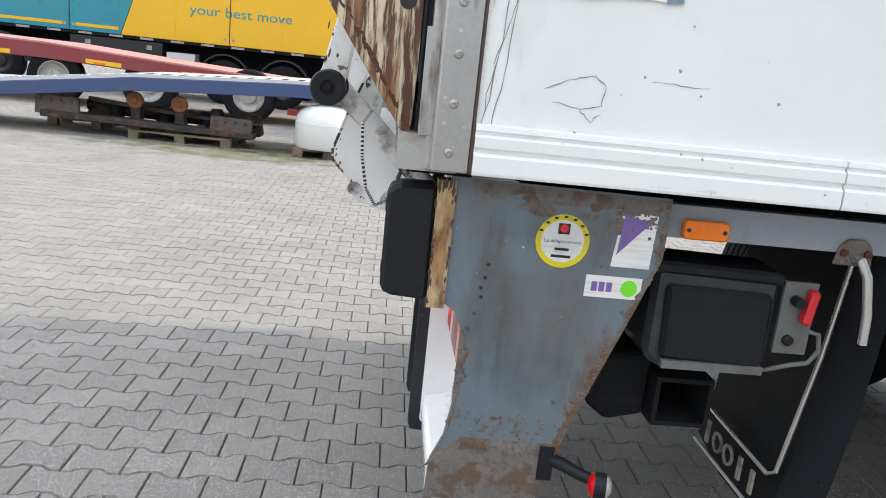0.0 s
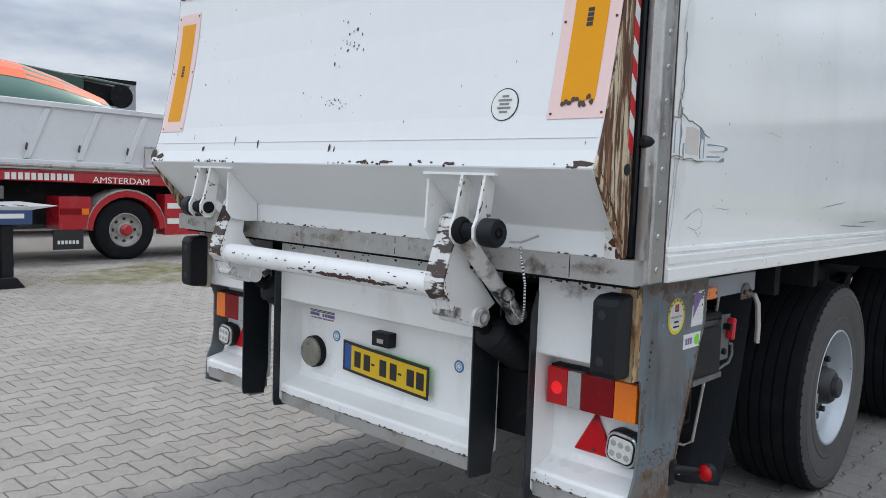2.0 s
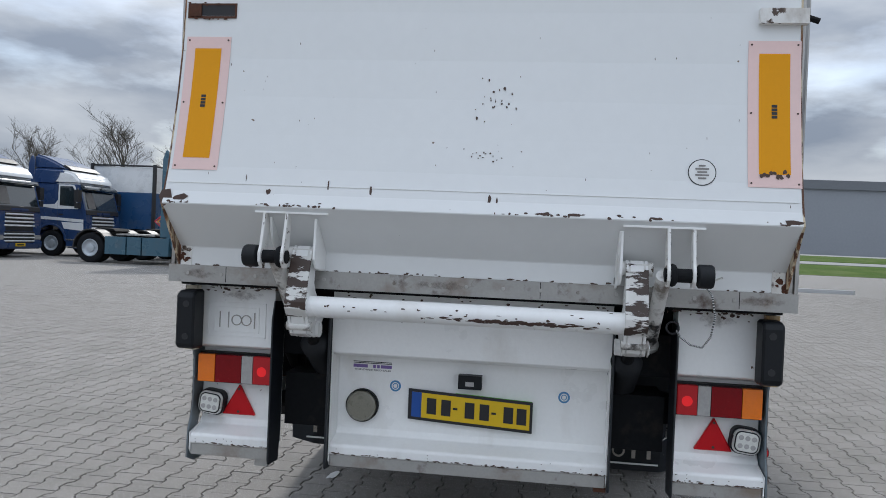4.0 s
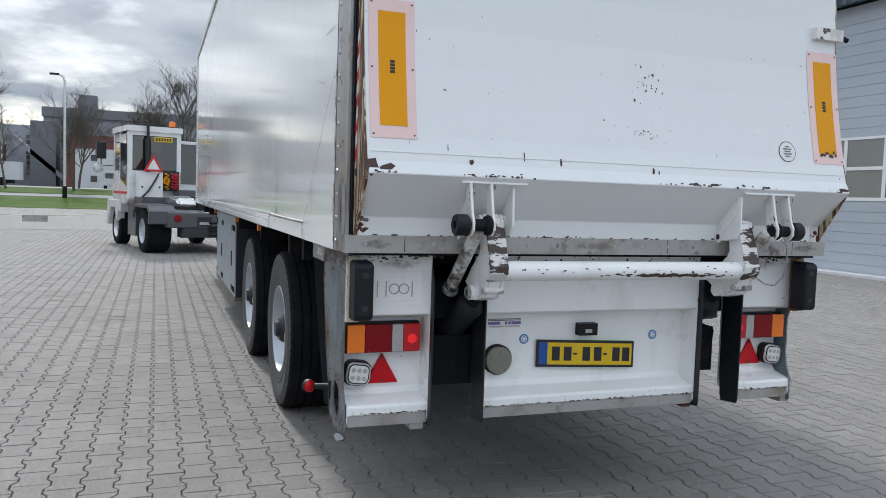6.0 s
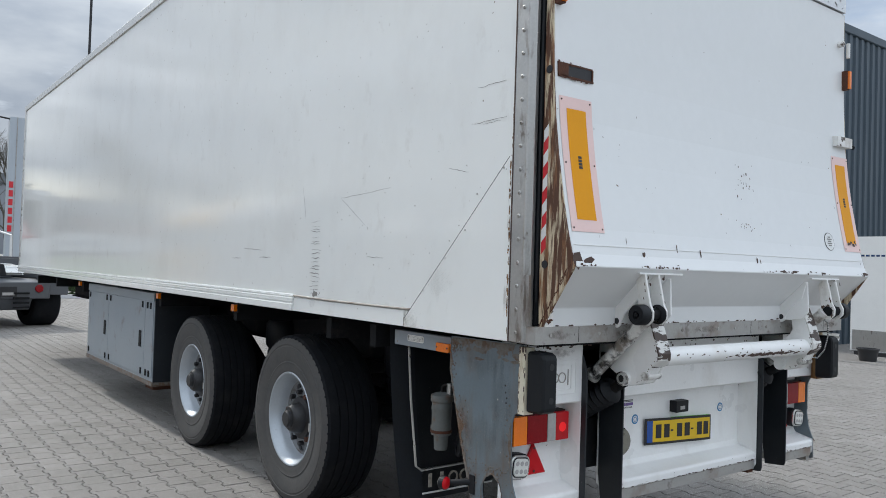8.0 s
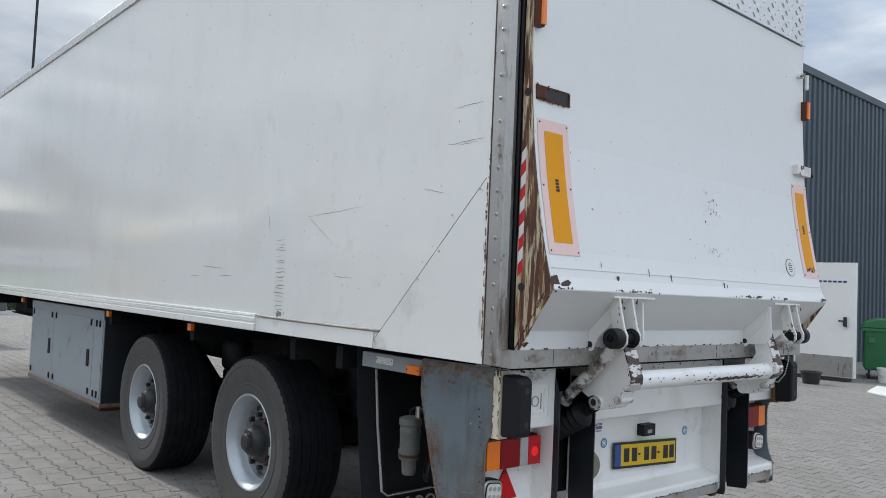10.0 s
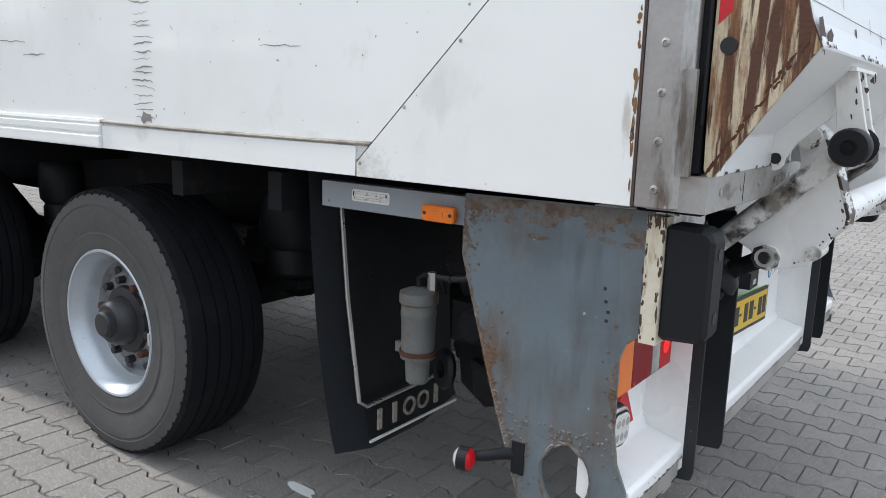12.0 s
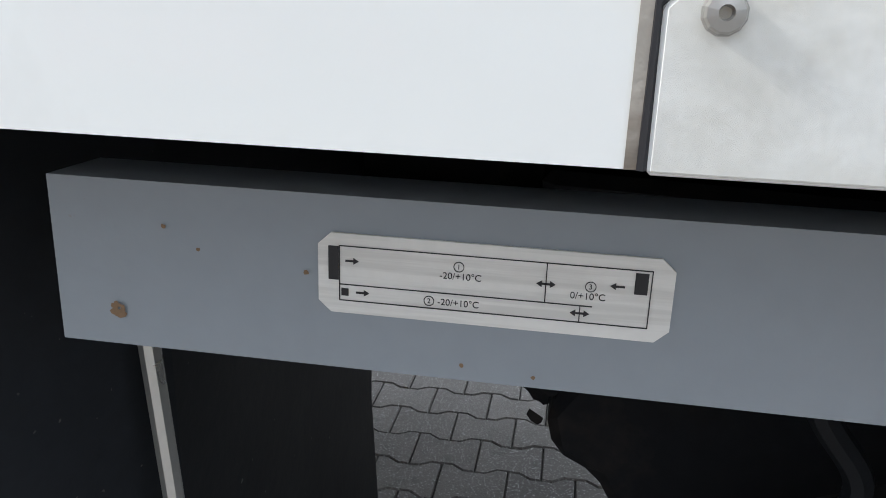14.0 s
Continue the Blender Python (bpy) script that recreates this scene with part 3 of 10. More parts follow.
for x0, x1, y0, y1, z in ((-6.0, 1.5, 6.6, 9.2, 0.0045), (-3.5, 1.2, 7.4, 9.6, 0.0055), (0.5, 6.5, 6.8, 10.6, 0.0065), (2.5, 6.0, 8.0, 11.0, 0.0075)):
    part("moss", sheet([(x0, y0, z), (x1, y0, z), (x1, y1, z), (x0, y1, z)]), MOSS, pavement)["kind"] = "stuff"
# chalk mark on the blocks
rn = random.Random(5)
single("chalk_mark", blob(rn, (1.53, 0.94, 0.004), (0.09, -0.01, 0), (0.003, 0.026, 0), 1, 1, bmesh.new(), 10), M["sticker"], "short white chalk line drawn on the paving", "mark", kind="structure")


# ---- the semi-trailer ----
trailer = thing("semi_trailer", "white box semi-trailer with a worn tail lift, parked on block paving", "semi-trailer")
SIDE, ZB, ZT, XF = 1.300, 1.277, 4.06, 12.45
rnd = random.Random(11)

body = part("box_body", box(0.150, XF, -SIDE + 0.004, SIDE - 0.004, ZB + 0.004, ZT, 0.012), M["body"], trailer, "glossy white insulated box with scratched panels")
roof = bmesh.new()
for s in (-1, 1):
    prism([(s * SIDE * 1.0, ZT - 0.07), (s * (SIDE + 0.012), ZT - 0.07), (s * (SIDE + 0.012), ZT + 0.012), (s * (SIDE - 0.06), ZT + 0.03), (s * (SIDE - 0.06), ZT)], "x", 0.0, XF + 0.01, 0.004, roof)
part("roof_edge", roof, M["alu"], trailer, "aluminium roof edge profile")
part("front_post", box(XF - 0.05, XF + 0.012, SIDE - 0.03, SIDE + 0.010, ZB, ZT - 0.07, 0.006), M["alu"], trailer)


def ribbed_rail(s, x0, x1):
    y = s * SIDE
    p = [(y - s * 0.01, ZB), (y + s * 0.016, ZB), (y + s * 0.018, ZB + 0.006), (y + s * 0.018, ZB + 0.040), (y + s * 0.008, ZB + 0.046), (y + s * 0.008, ZB + 0.052),
         (y + s * 0.015, ZB + 0.058), (y + s * 0.015, ZB + 0.078), (y + s * 0.006, ZB + 0.083), (y + s * 0.006, ZB + 0.088), (y + s * 0.011, ZB + 0.092), (y + s * 0.009, ZB + 0.102), (y - s * 0.01, ZB + 0.106)]
    return prism(p, "x", x0, x1)


part("bottom_rail", ribbed_rail(-1, 0.150, 0.937), M["body"], trailer, "ribbed white bottom rail")
part("bottom_rail", ribbed_rail(-1, 0.941, XF), M["body"], trailer)
part("bottom_rail", ribbed_rail(1, 2.172, XF), M["body"], trailer)
# repaired stretch on the other side
part("repair_strip", box(0.935, 2.168, SIDE - 0.006, SIDE + 0.004, ZB, 1.357, 0.002), M["body"], trailer, "flat white repair panel")
part("sealant_bead", tube([(0.880, SIDE + 0.002, 1.3655), (1.2, SIDE + 0.003, 1.365), (1.7, SIDE + 0.003, 1.3655), (2.19, SIDE + 0.003, 1.372)], 0.0060, 8), M["sealant"], trailer, "dirty sealant bead")
patch = prism([(0.150, ZB - 0.001), (0.930, ZB - 0.001), (0.930, 1.314), (0.165, 2.065), (0.150, 2.065)], "y", SIDE - 0.006, SIDE + 0.0055, 0.0012)
patch = part("patch_panel", patch, M["body"], trailer, "white triangular repair sheet screwed on")
bm = bmesh.new()
for p in ((0.917, 1.313), (0.768, 1.464), (0.60, 1.624), (0.376, 1.916), (0.455, 1.755), (0.20, 2.02)):
    lathe([(0, 0.0008), (0.0014, 0.0008), (0.0018, 0.0030), (0.0042, 0.0026), (0.0052, 0)], (p[0], SIDE + 0.0055, p[1]), (0, 1, 0), 12, bm)
pieces("screw", bm, M["steel"], patch, "screw heads")
part("sealant_strip", box(0.9312, 0.9350, SIDE - 0.004, SIDE + 0.0045, ZB, 1.322, 0.001), M["sealant"], trailer, "mottled sealant strip at the patch's end")
part("patch_edge", tube([(0.9310, SIDE + 0.0042, ZB), (0.9310, SIDE + 0.0042, 1.315), (0.166, SIDE + 0.004, 2.067)], 0.0014, 6), M["ink"], trailer, "dark gap round the patch")

# corner posts with rivets
for s in (-1, 1):
    p = [(0.044, s * (SIDE - 0.040)), (0.044, s * (SIDE - 0.020)), (0.062, s * (SIDE - 0.004)), (0.068, s * (SIDE + 0.004)), (0.143, s * (SIDE + 0.004)), (0.143, s * (SIDE - 0.030)), (0.074, s * (SIDE - 0.030)), (0.074, s * (SIDE - 0.040))]
    post = part("corner_post", prism(p, "z", ZB, ZT, 0.002), M["steel"], trailer, "riveted stainless steel corner post")
    lip = box(0.034, 0.062, s * (SIDE - 0.010) - 0.007, s * (SIDE - 0.010) + 0.007, ZB + 0.07, 1.56, 0.003)
    part("post_lip", lip, M["steel"], post)
    for k in range(28):
        z = 1.316 + 0.0985 * k
        part("rivet", lathe([(0, 0.001), (0.0035, 0.001), (0.0045, 0.0045), (0.008, 0.0035), (0.010, 0)], (0.100, s * (SIDE + 0.004), z), (0, s, 0), 10), M["steel"], post)
    part("seal_channel", box(0.028, 0.052, s * (SIDE - 0.054) - 0.010, s * (SIDE - 0.054) + 0.010, 1.352, ZT - 0.1, 0.004), M["black"], trailer, "black rubber seal channel beside the post")
    part("seal_lip", tube([(0.030, s * (SIDE - 0.042), 1.45), (0.030, s * (SIDE - 0.042), ZT - 0.2)], 0.005, 8), M["black"], trailer)
    part("panel_gap", box(0.1435, 0.149, s * (SIDE + 0.002) - 0.003, s * (SIDE + 0.002) + 0.003, ZB, ZT - 0.08), M["chip"], trailer, "rusty gap beside the post")
# rear sill, and a near-black box filling the unlit gap behind the platform
sill = part("rear_sill", box(-0.004, 0.12, -SIDE + 0.012, SIDE - 0.012, ZB - 0.004, 1.347, 0.004), M["sill"], trailer, "stained steel rear sill")
for k in range(17):
    y = -1.2 + 0.15 * k
    part("screw", disc((-0.004, y, 1.312), (-1, 0, 0), 0.008, 0.003, 10, rim=0.001), M["steel"], sill)
bm = bmesh.new()
for y in (-1.07, -0.30, 1.03):
    box(-0.0048, -0.003, y - 0.001, y + 0.0015, ZB + 0.002, 1.345, 0.001, bm)
pieces("sill_joint", bm, M["under"], sill)
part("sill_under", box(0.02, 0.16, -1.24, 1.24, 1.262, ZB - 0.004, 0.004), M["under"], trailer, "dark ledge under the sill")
# solid box: the shade behind the platform is put into its colour
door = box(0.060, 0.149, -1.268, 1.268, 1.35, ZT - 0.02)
part("rear_gap_fill", door, M["under"], trailer, "near-black fill for the unlit gap behind the platform")
for s in (-1, 1):
    part("door_seal", tube([(0.055, s * 1.263, 1.36), (0.055, s * 1.263, ZT - 0.1)], 0.009, 10), M["black"], trailer, "black rubber seal")

part("door_stop", lathe([(0.030, 0), (0.030, 0.012), (0.022, 0.030), (0.016, 0.055), (0.010, 0.060), (0, 0.060)], (0.088, -1.272, 1.69), (-1, 0, 0), 18), M["black"], trailer, "black rubber stop")
# tail lift platform: a tapered leaf folded up against the doorway
SKIN = [(-0.182, 1.603), (-0.158, 1.655), (-0.128, 1.76), (-0.098, 1.90), (-0.068, 2.06), (-0.045, 2.22), (-0.028, 2.42), (-0.018, 2.65), (-0.012, 3.0), (-0.010, 3.20)]
PW2 = 1.247


def skin_x(z):
    for (xa, za), (xb, zb) in zip(SKIN, SKIN[1:]):
        if z <= zb:
            return xa + (xb - xa) * (z - za) / (zb - za)
    return SKIN[-1][0]


bm = bmesh.new()
prof = [(0.0, 1.345), (0.0, 1.425)] + SKIN + [(0.018, 3.20), (0.020, 1.43), (0.018, 1.345)]
prism(prof, "y", -PW2 + 0.006, PW2 - 0.006, 0.003, bm)
platform = part("lift_platform", bm, M["lift"], trailer, "white tail lift platform, folded up, chipped along its lower edge")
tip = part("platform_tip", box(-0.022, 0.02, -1.235, 1.235, 3.205, 3.55, 0.006), M["tread"], platform, "aluminium tread plate tip")
bm = bmesh.new()
for a in range(28):
    for c in range(8):
        y, z = -1.2 + a * 0.088 + (c % 2) * 0.044, 3.235 + c * 0.038
        d = 0.011 if (a + c) % 2 else -0.011
        tube([(-0.0235, y - d, z - 0.011), (-0.0235, y + d, z + 0.011)], 0.0038, 5, bm)
part("tread_bar", bm, M["tread"], tip)["kind"] = "stuff"
for s in (-1, 1):
    prof = [(0.006, 1.338), (-0.176, 1.604)] + [(x + 0.003, z) for x, z in SKIN[1:]] + [(0.024, 3.20), (0.024, 1.48), (0.020, 1.36)]
    cheek = part("platform_cheek", prism(prof, "y", s * (PW2 - 0.009), s * (PW2 + 0.002), 0.001), M["flake"], platform, "rusty end plate with flaking cream paint")
    for x, z in ((-0.008, 1.607), (-0.004, 2.420)):
        part("cheek_hole", disc((x, s * (PW2 + 0.0022), z), (0, s, 0), 0.017, 0.0025, 20), M["ink"], cheek)
    lo = 1.648
    for k in range(10 if s > 0 else 17):
        z = lo + 0.052 * k
        q = [(-0.009, z + 0.026), (0.017, z), (0.017, z + 0.050), (-0.009, z + 0.076)]
        part("reflective_stripe", prism(q, "y", s * (PW2 + 0.002), s * (PW2 + 0.0035)), (M["redpaint"], M["sticker"])[k % 2], cheek, ("faded red reflective tape", "faded white reflective tape")[k % 2])
    # flakes of the old paint curling at the lower corner
    bm = bmesh.new()
    for k in range(60):
        u = rnd.random()
        x, z = 0.004 - 0.17 * u * rnd.uniform(0.9, 1.0), 1.345 + 0.255 * u
        blob(rnd, (x + 0.012, s * (PW2 + 0.0024), z + 0.006), (1, 0, -1.4), (1.4, 0, 1), rnd.uniform(0.002, 0.007), rnd.uniform(0.001, 0.003), bm, 7)
    part("rust_flake", bm, M["rust"], cheek)["kind"] = "stuff"
    lipb = prism([(-0.0035, 1.338), (-0.0035, 1.428), (0.006, 1.428), (0.006, 1.338)], "y", s * (PW2 - 0.06), s * (PW2 - 0.012))
    part("corner_plate", lipb, M["worn"], platform)
    bm = bmesh.new()
    for k in range(7):
        blob(rnd, (-0.0042, s * (PW2 - 0.012 - rnd.random() * 0.03), 1.355 + rnd.random() * 0.045), (0, 1, 0), (0, 0, 1), rnd.uniform(0.006, 0.016), rnd.uniform(0.006, 0.016), bm, 8)
    part("corner_rust", bm, M["rust"], platform)["kind"] = "stuff"
# fold line across the skin
part("skin_seam", box(skin_x(1.69) - 0.0022, skin_x(1.69) + 0.004, -1.23, 1.23, 1.6895, 1.6910), M["silverfoil"], platform)
# pull-down slot, latch, lugs and marker lamps
bm = box(-0.036, 0.01, 1.015, 1.228, 2.392, 2.400, 0.002)
box(-0.030, 0.01, 1.015, 1.228, 2.447, 2.455, 0.002, bm)
box(-0.034, 0.01, 1.015, 1.022, 2.400, 2.447, 0.001, bm)
box(-0.036, 0.01, 1.170, 1.228, 2.396, 2.452, 0.003, bm)
slot = part("grip_recess", bm, M["rust"], platform, "rusty open grip slot with flaking edges")
part("slot_opening", box(-0.0295, -0.02, 1.022, 1.170, 2.400, 2.447), M["ink"], slot)
bm = bmesh.new()
for k in range(26):
    y = rnd.uniform(1.02, 1.225)
    blob(rnd, (-0.0372 if k % 2 else -0.033, y, 2.396 - abs(rnd.gauss(0, 0.006)) if k % 2 else 2.452 + rnd.gauss(0, 0.003)), (0, 1, 0), (0.1, 0, 1), rnd.uniform(0.003, 0.012), rnd.uniform(0.002, 0.006), bm, 7)
part("rust_flake", bm, M["rust"], slot)["kind"] = "stuff"
latch = part("latch_bracket", box(-0.062, -0.02, -1.262, -1.085, 2.375, 2.432, 0.006), M["worn"], platform, "white latch bracket with worn end")
part("latch_lug", tube([(-0.05, -1.255, 2.40), (-0.05, -1.30, 2.385)], 0.012, 8), M["under"], latch)
for s, z0 in ((1, 2.70), (-1, 2.735)):
    lampb = part("marker_lamp", box(-0.062, -0.006, s * 1.226 - 0.011, s * 1.226 + 0.011, z0, z0 + 0.105, 0.006), M["amber"], platform, "amber marker lamp on the platform edge")
    part("lamp_frame", box(-0.05, 0.0, s * 1.226 - 0.015, s * 1.226 + 0.015, z0 - 0.005, z0 + 0.11, 0.004), M["rust"], lampb)
part("platform_lug", tube([(-0.012, -1.17, 3.0), (-0.045, -1.17, 3.0)], 0.017, 10), M["worn"], platform)
part("platform_lug", tube([(-0.03, -1.255, 3.02), (-0.03, -1.255, 2.93)], 0.012, 8), M["worn"], platform)


def on_skin(y0, y1, z0, z1, off, n=6, bm=None):
    """A thin sheet that follows the curve of the platform skin."""
    b = bmesh.new()
    zs = [z0 + (z1 - z0) * i / n for i in range(n + 1)]
    front = [[b.verts.new((skin_x(z) - off, y, z)) for y in (y0, y1)] for z in zs]
    back = [[b.verts.new((skin_x(z) - off + 0.0012, y, z)) for y in (y0, y1)] for z in zs]
    for i in range(n):
        b.faces.new((front[i][0], front[i][1], front[i + 1][1], front[i + 1][0]))
        b.faces.new((back[i][0], back[i][1], back[i + 1][1], back[i + 1][0]))
        for k in (0, 1):
            b.faces.new((front[i][k], front[i + 1][k], back[i + 1][k], back[i][k]))
    for i in (0, n):
        b.faces.new((front[i][0], front[i][1], back[i][1], back[i][0]))
    return join(bm, b)


for s, ya, yb in ((1, 1.030, 1.225), (-1, -1.243, -1.050)):
    board = part("warning_board", on_skin(ya, yb, 1.745, 2.312, 0.0025, 8), M["pink"], platform, "amber warning board with a faded pink border")
    part("amber_field", on_skin(ya + 0.040, yb - 0.040, 1.795, 2.262, 0.0040, 8), M["orange"], board, "amber reflective field")
    bm = bmesh.new()
    for k in range(4):
        on_skin((ya + yb) / 2 - 0.010, (ya + yb) / 2 + 0.010, 2.01 + k * 0.014, 2.021 + k * 0.014, 0.0055, 1, bm)
    pieces("print", bm, M["ink"], board)
    bm = bmesh.new()
    for y in (ya + 0.012, yb - 0.012):
        for z in (1.76, 2.03, 2.297):
            disc((skin_x(z) - 0.002, y, z), (-1, 0, 0), 0.004, 0.003, 8, bm)
    pieces("screw", bm, M["chip"], board)
    if s < 0:
        bm = bmesh.new()
        for k in range(9):
            z = 1.785 + rnd.random() * 0.02
            blob(rnd, (skin_x(z) - 0.0052, ya + 0.05 + 0.012 * k, z), (0, 1, 0), (0.2, 0, 1), 0.009, 0.010, bm, 7)
        part("torn_patch", bm, M["chip"], board, "torn corner of the foil")
# round inspection sticker on the platform
badge = part("inspection_sticker", disc((skin_x(1.795) - 0.0005, -0.885, 1.795), (-1, 0, 0.22), 0.052, 0.0018, 32), M["ink"], platform, "worn round inspection sticker")
part("sticker_face", disc((skin_x(1.795) - 0.0022, -0.885, 1.795), (-1, 0, 0.22), 0.0485, 0.0008, 32), M["sticker"], badge)
bm = bmesh.new()
for k, w in enumerate((0.030, 0.05, 0.036, 0.05, 0.024)):
    z = 1.770 + 0.012 * k
    on_skin(-0.885 - w / 2, -0.885 + w / 2, z, z + 0.006, 0.0048, 1, bm)
pieces("print", bm, M["scratch"], badge)

# rust chips and scratches on the platform
bm = bmesh.new()
for k in range(130):
    kind = rnd.random()
    if kind < 0.50:
        y, z = rnd.uniform(-1.2, 1.2), 1.606 + abs(rnd.gauss(0, 0.006))
        y = rnd.choice((-1.18, -0.75, -0.55, -0.35, -0.28, 0.62, 0.75, -0.15, 1.2)) + rnd.gauss(0, 0.06)
        if abs(y) > 1.23:
            continue
        a, c = rnd.uniform(0.003, 0.012), rnd.uniform(0.002, 0.006)
    elif kind < 0.62:
        y, z = -0.10 + rnd.gauss(0, 0.035), 2.06 + rnd.gauss(0, 0.035)
        a, c = rnd.uniform(0.002, 0.006), rnd.uniform(0.003, 0.009)
    elif kind < 0.74:
        y, z = -0.05 + rnd.gauss(0, 0.09), 1.83 + rnd.gauss(0, 0.016)
        a, c = rnd.uniform(0.002, 0.006), rnd.uniform(0.002, 0.006)
    else:
        y, z = rnd.uniform(-1.2, 1.2), rnd.uniform(1.63, 2.3)
        a, c = rnd.uniform(0.0008, 0.0022), rnd.uniform(0.002, 0.008)
    blob(rnd, (skin_x(z) - 0.0016, y, z), (0, 1, 0), (0.2, 0, 1), a, c, bm, 7)
for y, z, a, c in ((0.801, 1.662, 0.012, 0.016), (-0.09, 1.662, 0.008, 0.018), (-0.12, 1.660, 0.005, 0.016), (-0.30, 1.614, 0.03, 0.006), (-0.42, 1.614, 0.035, 0.006), (1.17, 1.625, 0.04, 0.022), (1.225, 1.63, 0.03, 0.04), (-1.21, 1.615, 0.04, 0.012), (0.555, 1.70, 0.004, 0.022), (0.38, 1.68, 0.006, 0.022), (0.90, 1.72, 0.002, 0.02), (-0.72, 1.612, 0.03, 0.005)):
    blob(rnd, (skin_x(z) - 0.0018, y, z), (0, 1, 0), (0.2, 0, 1), a, c, bm, 9)
for k in range(70):
    y = rnd.uniform(-1.22, 1.22)
    blob(rnd, (-0.0012, y, 1.347 + abs(rnd.gauss(0, 0.004))), (0, 1, 0), (0, 0, 1), rnd.uniform(0.004, 0.014), rnd.uniform(0.002, 0.005), bm, 7)
chips = part("paint_chip", bm, M["chip"], platform, "rust chips in the paint")
chips["kind"] = "stuff"

# hinge brackets, rollers, lift arms and the cross tube
bm = tube([(-0.115, -0.655, 1.208), (-0.115, 0.645, 1.208)], 0.043, 24)
cross = part("cross_tube", bm, M["white"], trailer, "white cross tube of the tail lift, scraped to bare metal", True)
bm = bmesh.new()
for k in range(190):
    y = -0.21 + rnd.gauss(0, 0.13) if k < 165 else rnd.uniform(-0.62, 0.62)
    a = radians(rnd.gauss(203, 5) if k < 165 else rnd.gauss(180, 22))
    c = Vector((-0.115 + 0.0436 * math.cos(a), y, 1.208 + 0.0436 * math.sin(a)))
    blob(rnd, c, (0, 1, 0), (-math.sin(a), 0, math.cos(a)), rnd.uniform(0.005, 0.026) if k < 165 else rnd.uniform(0.003, 0.012), rnd.uniform(0.0015, 0.0055), bm, 8)
part("scrape", bm, M["chip"], cross, "bare scraped strip")["kind"] = "stuff"
for s in (1, -1):
    yc = s * 0.665
    # bracket under the platform
    o = 0.0 if s > 0 else 0.055
    br = part("hinge_bracket", box(-0.175, -0.06, min(s * (0.545 + o), s * (0.845 + o)), max(s * (0.545 + o), s * (0.845 + o)), 1.578, 1.586, 0.002), M["white"], trailer, "white hinge bracket under the platform")
    for y in (s * (0.713 + o), s * (0.805 + o)):
        part("bracket_plate", prism([(-0.174, 1.58), (-0.122, 1.58), (-0.142, 1.45), (-0.146, 1.385), (-0.168, 1.360), (-0.196, 1.360), (-0.220, 1.385), (-0.221, 1.42), (-0.205, 1.45)], "y", y - 0.006, y + 0.006, 0.002), M["worn"], br)
    part("gusset", prism([(-0.152, 1.562), (-0.12, 1.562), (-0.004, 1.43), (-0.004, 1.35), (-0.06, 1.35), (-0.13, 1.362), (-0.160, 1.40)], "y", s * 0.600 - 0.005, s * 0.600 + 0.005, 0.002), M["white"], br)
    yg = 0.788 if s > 0 else -0.594
    eye = [(-0.006 + 0.027 * math.cos(radians(a)), 1.362 + 0.027 * math.sin(radians(a))) for a in range(-10, -191, -30)]
    gs = part("eye_gusset", prism([(-0.150, 1.562), (-0.128, 1.562), (0.012, 1.425), (0.021, 1.40)] + eye + [(-0.055, 1.405), (-0.125, 1.47)], "y", yg - 0.005, yg + 0.005, 0.0015), M["white"], br, "white gusset with an eye at its foot")
    for f in (-1, 1):
        part("gusset_eye", disc((-0.010, yg + f * 0.0052, 1.366), (0, f, 0), 0.014, 0.0014, 18), M["ink"], gs)
    pin = part("hinge_pin", tube([(-0.183, s * (0.70 + o), 1.405), (-0.183, s * (0.830 + o), 1.405)], 0.026, 16), M["under"], br, "greasy hinge pin")
    bm = bmesh.new()
    for y in (s * (0.713 + o), s * (0.805 + o)):
        for k in range(6):
            blob(rnd, (rnd.uniform(-0.20, -0.168), y + rnd.choice((-1, 1)) * 0.0067, rnd.uniform(1.44, 1.57)), (0.2, 0, 1), (1, 0, -0.2), rnd.uniform(0.004, 0.014), rnd.uniform(0.002, 0.005), bm, 8)
        for f in (-0.0067, 0.0067):
            for k in range(9):
                a = rnd.uniform(0, 6.28)
                r = rnd.uniform(0.012, 0.030)
                blob(rnd, (-0.183 + r * math.cos(a) * 0.8, y + f, 1.405 + r * math.sin(a) * 0.9), (1, 0, 0), (0, 0, 1), rnd.uniform(0.003, 0.009), rnd.uniform(0.003, 0.009), bm, 8)
    part("rust_patch", bm, M["chip"], br, "rust round the hinge pin")["kind"] = "stuff"
    part("grease_collar", lathe([(0.020, 0), (0.040, 0), (0.044, 0.010), (0.038, 0.022), (0.030, 0.026)], (-0.183, s * (0.719 + o), 1.405), (0, s, 0), 20), M["under"], br, "black greasy collar", True)
    ya = s * (0.818 + o)
    part("rubber_roller", lathe([(0, 0), (0.036, 0), (0.0445, 0.006), (0.0445, 0.050), (0.040, 0.058), (0.018, 0.058), (0.018, 0.050), (0, 0.050)], (-0.183, ya, 1.405), (0, s, 0), 28), M["black"], br, "black rubber roller", True)
    part("roller_nut", disc((-0.183, s * (0.868 + o), 1.405), (0, s, 0), 0.010, 0.009, 6), M["under"], br)
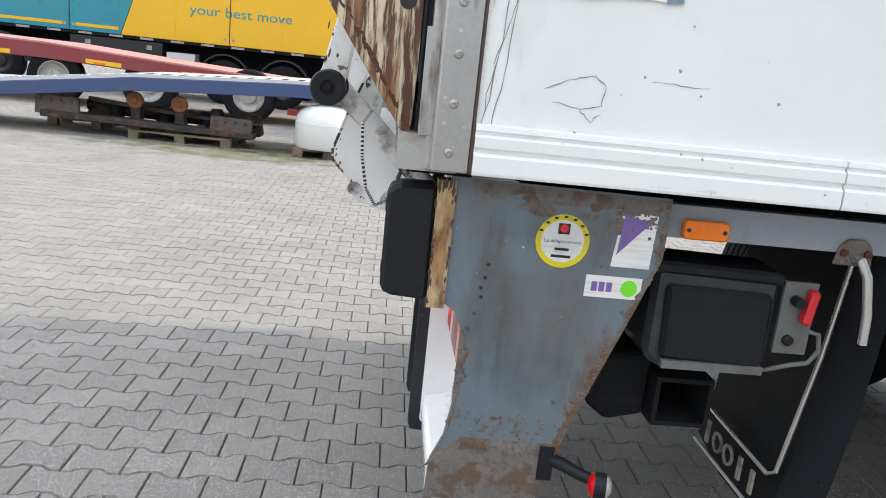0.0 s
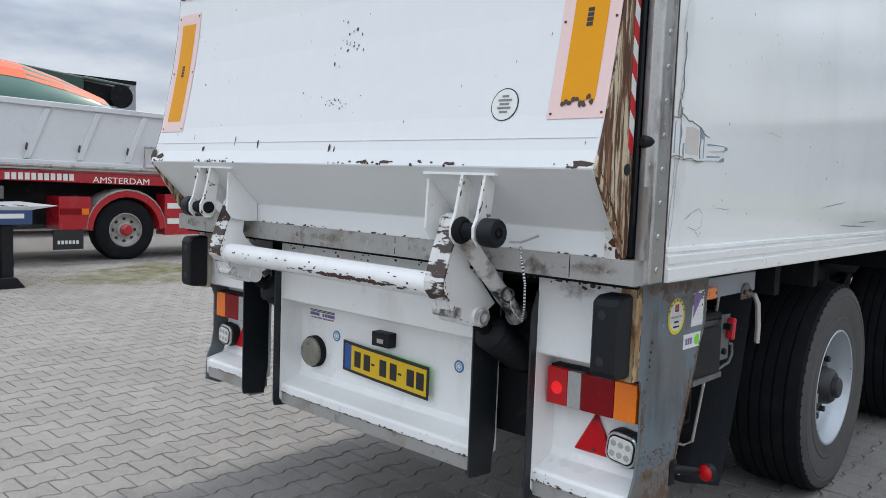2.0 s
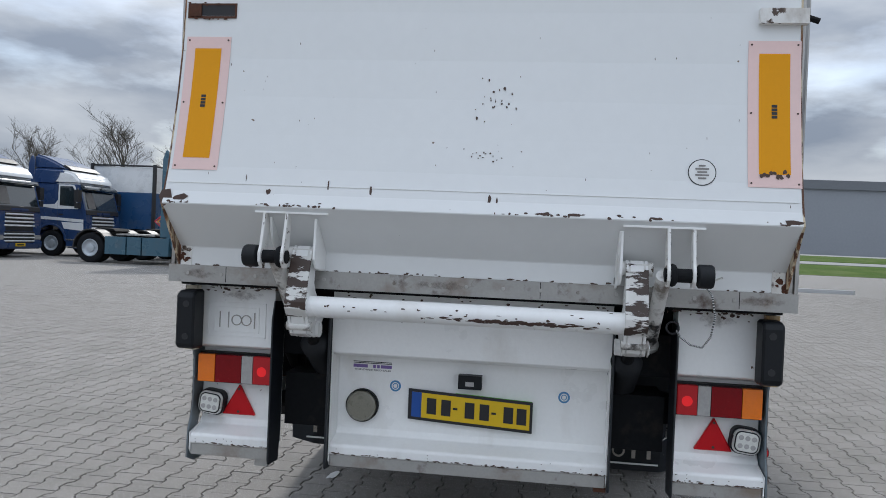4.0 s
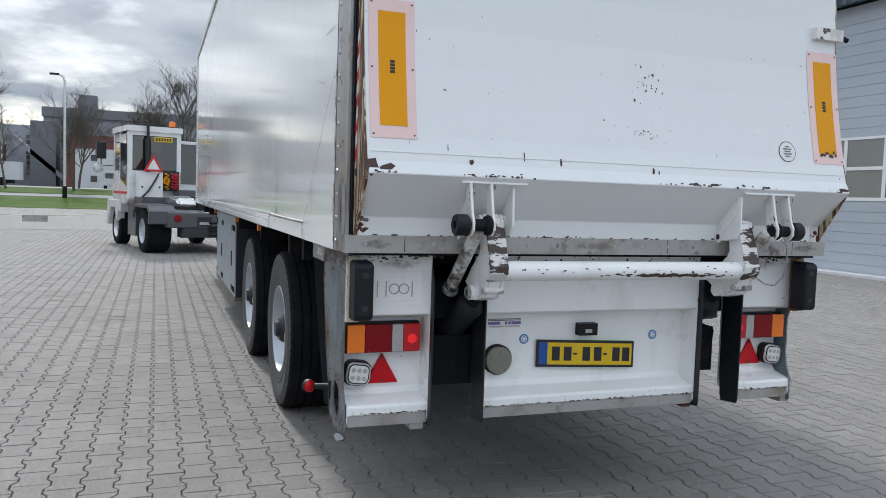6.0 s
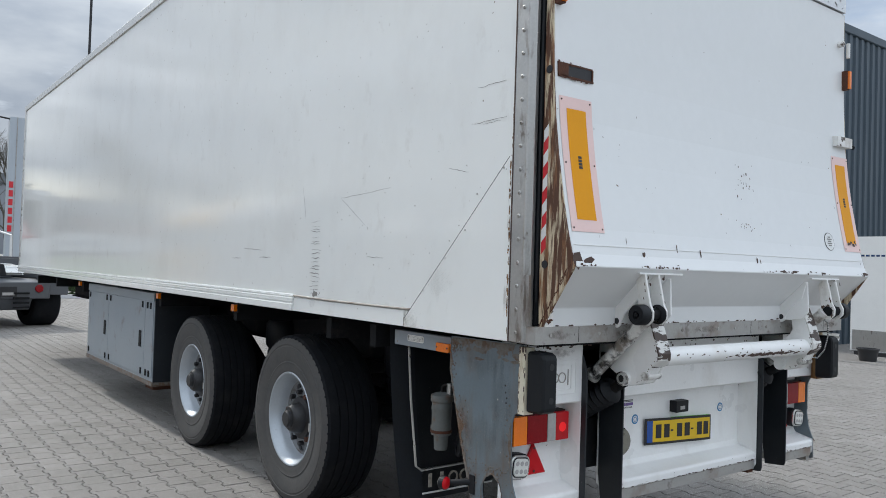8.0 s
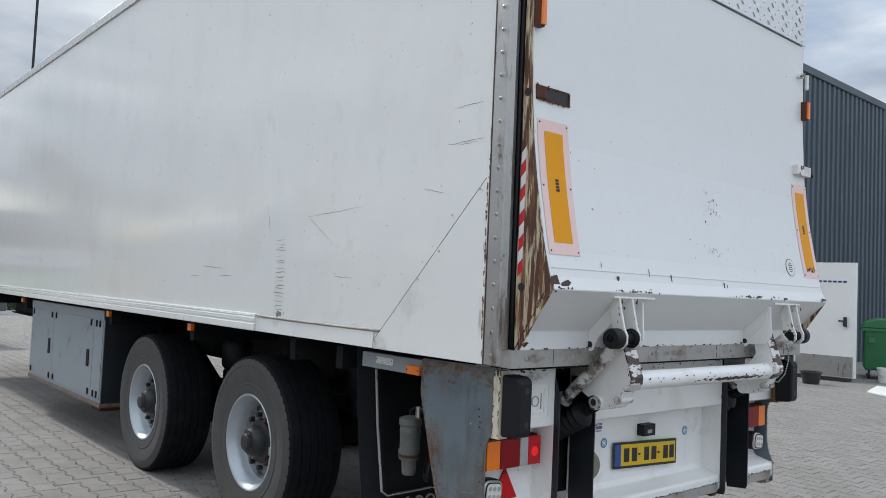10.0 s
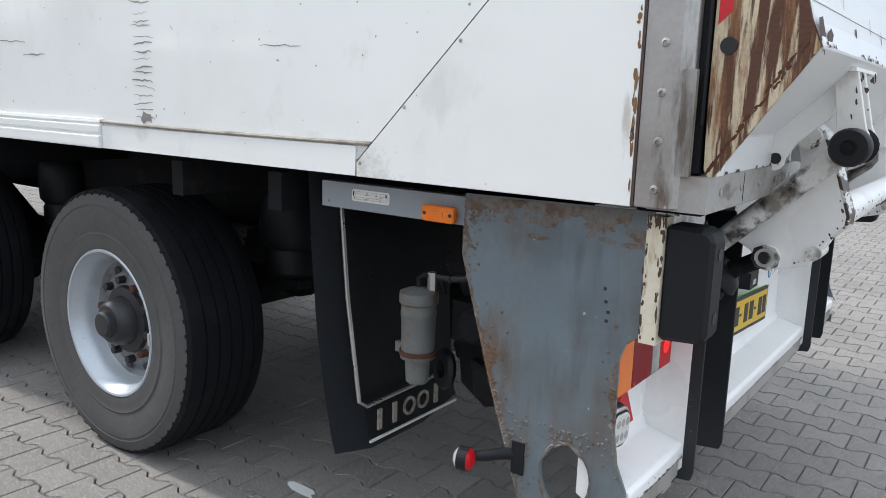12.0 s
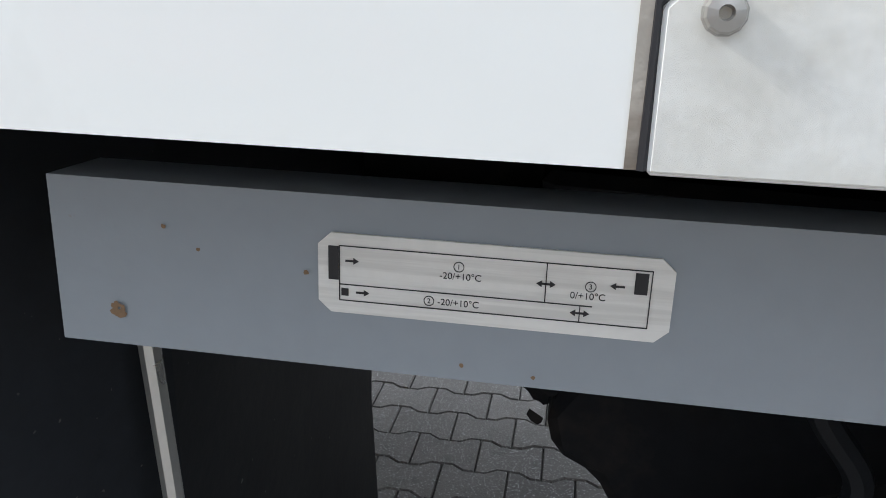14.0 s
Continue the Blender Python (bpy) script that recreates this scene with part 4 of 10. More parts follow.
    # lift arm: two cheek plates with a scraped front web, down past the cross tube
    side = [(-0.052, 1.445), (-0.082, 1.452), (-0.104, 1.432), (-0.142, 1.33), (-0.176, 1.228), (-0.174, 1.203), (-0.142, 1.168), (-0.118, 1.122), (-0.098, 1.092), (-0.070, 1.083), (-0.02, 1.070), (0.030, 1.076), (0.048, 1.112), (0.098, 1.140), (0.030, 1.212), (-0.040, 1.268), (-0.058, 1.30), (-0.050, 1.36), (-0.034, 1.42)]
    arm = part("lift_arm", prism([(x * 0.985 - 0.002, z) for x, z in side], "y", yc - 0.028, yc + 0.028, 0.004), M["white"], trailer, "white tail lift arm, scraped to bare steel along its front")
    for y in (yc - 0.036, yc + 0.036):
        part("arm_plate", prism(side, "y", y - 0.006, y + 0.006, 0.0025), M["white"], arm)
    part("arm_web", prism([(-0.100, 1.440), (-0.146, 1.33), (-0.1795, 1.229), (-0.1775, 1.201), (-0.145, 1.166), (-0.140, 1.170), (-0.170, 1.204), (-0.172, 1.227), (-0.138, 1.33), (-0.094, 1.436)], "y", yc - 0.043, yc + 0.043, 0.001), M["bare"], arm, "front web with bands of bare brown steel")
    part("pivot_boss", tube([(-0.070, yc - 0.062, 1.418), (-0.070, yc + 0.062, 1.418)], 0.028, 18), M["worn"], arm, "", True)
    part("clevis_pin", tube([(-0.108, yc - 0.050, 1.126), (-0.108, yc + 0.050, 1.126)], 0.019, 16), M["greasy"], arm, "", True)
    part("pivot_boss", tube([(0.004, yc - 0.055, 1.102), (0.004, yc + 0.062, 1.102)], 0.033, 20), M["white"], arm, "", True)
    part("pin_cover", prism([(-0.030, 1.082), (-0.004, 1.068), (0.026, 1.074), (0.040, 1.096), (0.034, 1.124), (0.008, 1.136), (-0.022, 1.128), (-0.034, 1.106)], "y", min(yc + s * 0.062, yc + s * 0.068), max(yc + s * 0.062, yc + s * 0.068), 0.002), M["greasy"], arm)
    part("retaining_ring", lathe([(0.017, 0), (0.025, 0), (0.025, 0.006), (0.017, 0.006)], (0.004, yc + s * 0.067, 1.102), (0, s, 0), 20, closed=True), M["alu"], arm)
    bm = bmesh.new()
    for k in range(12):
        u = rnd.random()
        a, b = side[3 + int(u * 7)], side[4 + int(u * 7)]
        w = rnd.random()
        for ys in (yc - 0.0424, yc + 0.0424):
            blob(rnd, (a[0] + (b[0] - a[0]) * w + 0.0105, ys, a[1] + (b[1] - a[1]) * w + (0.010 if a[1] < 1.16 else 0.002)), (0.45, 0, 0.9), (0.9, 0, -0.45), rnd.uniform(0.002, 0.007), rnd.uniform(0.001, 0.0035), bm, 7)
    part("paint_chip", bm, M["chip"], arm)["kind"] = "stuff"
    # ram from the roller bracket into the chassis, with its rubber boot
    ram = part("lift_ram", tube([(-0.165, s * 0.757, 1.400), (0.155, s * 0.757, 1.099)], 0.029, 18), M["greasy"], trailer, "grubby white lift ram, smeared with grease", True)
    part("ram_end", lathe([(0.026, 0), (0.038, 0), (0.038, 0.018), (0.026, 0.018)], (0.148, s * 0.757, 1.106), (0.283, 0, -0.286), 16, closed=True), M["alu"], ram)
    rod = part("tilt_ram", tube([(0.004, yc, 1.10), (0.12, yc, 1.032)], 0.024, 14), M["under"], trailer, "black greasy tilt ram with a black bellows boot")
    prof, d = [], Vector((0.34, 0, -0.20)).normalized()
    for k in range(9):
        prof += [(0.052, 0.036 * k), (0.066, 0.036 * k + 0.018)]
    part("bellows", lathe([(0.026, -0.01)] + prof + [(0.05, 0.33), (0, 0.33)], (0.11, yc, 1.038), d, 20), M["black"], rod, "", True)
# lanyard with a shackle on the offside arm
pts = [(-0.07, -0.93, 1.36), (-0.09, -0.95, 1.33), (-0.085, -0.965, 1.25), (-0.07, -0.955, 1.17), (-0.045, -0.93, 1.125), (-0.02, -0.89, 1.13), (-0.005, -0.855, 1.155), (0.01, -0.84, 1.18)]
fine = []
for k in range(121):
    u = k / 120 * (len(pts) - 1)
    i = min(int(u), len(pts) - 2)
    w = u - i
    fine.append(Vector(pts[i]).lerp(Vector(pts[i + 1]), w * w * (3 - 2 * w) * 0.4 + w * 0.6))
lan = bmesh.new()
rope = part("lanyard", tube(fine, 0.0036, 8), M["sticker"], trailer, "black and white flecked lanyard rope", True)
for k in range(0, 120, 2):
    tube([fine[k], fine[k + 1]], 0.0039, 8, lan)
part("fleck", lan, M["ink"], rope)
ring = []
for k in range(25):
    a = 2 * math.pi * k / 24 * 1.6
    ring.append((0.012 + 0.004 * math.sin(3 * a), -0.825 + 0.024 * math.cos(a), 1.19 + 0.024 * math.sin(a)))
part("lanyard_loop", tube(ring, 0.004, 6), M["ink"], rope)
part("lanyard_pin", tube([(-0.06, -0.99, 1.40), (-0.07, -0.93, 1.375), (-0.06, -0.88, 1.372)], 0.004, 6), M["alu"], rope)

# white rear bumper panels: upper face, recessed lamp field, sloped foot
BUMP = [(0.132, 1.262), (0.132, 0.990), (0.150, 0.982), (0.250, 0.962), (0.250, 0.640), (0.236, 0.612), (0.140, 0.588), (0.132, 0.578), (0.132, 0.545), (0.142, 0.540), (0.262, 0.560), (0.262, 1.262)]


def bumper(name, y0, y1, label):
    b = part(name, prism(BUMP, "y", y0, y1, 0.003), M["white"], trailer, label)
    for y in (y0, y1):
        qs = [[(0.130, 1.262), (0.130, 0.515), (0.150, 0.490), (0.264, 0.55), (0.264, 1.262)]]
        if abs(y) > 1.2:
            qs = [[(0.130, 1.262), (0.130, 0.992), (0.160, 0.976), (0.264, 0.958), (0.264, 1.262)], [(0.130, 0.592), (0.130, 0.515), (0.150, 0.490), (0.264, 0.55), (0.264, 0.65), (0.236, 0.616)]]
        for q in qs:
            part("end_plate", prism(q, "y", y - 0.0025, y + 0.0025, 0.0008), M["white"], b)
    part("foot_channel", box(0.138, 0.25, y0 + 0.006, y1 - 0.006, 0.492, 0.541, 0.003), M["sill"], b, "bare steel foot rail")
    bm = bmesh.new()
    for k in range(int(70 * (y1 - y0))):
        blob(rnd, (0.1305, rnd.uniform(y0, y1), 0.546 + abs(rnd.gauss(0, 0.003))), (0, 1, 0), (0, 0, 1), rnd.uniform(0.003, 0.014), rnd.uniform(0.0015, 0.004), bm, 7)
    for k in range(int(26 * (y1 - y0))):
        blob(rnd, (0.1305, rnd.uniform(y0, y1), rnd.uniform(1.22, 1.26)), (0, 1, 0), (0, 0, 1), rnd.uniform(0.003, 0.010), rnd.uniform(0.002, 0.007), bm, 7)
    for k in range(8):
        blob(rnd, (0.1305, rnd.uniform(y0, y1), rnd.uniform(0.55, 0.58)), (0, 1, 0), (0, 0, 1), 0.003, 0.002, bm, 6)
    part("paint_chip", bm, M["chip"], b)["kind"] = "stuff"
    return b


BN = bumper("bumper_panel", 0.857, 1.229, "white bumper panel with lamps, chipped at its edges")
BC = bumper("bumper_panel", -0.603, 0.588, "wide white centre bumper panel with the number plate")
BS = bumper("bumper_panel", -1.231, -0.867, "white bumper panel with lamps, chipped at its edges")
part("bumper_bracket", box(0.15, 0.24, -0.605, -0.555, 0.47, 0.53, 0.01), M["rust"], BC, "rusty bracket")
for b, y in ((BN, 0.90), (BS, -1.23)):
    part("bumper_bracket", box(0.15, 0.24, y - 0.03, y + 0.03, 0.46, 0.50, 0.008), M["sill"], b)
# raised maker's frame on the panel: plain strokes
fr = bmesh.new()
for a, c, d, e in ((0.895, 1.163, 1.030, 1.034), (0.895, 1.163, 1.178, 1.182), (0.895, 0.899, 1.03, 1.182), (1.159, 1.163, 1.03, 1.182), (0.925, 1.135, 1.05, 1.053), (0.925, 1.135, 1.158, 1.161), (0.925, 0.928, 1.05, 1.161), (1.132, 1.135, 1.05, 1.161)):
    box(0.1285, 0.133, a, c, d, e, 0.001, fr)
part("maker_frame", fr, M["white"], BN, "embossed maker's frame")
bm = bmesh.new()
for y0 in (1.105, 1.065):
    box(0.1285, 0.133, y0, y0 + 0.004, 1.07, 1.14, 0.001, bm)
for yc in (1.03, 0.985):
    lathe([(0.020, 0), (0.024, 0), (0.024, 0.004), (0.020, 0.004)], (0.1325, yc, 1.105), (-1, 0, 0), 20, bm, True)
box(0.1285, 0.133, 0.945, 0.949, 1.07, 1.14, 0.001, bm)
pieces("embossed_stroke", bm, M["sill"], BN)


for b, y in ((BN, 0.853), (BC, 0.597), (BC, -0.611), (BS, -0.863)):
    part("end_guard", prism([(0.098, 1.12), (0.098, 0.505), (0.106, 0.482), (0.225, 0.470), (0.245, 0.60), (0.248, 1.19), (0.125, 1.20)], "y", y - 0.004, y + 0.004, 0.002), M["flapm"], b, "black rubber guard plate at the panel's end")


def lamps(b, s):
    y_out, y_in = s * 1.224, s * 0.885

    def cell(name, a, c, m, label=""):
        lo, hi = sorted((y_out + (y_in - y_out) * a, y_out + (y_in - y_out) * c))
        round_end = 0.020 if a == 0.0 or c == 1.0 else 0.006
        return part(name, box(0.178, 0.236, lo + 0.0008, hi - 0.0008, 0.815, 0.938, round_end, seg=3), m, tail, label)

    lo, hi = sorted((y_out, y_in))
    tail = part("tail_lamp", box(0.205, 0.250, lo - 0.003, hi + 0.003, 0.808, 0.945, 0.006), M["black"], b, "tail lamp cluster, amber, red and clear, one red cell lit")
    cell("amber_lens", 0.0, 0.235, M["amber"])
    cell("red_lens", 0.24, 0.60, M["redlens"])
    cell("clear_lens", 0.605, 0.76, M["clear"])
    lit = cell("lit_red_lens", 0.765, 1.0, M["redlit"], "lit red lens")
    part("filament_spot", disc((0.179, y_out + (y_in - y_out) * 0.885, 0.872), (-1, 0, 0), 0.022, 0.002, 20), M["redspot"], lit)
    yc = s * 1.047
    tri = part("reflex_triangle", prism([(yc - 0.079, 0.660), (yc + 0.079, 0.660), (yc, 0.800)], "x", 0.232, 0.2505, 0.004), M["tri"], b, "red reflector triangle")
    bm = disc((0.231, yc, 0.675), (-1, 0, 0), 0.006, 0.003, 8)
    pieces("rivet", disc((0.231, yc, 0.778), (-1, 0, 0), 0.006, 0.003, 8, bm), M["chip"], tri)
    yw = s * (1.166 if s > 0 else 1.172)

    def tilted(w, h, r):
        """A round-cornered outline, knocked a little askew."""
        a = radians(7)
        return [(yw + y * math.cos(a) - z * math.sin(a), 0.716 + y * math.sin(a) + z * math.cos(a)) for y, z in rounded(0, 0, w, h, r, 5)]

    led = part("work_lamp", prism(tilted(0.122, 0.112, 0.036), "x", 0.200, 0.250, 0.006), M["black"], b, "square LED work lamp with rounded corners")
    part("lamp_bezel", prism(tilted(0.112, 0.102, 0.032), "x", 0.190, 0.204, 0.004), M["alu"], led, "dull metal bezel")
    part("lamp_gasket", prism(tilted(0.098, 0.088, 0.026), "x", 0.187, 0.196, 0.002), M["black"], led)
    part("lamp_lens", prism(tilted(0.088, 0.078, 0.022), "x", 0.183, 0.192, 0.003), M["led"], led)
    bm = bmesh.new()
    for dy in (-0.026, 0.0, 0.026):
        for dz in (-0.017, 0.017):
            disc((0.1832, yw + dy - dz * 0.12, 0.716 + dz + dy * 0.12), (-1, 0, 0), 0.0105, 0.0012, 14, bm, rim=0.0008)
    pieces("led_cell", bm, M["clear"], led)
    # rubber buffer on a rusty strip
    yb = s * 1.203
    buf = part("rubber_buffer", prism([(-0.006, 1.228), (-0.016, 1.216), (-0.016, 1.000), (0.0, 0.986), (0.090, 0.980), (0.090, 1.238), (0.012, 1.236)], "y", yb - 0.041, yb + 0.041, 0.009), M["black"], b, "black rubber dock buffer")
    bm = bmesh.new()
    for z in (1.18, 1.04):
        disc((-0.0155, yb - s * 0.004, z), (-1, 0, 0), 0.014, 0.002, 16, bm)
    pieces("bolt_hole", bm, M["ink"], buf)
    part("buffer_strip", box(0.090, 0.129, s * 1.225 - 0.026, s * 1.225 + 0.026, 0.968, 1.252, 0.004), M["strapcream"] if s > 0 else M["strap"], b, "flaking yellowed edge strip")
    bm = bmesh.new()
    for k in range(46):
        z = rnd.uniform(0.97, 1.25) if k > 14 else 1.25 - abs(rnd.gauss(0, 0.012))
        x = rnd.choice((0.092, 0.127)) + rnd.gauss(0, 0.002) if k > 14 else rnd.uniform(0.092, 0.127)
        blob(rnd, (x, s * 1.2514, z), (0, 0, 1), (1, 0, 0), rnd.uniform(0.004, 0.018), rnd.uniform(0.0015, 0.004), bm, 8)
    for k in range(34):
        blob(rnd, (0.1262, s * rnd.uniform(0.80, 1.17), 1.258 - abs(rnd.gauss(0, 0.008))), (0, 1, 0), (0, 0, 1), rnd.uniform(0.003, 0.016), rnd.uniform(0.002, 0.008), bm, 8)
    part("rust_patch", bm, M["chip"], b, "rust eating in from the edges")["kind"] = "stuff"


lamps(BN, 1)
lamps(BS, -1)

# centre panel fittings
rl = part("round_lamp", lathe([(0, 0.052), (0.055, 0.050), (0.066, 0.040), (0.069, 0.0)], (0.250, 0.470, 0.745), (-1, 0, 0), 32), M["lamp"], BC, "round yellowed fog lamp", True)
part("lamp_housing", lathe([(0.0705, 0.03), (0.073, 0.026), (0.073, 0.0), (0.06, 0.0)], (0.250, 0.470, 0.745), (-1, 0, 0), 32), M["under"], rl)
pl = part("plate_lamp", box(0.205, 0.25, -0.062, 0.040, 0.852, 0.912, 0.010), M["black"], BC, "black number plate lamp")
part("lamp_window", box(0.203, 0.21, -0.03, 0.008, 0.866, 0.885, 0.003), M["clear"], pl)
for y, x in ((0.325, 0.2475), (-0.420, 0.2475)):
    rg = part("round_label", disc((x + 0.002, y, 0.838), (-1, 0, 0), 0.025, 0.0015, 24), M["ringblue"], BC, "small round blue and white label")
    part("label_ring", lathe([(0.013, 0), (0.017, 0), (0.017, 0.001), (0.013, 0.001)], (x + 0.0006, y, 0.838), (-1, 0, 0), 24, closed=True), M["sticker"], rg)
    part("label_core", disc((x + 0.0006, y, 0.838), (-1, 0, 0), 0.009, 0.001, 16), M["sticker"], rg)
# number plate, bent, with its figures as plain bars
plate = bmesh.new()
nseg = 14


def plate_x(y):
    u = (0.255 - y) / 0.53
    return 0.236 - 0.012 * math.sin(u * 2.6) - (0.012 * max(0, u - 0.6) / 0.4)


def plate_sheet(y0, y1, z0, z1, off, bm, n=14):
    ys = [y0 + (y1 - y0) * i / n for i in range(n + 1)]
    slope = -0.022
    def zz(y, z):
        return z + slope * (0.255 - y) / 0.53
    for d0, d1 in ((off, off - 0.0014),):
        f = [[bm.verts.new((plate_x(y) - d0, y, zz(y, z))) for z in (z0, z1)] for y in ys]
        g = [[bm.verts.new((plate_x(y) - d1, y, zz(y, z))) for z in (z0, z1)] for y in ys]
        for i in range(n):
            bm.faces.new((f[i][0], f[i + 1][0], f[i + 1][1], f[i][1]))
            bm.faces.new((g[i][0], g[i + 1][0], g[i + 1][1], g[i][1]))
            for k in (0, 1):
                bm.faces.new((f[i][k], f[i + 1][k], g[i + 1][k], g[i][k]))
        for i in (0, n):
            bm.faces.new((f[i][0], f[i][1], g[i][1], g[i][0]))
    return bm


numplate = part("number_plate", plate_sheet(-0.288, 0.262, 0.699, 0.835, 0.0, plate), M["ink"], BC, "bent yellow number plate with a blue band")
part("plate_backing", plate_sheet(-0.285, 0.05, 0.72, 0.836, -0.006, bmesh.new()), M["plategreen"], numplate, "green strip behind the plate")
part("plate_field", plate_sheet(-0.276, 0.246, 0.712, 0.822, 0.0012, bmesh.new()), M["plateyellow"], numplate)
part("plate_band", plate_sheet(0.202, 0.246, 0.712, 0.822, 0.0024, bmesh.new(), 3), M["plateblue"], numplate)
bm = bmesh.new()
for y0 in (0.135, 0.070, -0.035, -0.100, -0.205, -0.262):
    plate_sheet(y0, y0 + 0.042, 0.732, 0.802, 0.0026, bm, 2)
for y0 in (0.040, -0.13):
    plate_sheet(y0, y0 + 0.020, 0.763, 0.772, 0.0026, bm, 2)
pieces("plate_mark", bm, M["ink"], numplate, "plain dark bars")
# dealer's sticker: bars
bm = bmesh.new()
box(0.2478, 0.251, 0.345, 0.520, 0.937, 0.940, 0, bm)
box(0.2478, 0.251, 0.345, 0.520, 0.931, 0.934, 0, bm)
dl = part("dealer_sticker", bm, M["ink"], BC, "dealer's sticker with red and blue bars")
bm = bmesh.new()
for a, c in ((0.52, 0.455), (0.43, 0.418), (0.412, 0.40), (0.395, 0.345)):
    box(0.2478, 0.251, min(a, c), max(a, c), 0.912, 0.926, 0, bm)
pieces("red_print", bm, M["purple"], dl)
lettering("lettering", "WORLDWIDE TRUCKSALES", 0.0105, face((0.2485, 0.515, 0.899), (0, -1, 0), (0, 0, 1)), M["ink"], dl, depth=0.0004, width=0.165)


# ---- side plates under the box ----
def plate_with_hole(outer, c, r, y0, y1):
    b = bmesh.new()
    edges = []
    def loop(pts):
        vs = [b.verts.new((p[0], y0, p[1])) for p in pts]
        edges.extend(b.edges.new((vs[i], vs[(i + 1) % len(vs)])) for i in range(len(vs)))
    loop(outer)
    loop([(c[0] + r * math.cos(2 * math.pi * k / 20), c[1] + 1.32 * r * math.sin(2 * math.pi * k / 20)) for k in range(20)])
    bmesh.ops.triangle_fill(b, edges=edges, use_beauty=True)
    ext = bmesh.ops.extrude_face_region(b, geom=b.faces[:])
    for v in [g for g in ext["geom"] if isinstance(g, bmesh.types.BMVert)]:
        v.co.y = y1
    return b


REAR_EDGE = [(0.33, 0.446), (0.20, 0.447), (0.128, 0.478), (0.134, 0.60), (0.160, 0.66), (0.172, 0.74), (0.172, 0.92), (0.158, 0.958), (0.118, 0.985)]
FENDERS = {
    1: [(0.118, 1.262), (0.612, 1.256), (0.617, 1.10), (0.580, 0.975), (0.505, 0.735), (0.445, 0.56), (0.420, 0.485)] + REAR_EDGE,
    -1: [(0.118, 1.262), (0.604, 1.256), (0.604, 1.12), (0.560, 0.995), (0.462, 0.735), (0.408, 0.56), (0.385, 0.485)] + REAR_EDGE,
}
HOLE, HOLE_R = (0.292, 0.592), 0.066
for s in (1, -1):
    lo, hi = sorted((s * 1.237, s * 1.244))
    FENDER = FENDERS[s]
    outline = plate_with_hole(FENDER, HOLE, HOLE_R, lo, hi) if s > 0 else prism(FENDER, "y", lo, hi)
    fend = part("side_plate", outline, M["grey"], trailer, "grey steel side plate, rusting at its edges")
    # blistered rust along the edges
    bm = bmesh.new()
    y = s * 1.2452
    def ribbon(pts, wide, raised):
        """A bumpy scab along a line of points, its inner edge uneven."""
        grid = []
        for n_, (x, z) in enumerate(pts):
            d = Vector((0.31 - x, 0, 0.87 - z)).normalized()
            rough = noise.noise((x * 18 + 7 * s, z * 18, 3.1)) + 0.5 * noise.noise((x * 60 + 7 * s, z * 60, 1.7))
            w = wide * max(0.18, 0.62 + 0.75 * rough)
            row = []
            for k in range(5):
                u = k / 4
                h = raised * (0.5 + noise.noise((x * 140 + 40 * u, z * 140, 9.0 + s))) * math.sin(math.pi * u) if 0 < k < 4 else 0.0
                row.append(bm.verts.new((x + d.x * w * u, s * (1.2446 + max(h, 0.0)), z + d.z * w * u)))
            grid.append(row)
        for a, b in zip(grid, grid[1:]):
            for k in range(4):
                bm.faces.new((a[k], a[k + 1], b[k + 1], b[k]))

    def blisters(cx, cz, rx, rz, n):
        """Small domes of lifted paint round a spot."""
        for k in range(n):
            x, z, r = cx + rnd.gauss(0, rx), cz + rnd.gauss(0, rz), rnd.uniform(0.0018, 0.0055)
            if inside(x, z):
                lathe([(r, 0), (r * 0.75, r * 0.45), (0, r * 0.6)], (x, s * 1.2444, z), (0, s, 0), 7, bm)

    def inside(x, z):
        """Whether a spot lies on the plate."""
        hit = False
        for (xa, za), (xb, zb) in zip(FENDER, FENDER[1:] + FENDER[:1]):
            if (za > z) != (zb > z) and x < xa + (xb - xa) * (z - za) / (zb - za):
                hit = not hit
        if s > 0 and ((x - HOLE[0]) / HOLE_R) ** 2 + ((z - HOLE[1]) / (1.32 * HOLE_R)) ** 2 < 1.05:
            return False
        return hit

    def along(a, b, gap=0.005):
        m_ = max(2, int(math.hypot(b[0] - a[0], b[1] - a[1]) / gap))
        return [(a[0] + (b[0] - a[0]) * k / m_, a[1] + (b[1] - a[1]) * k / m_) for k in range(m_ + 1)]

    for wide, first, last in ((0.036, 1, 6), (0.045, 6, 9), (0.024, 10, 13)):
        for p, q in zip(FENDER[first:last], FENDER[first + 1:last + 1]):
            ribbon(along(p, q), wide, 0.004)
    if s > 0:
        ribbon([(HOLE[0] + 0.067 * math.cos(a), HOLE[1] + 0.088 * math.sin(a)) for a in [2 * math.pi * k / 60 for k in range(61)]], -0.030, 0.005)
        ribbon(along((0.15, 0.53), (0.21, 0.47)), 0.03, 0.004)
    else:
        ribbon(along((0.135, 0.60), (0.20, 0.66)) + along((0.20, 0.66), (0.43, 0.655)), -0.05, 0.004)
    ribbon(along((0.16, 1.258), (0.60, 1.252)), 0.05, 0.002)
    for k in range(16):
        blob(rnd, (rnd.uniform(0.13, 0.60), y + s * 0.0006, rnd.gauss(1.22, 0.022)), (1, 0, 0), (0, 0, 1), rnd.uniform(0.015, 0.05), rnd.uniform(0.006, 0.02), bm, 10)
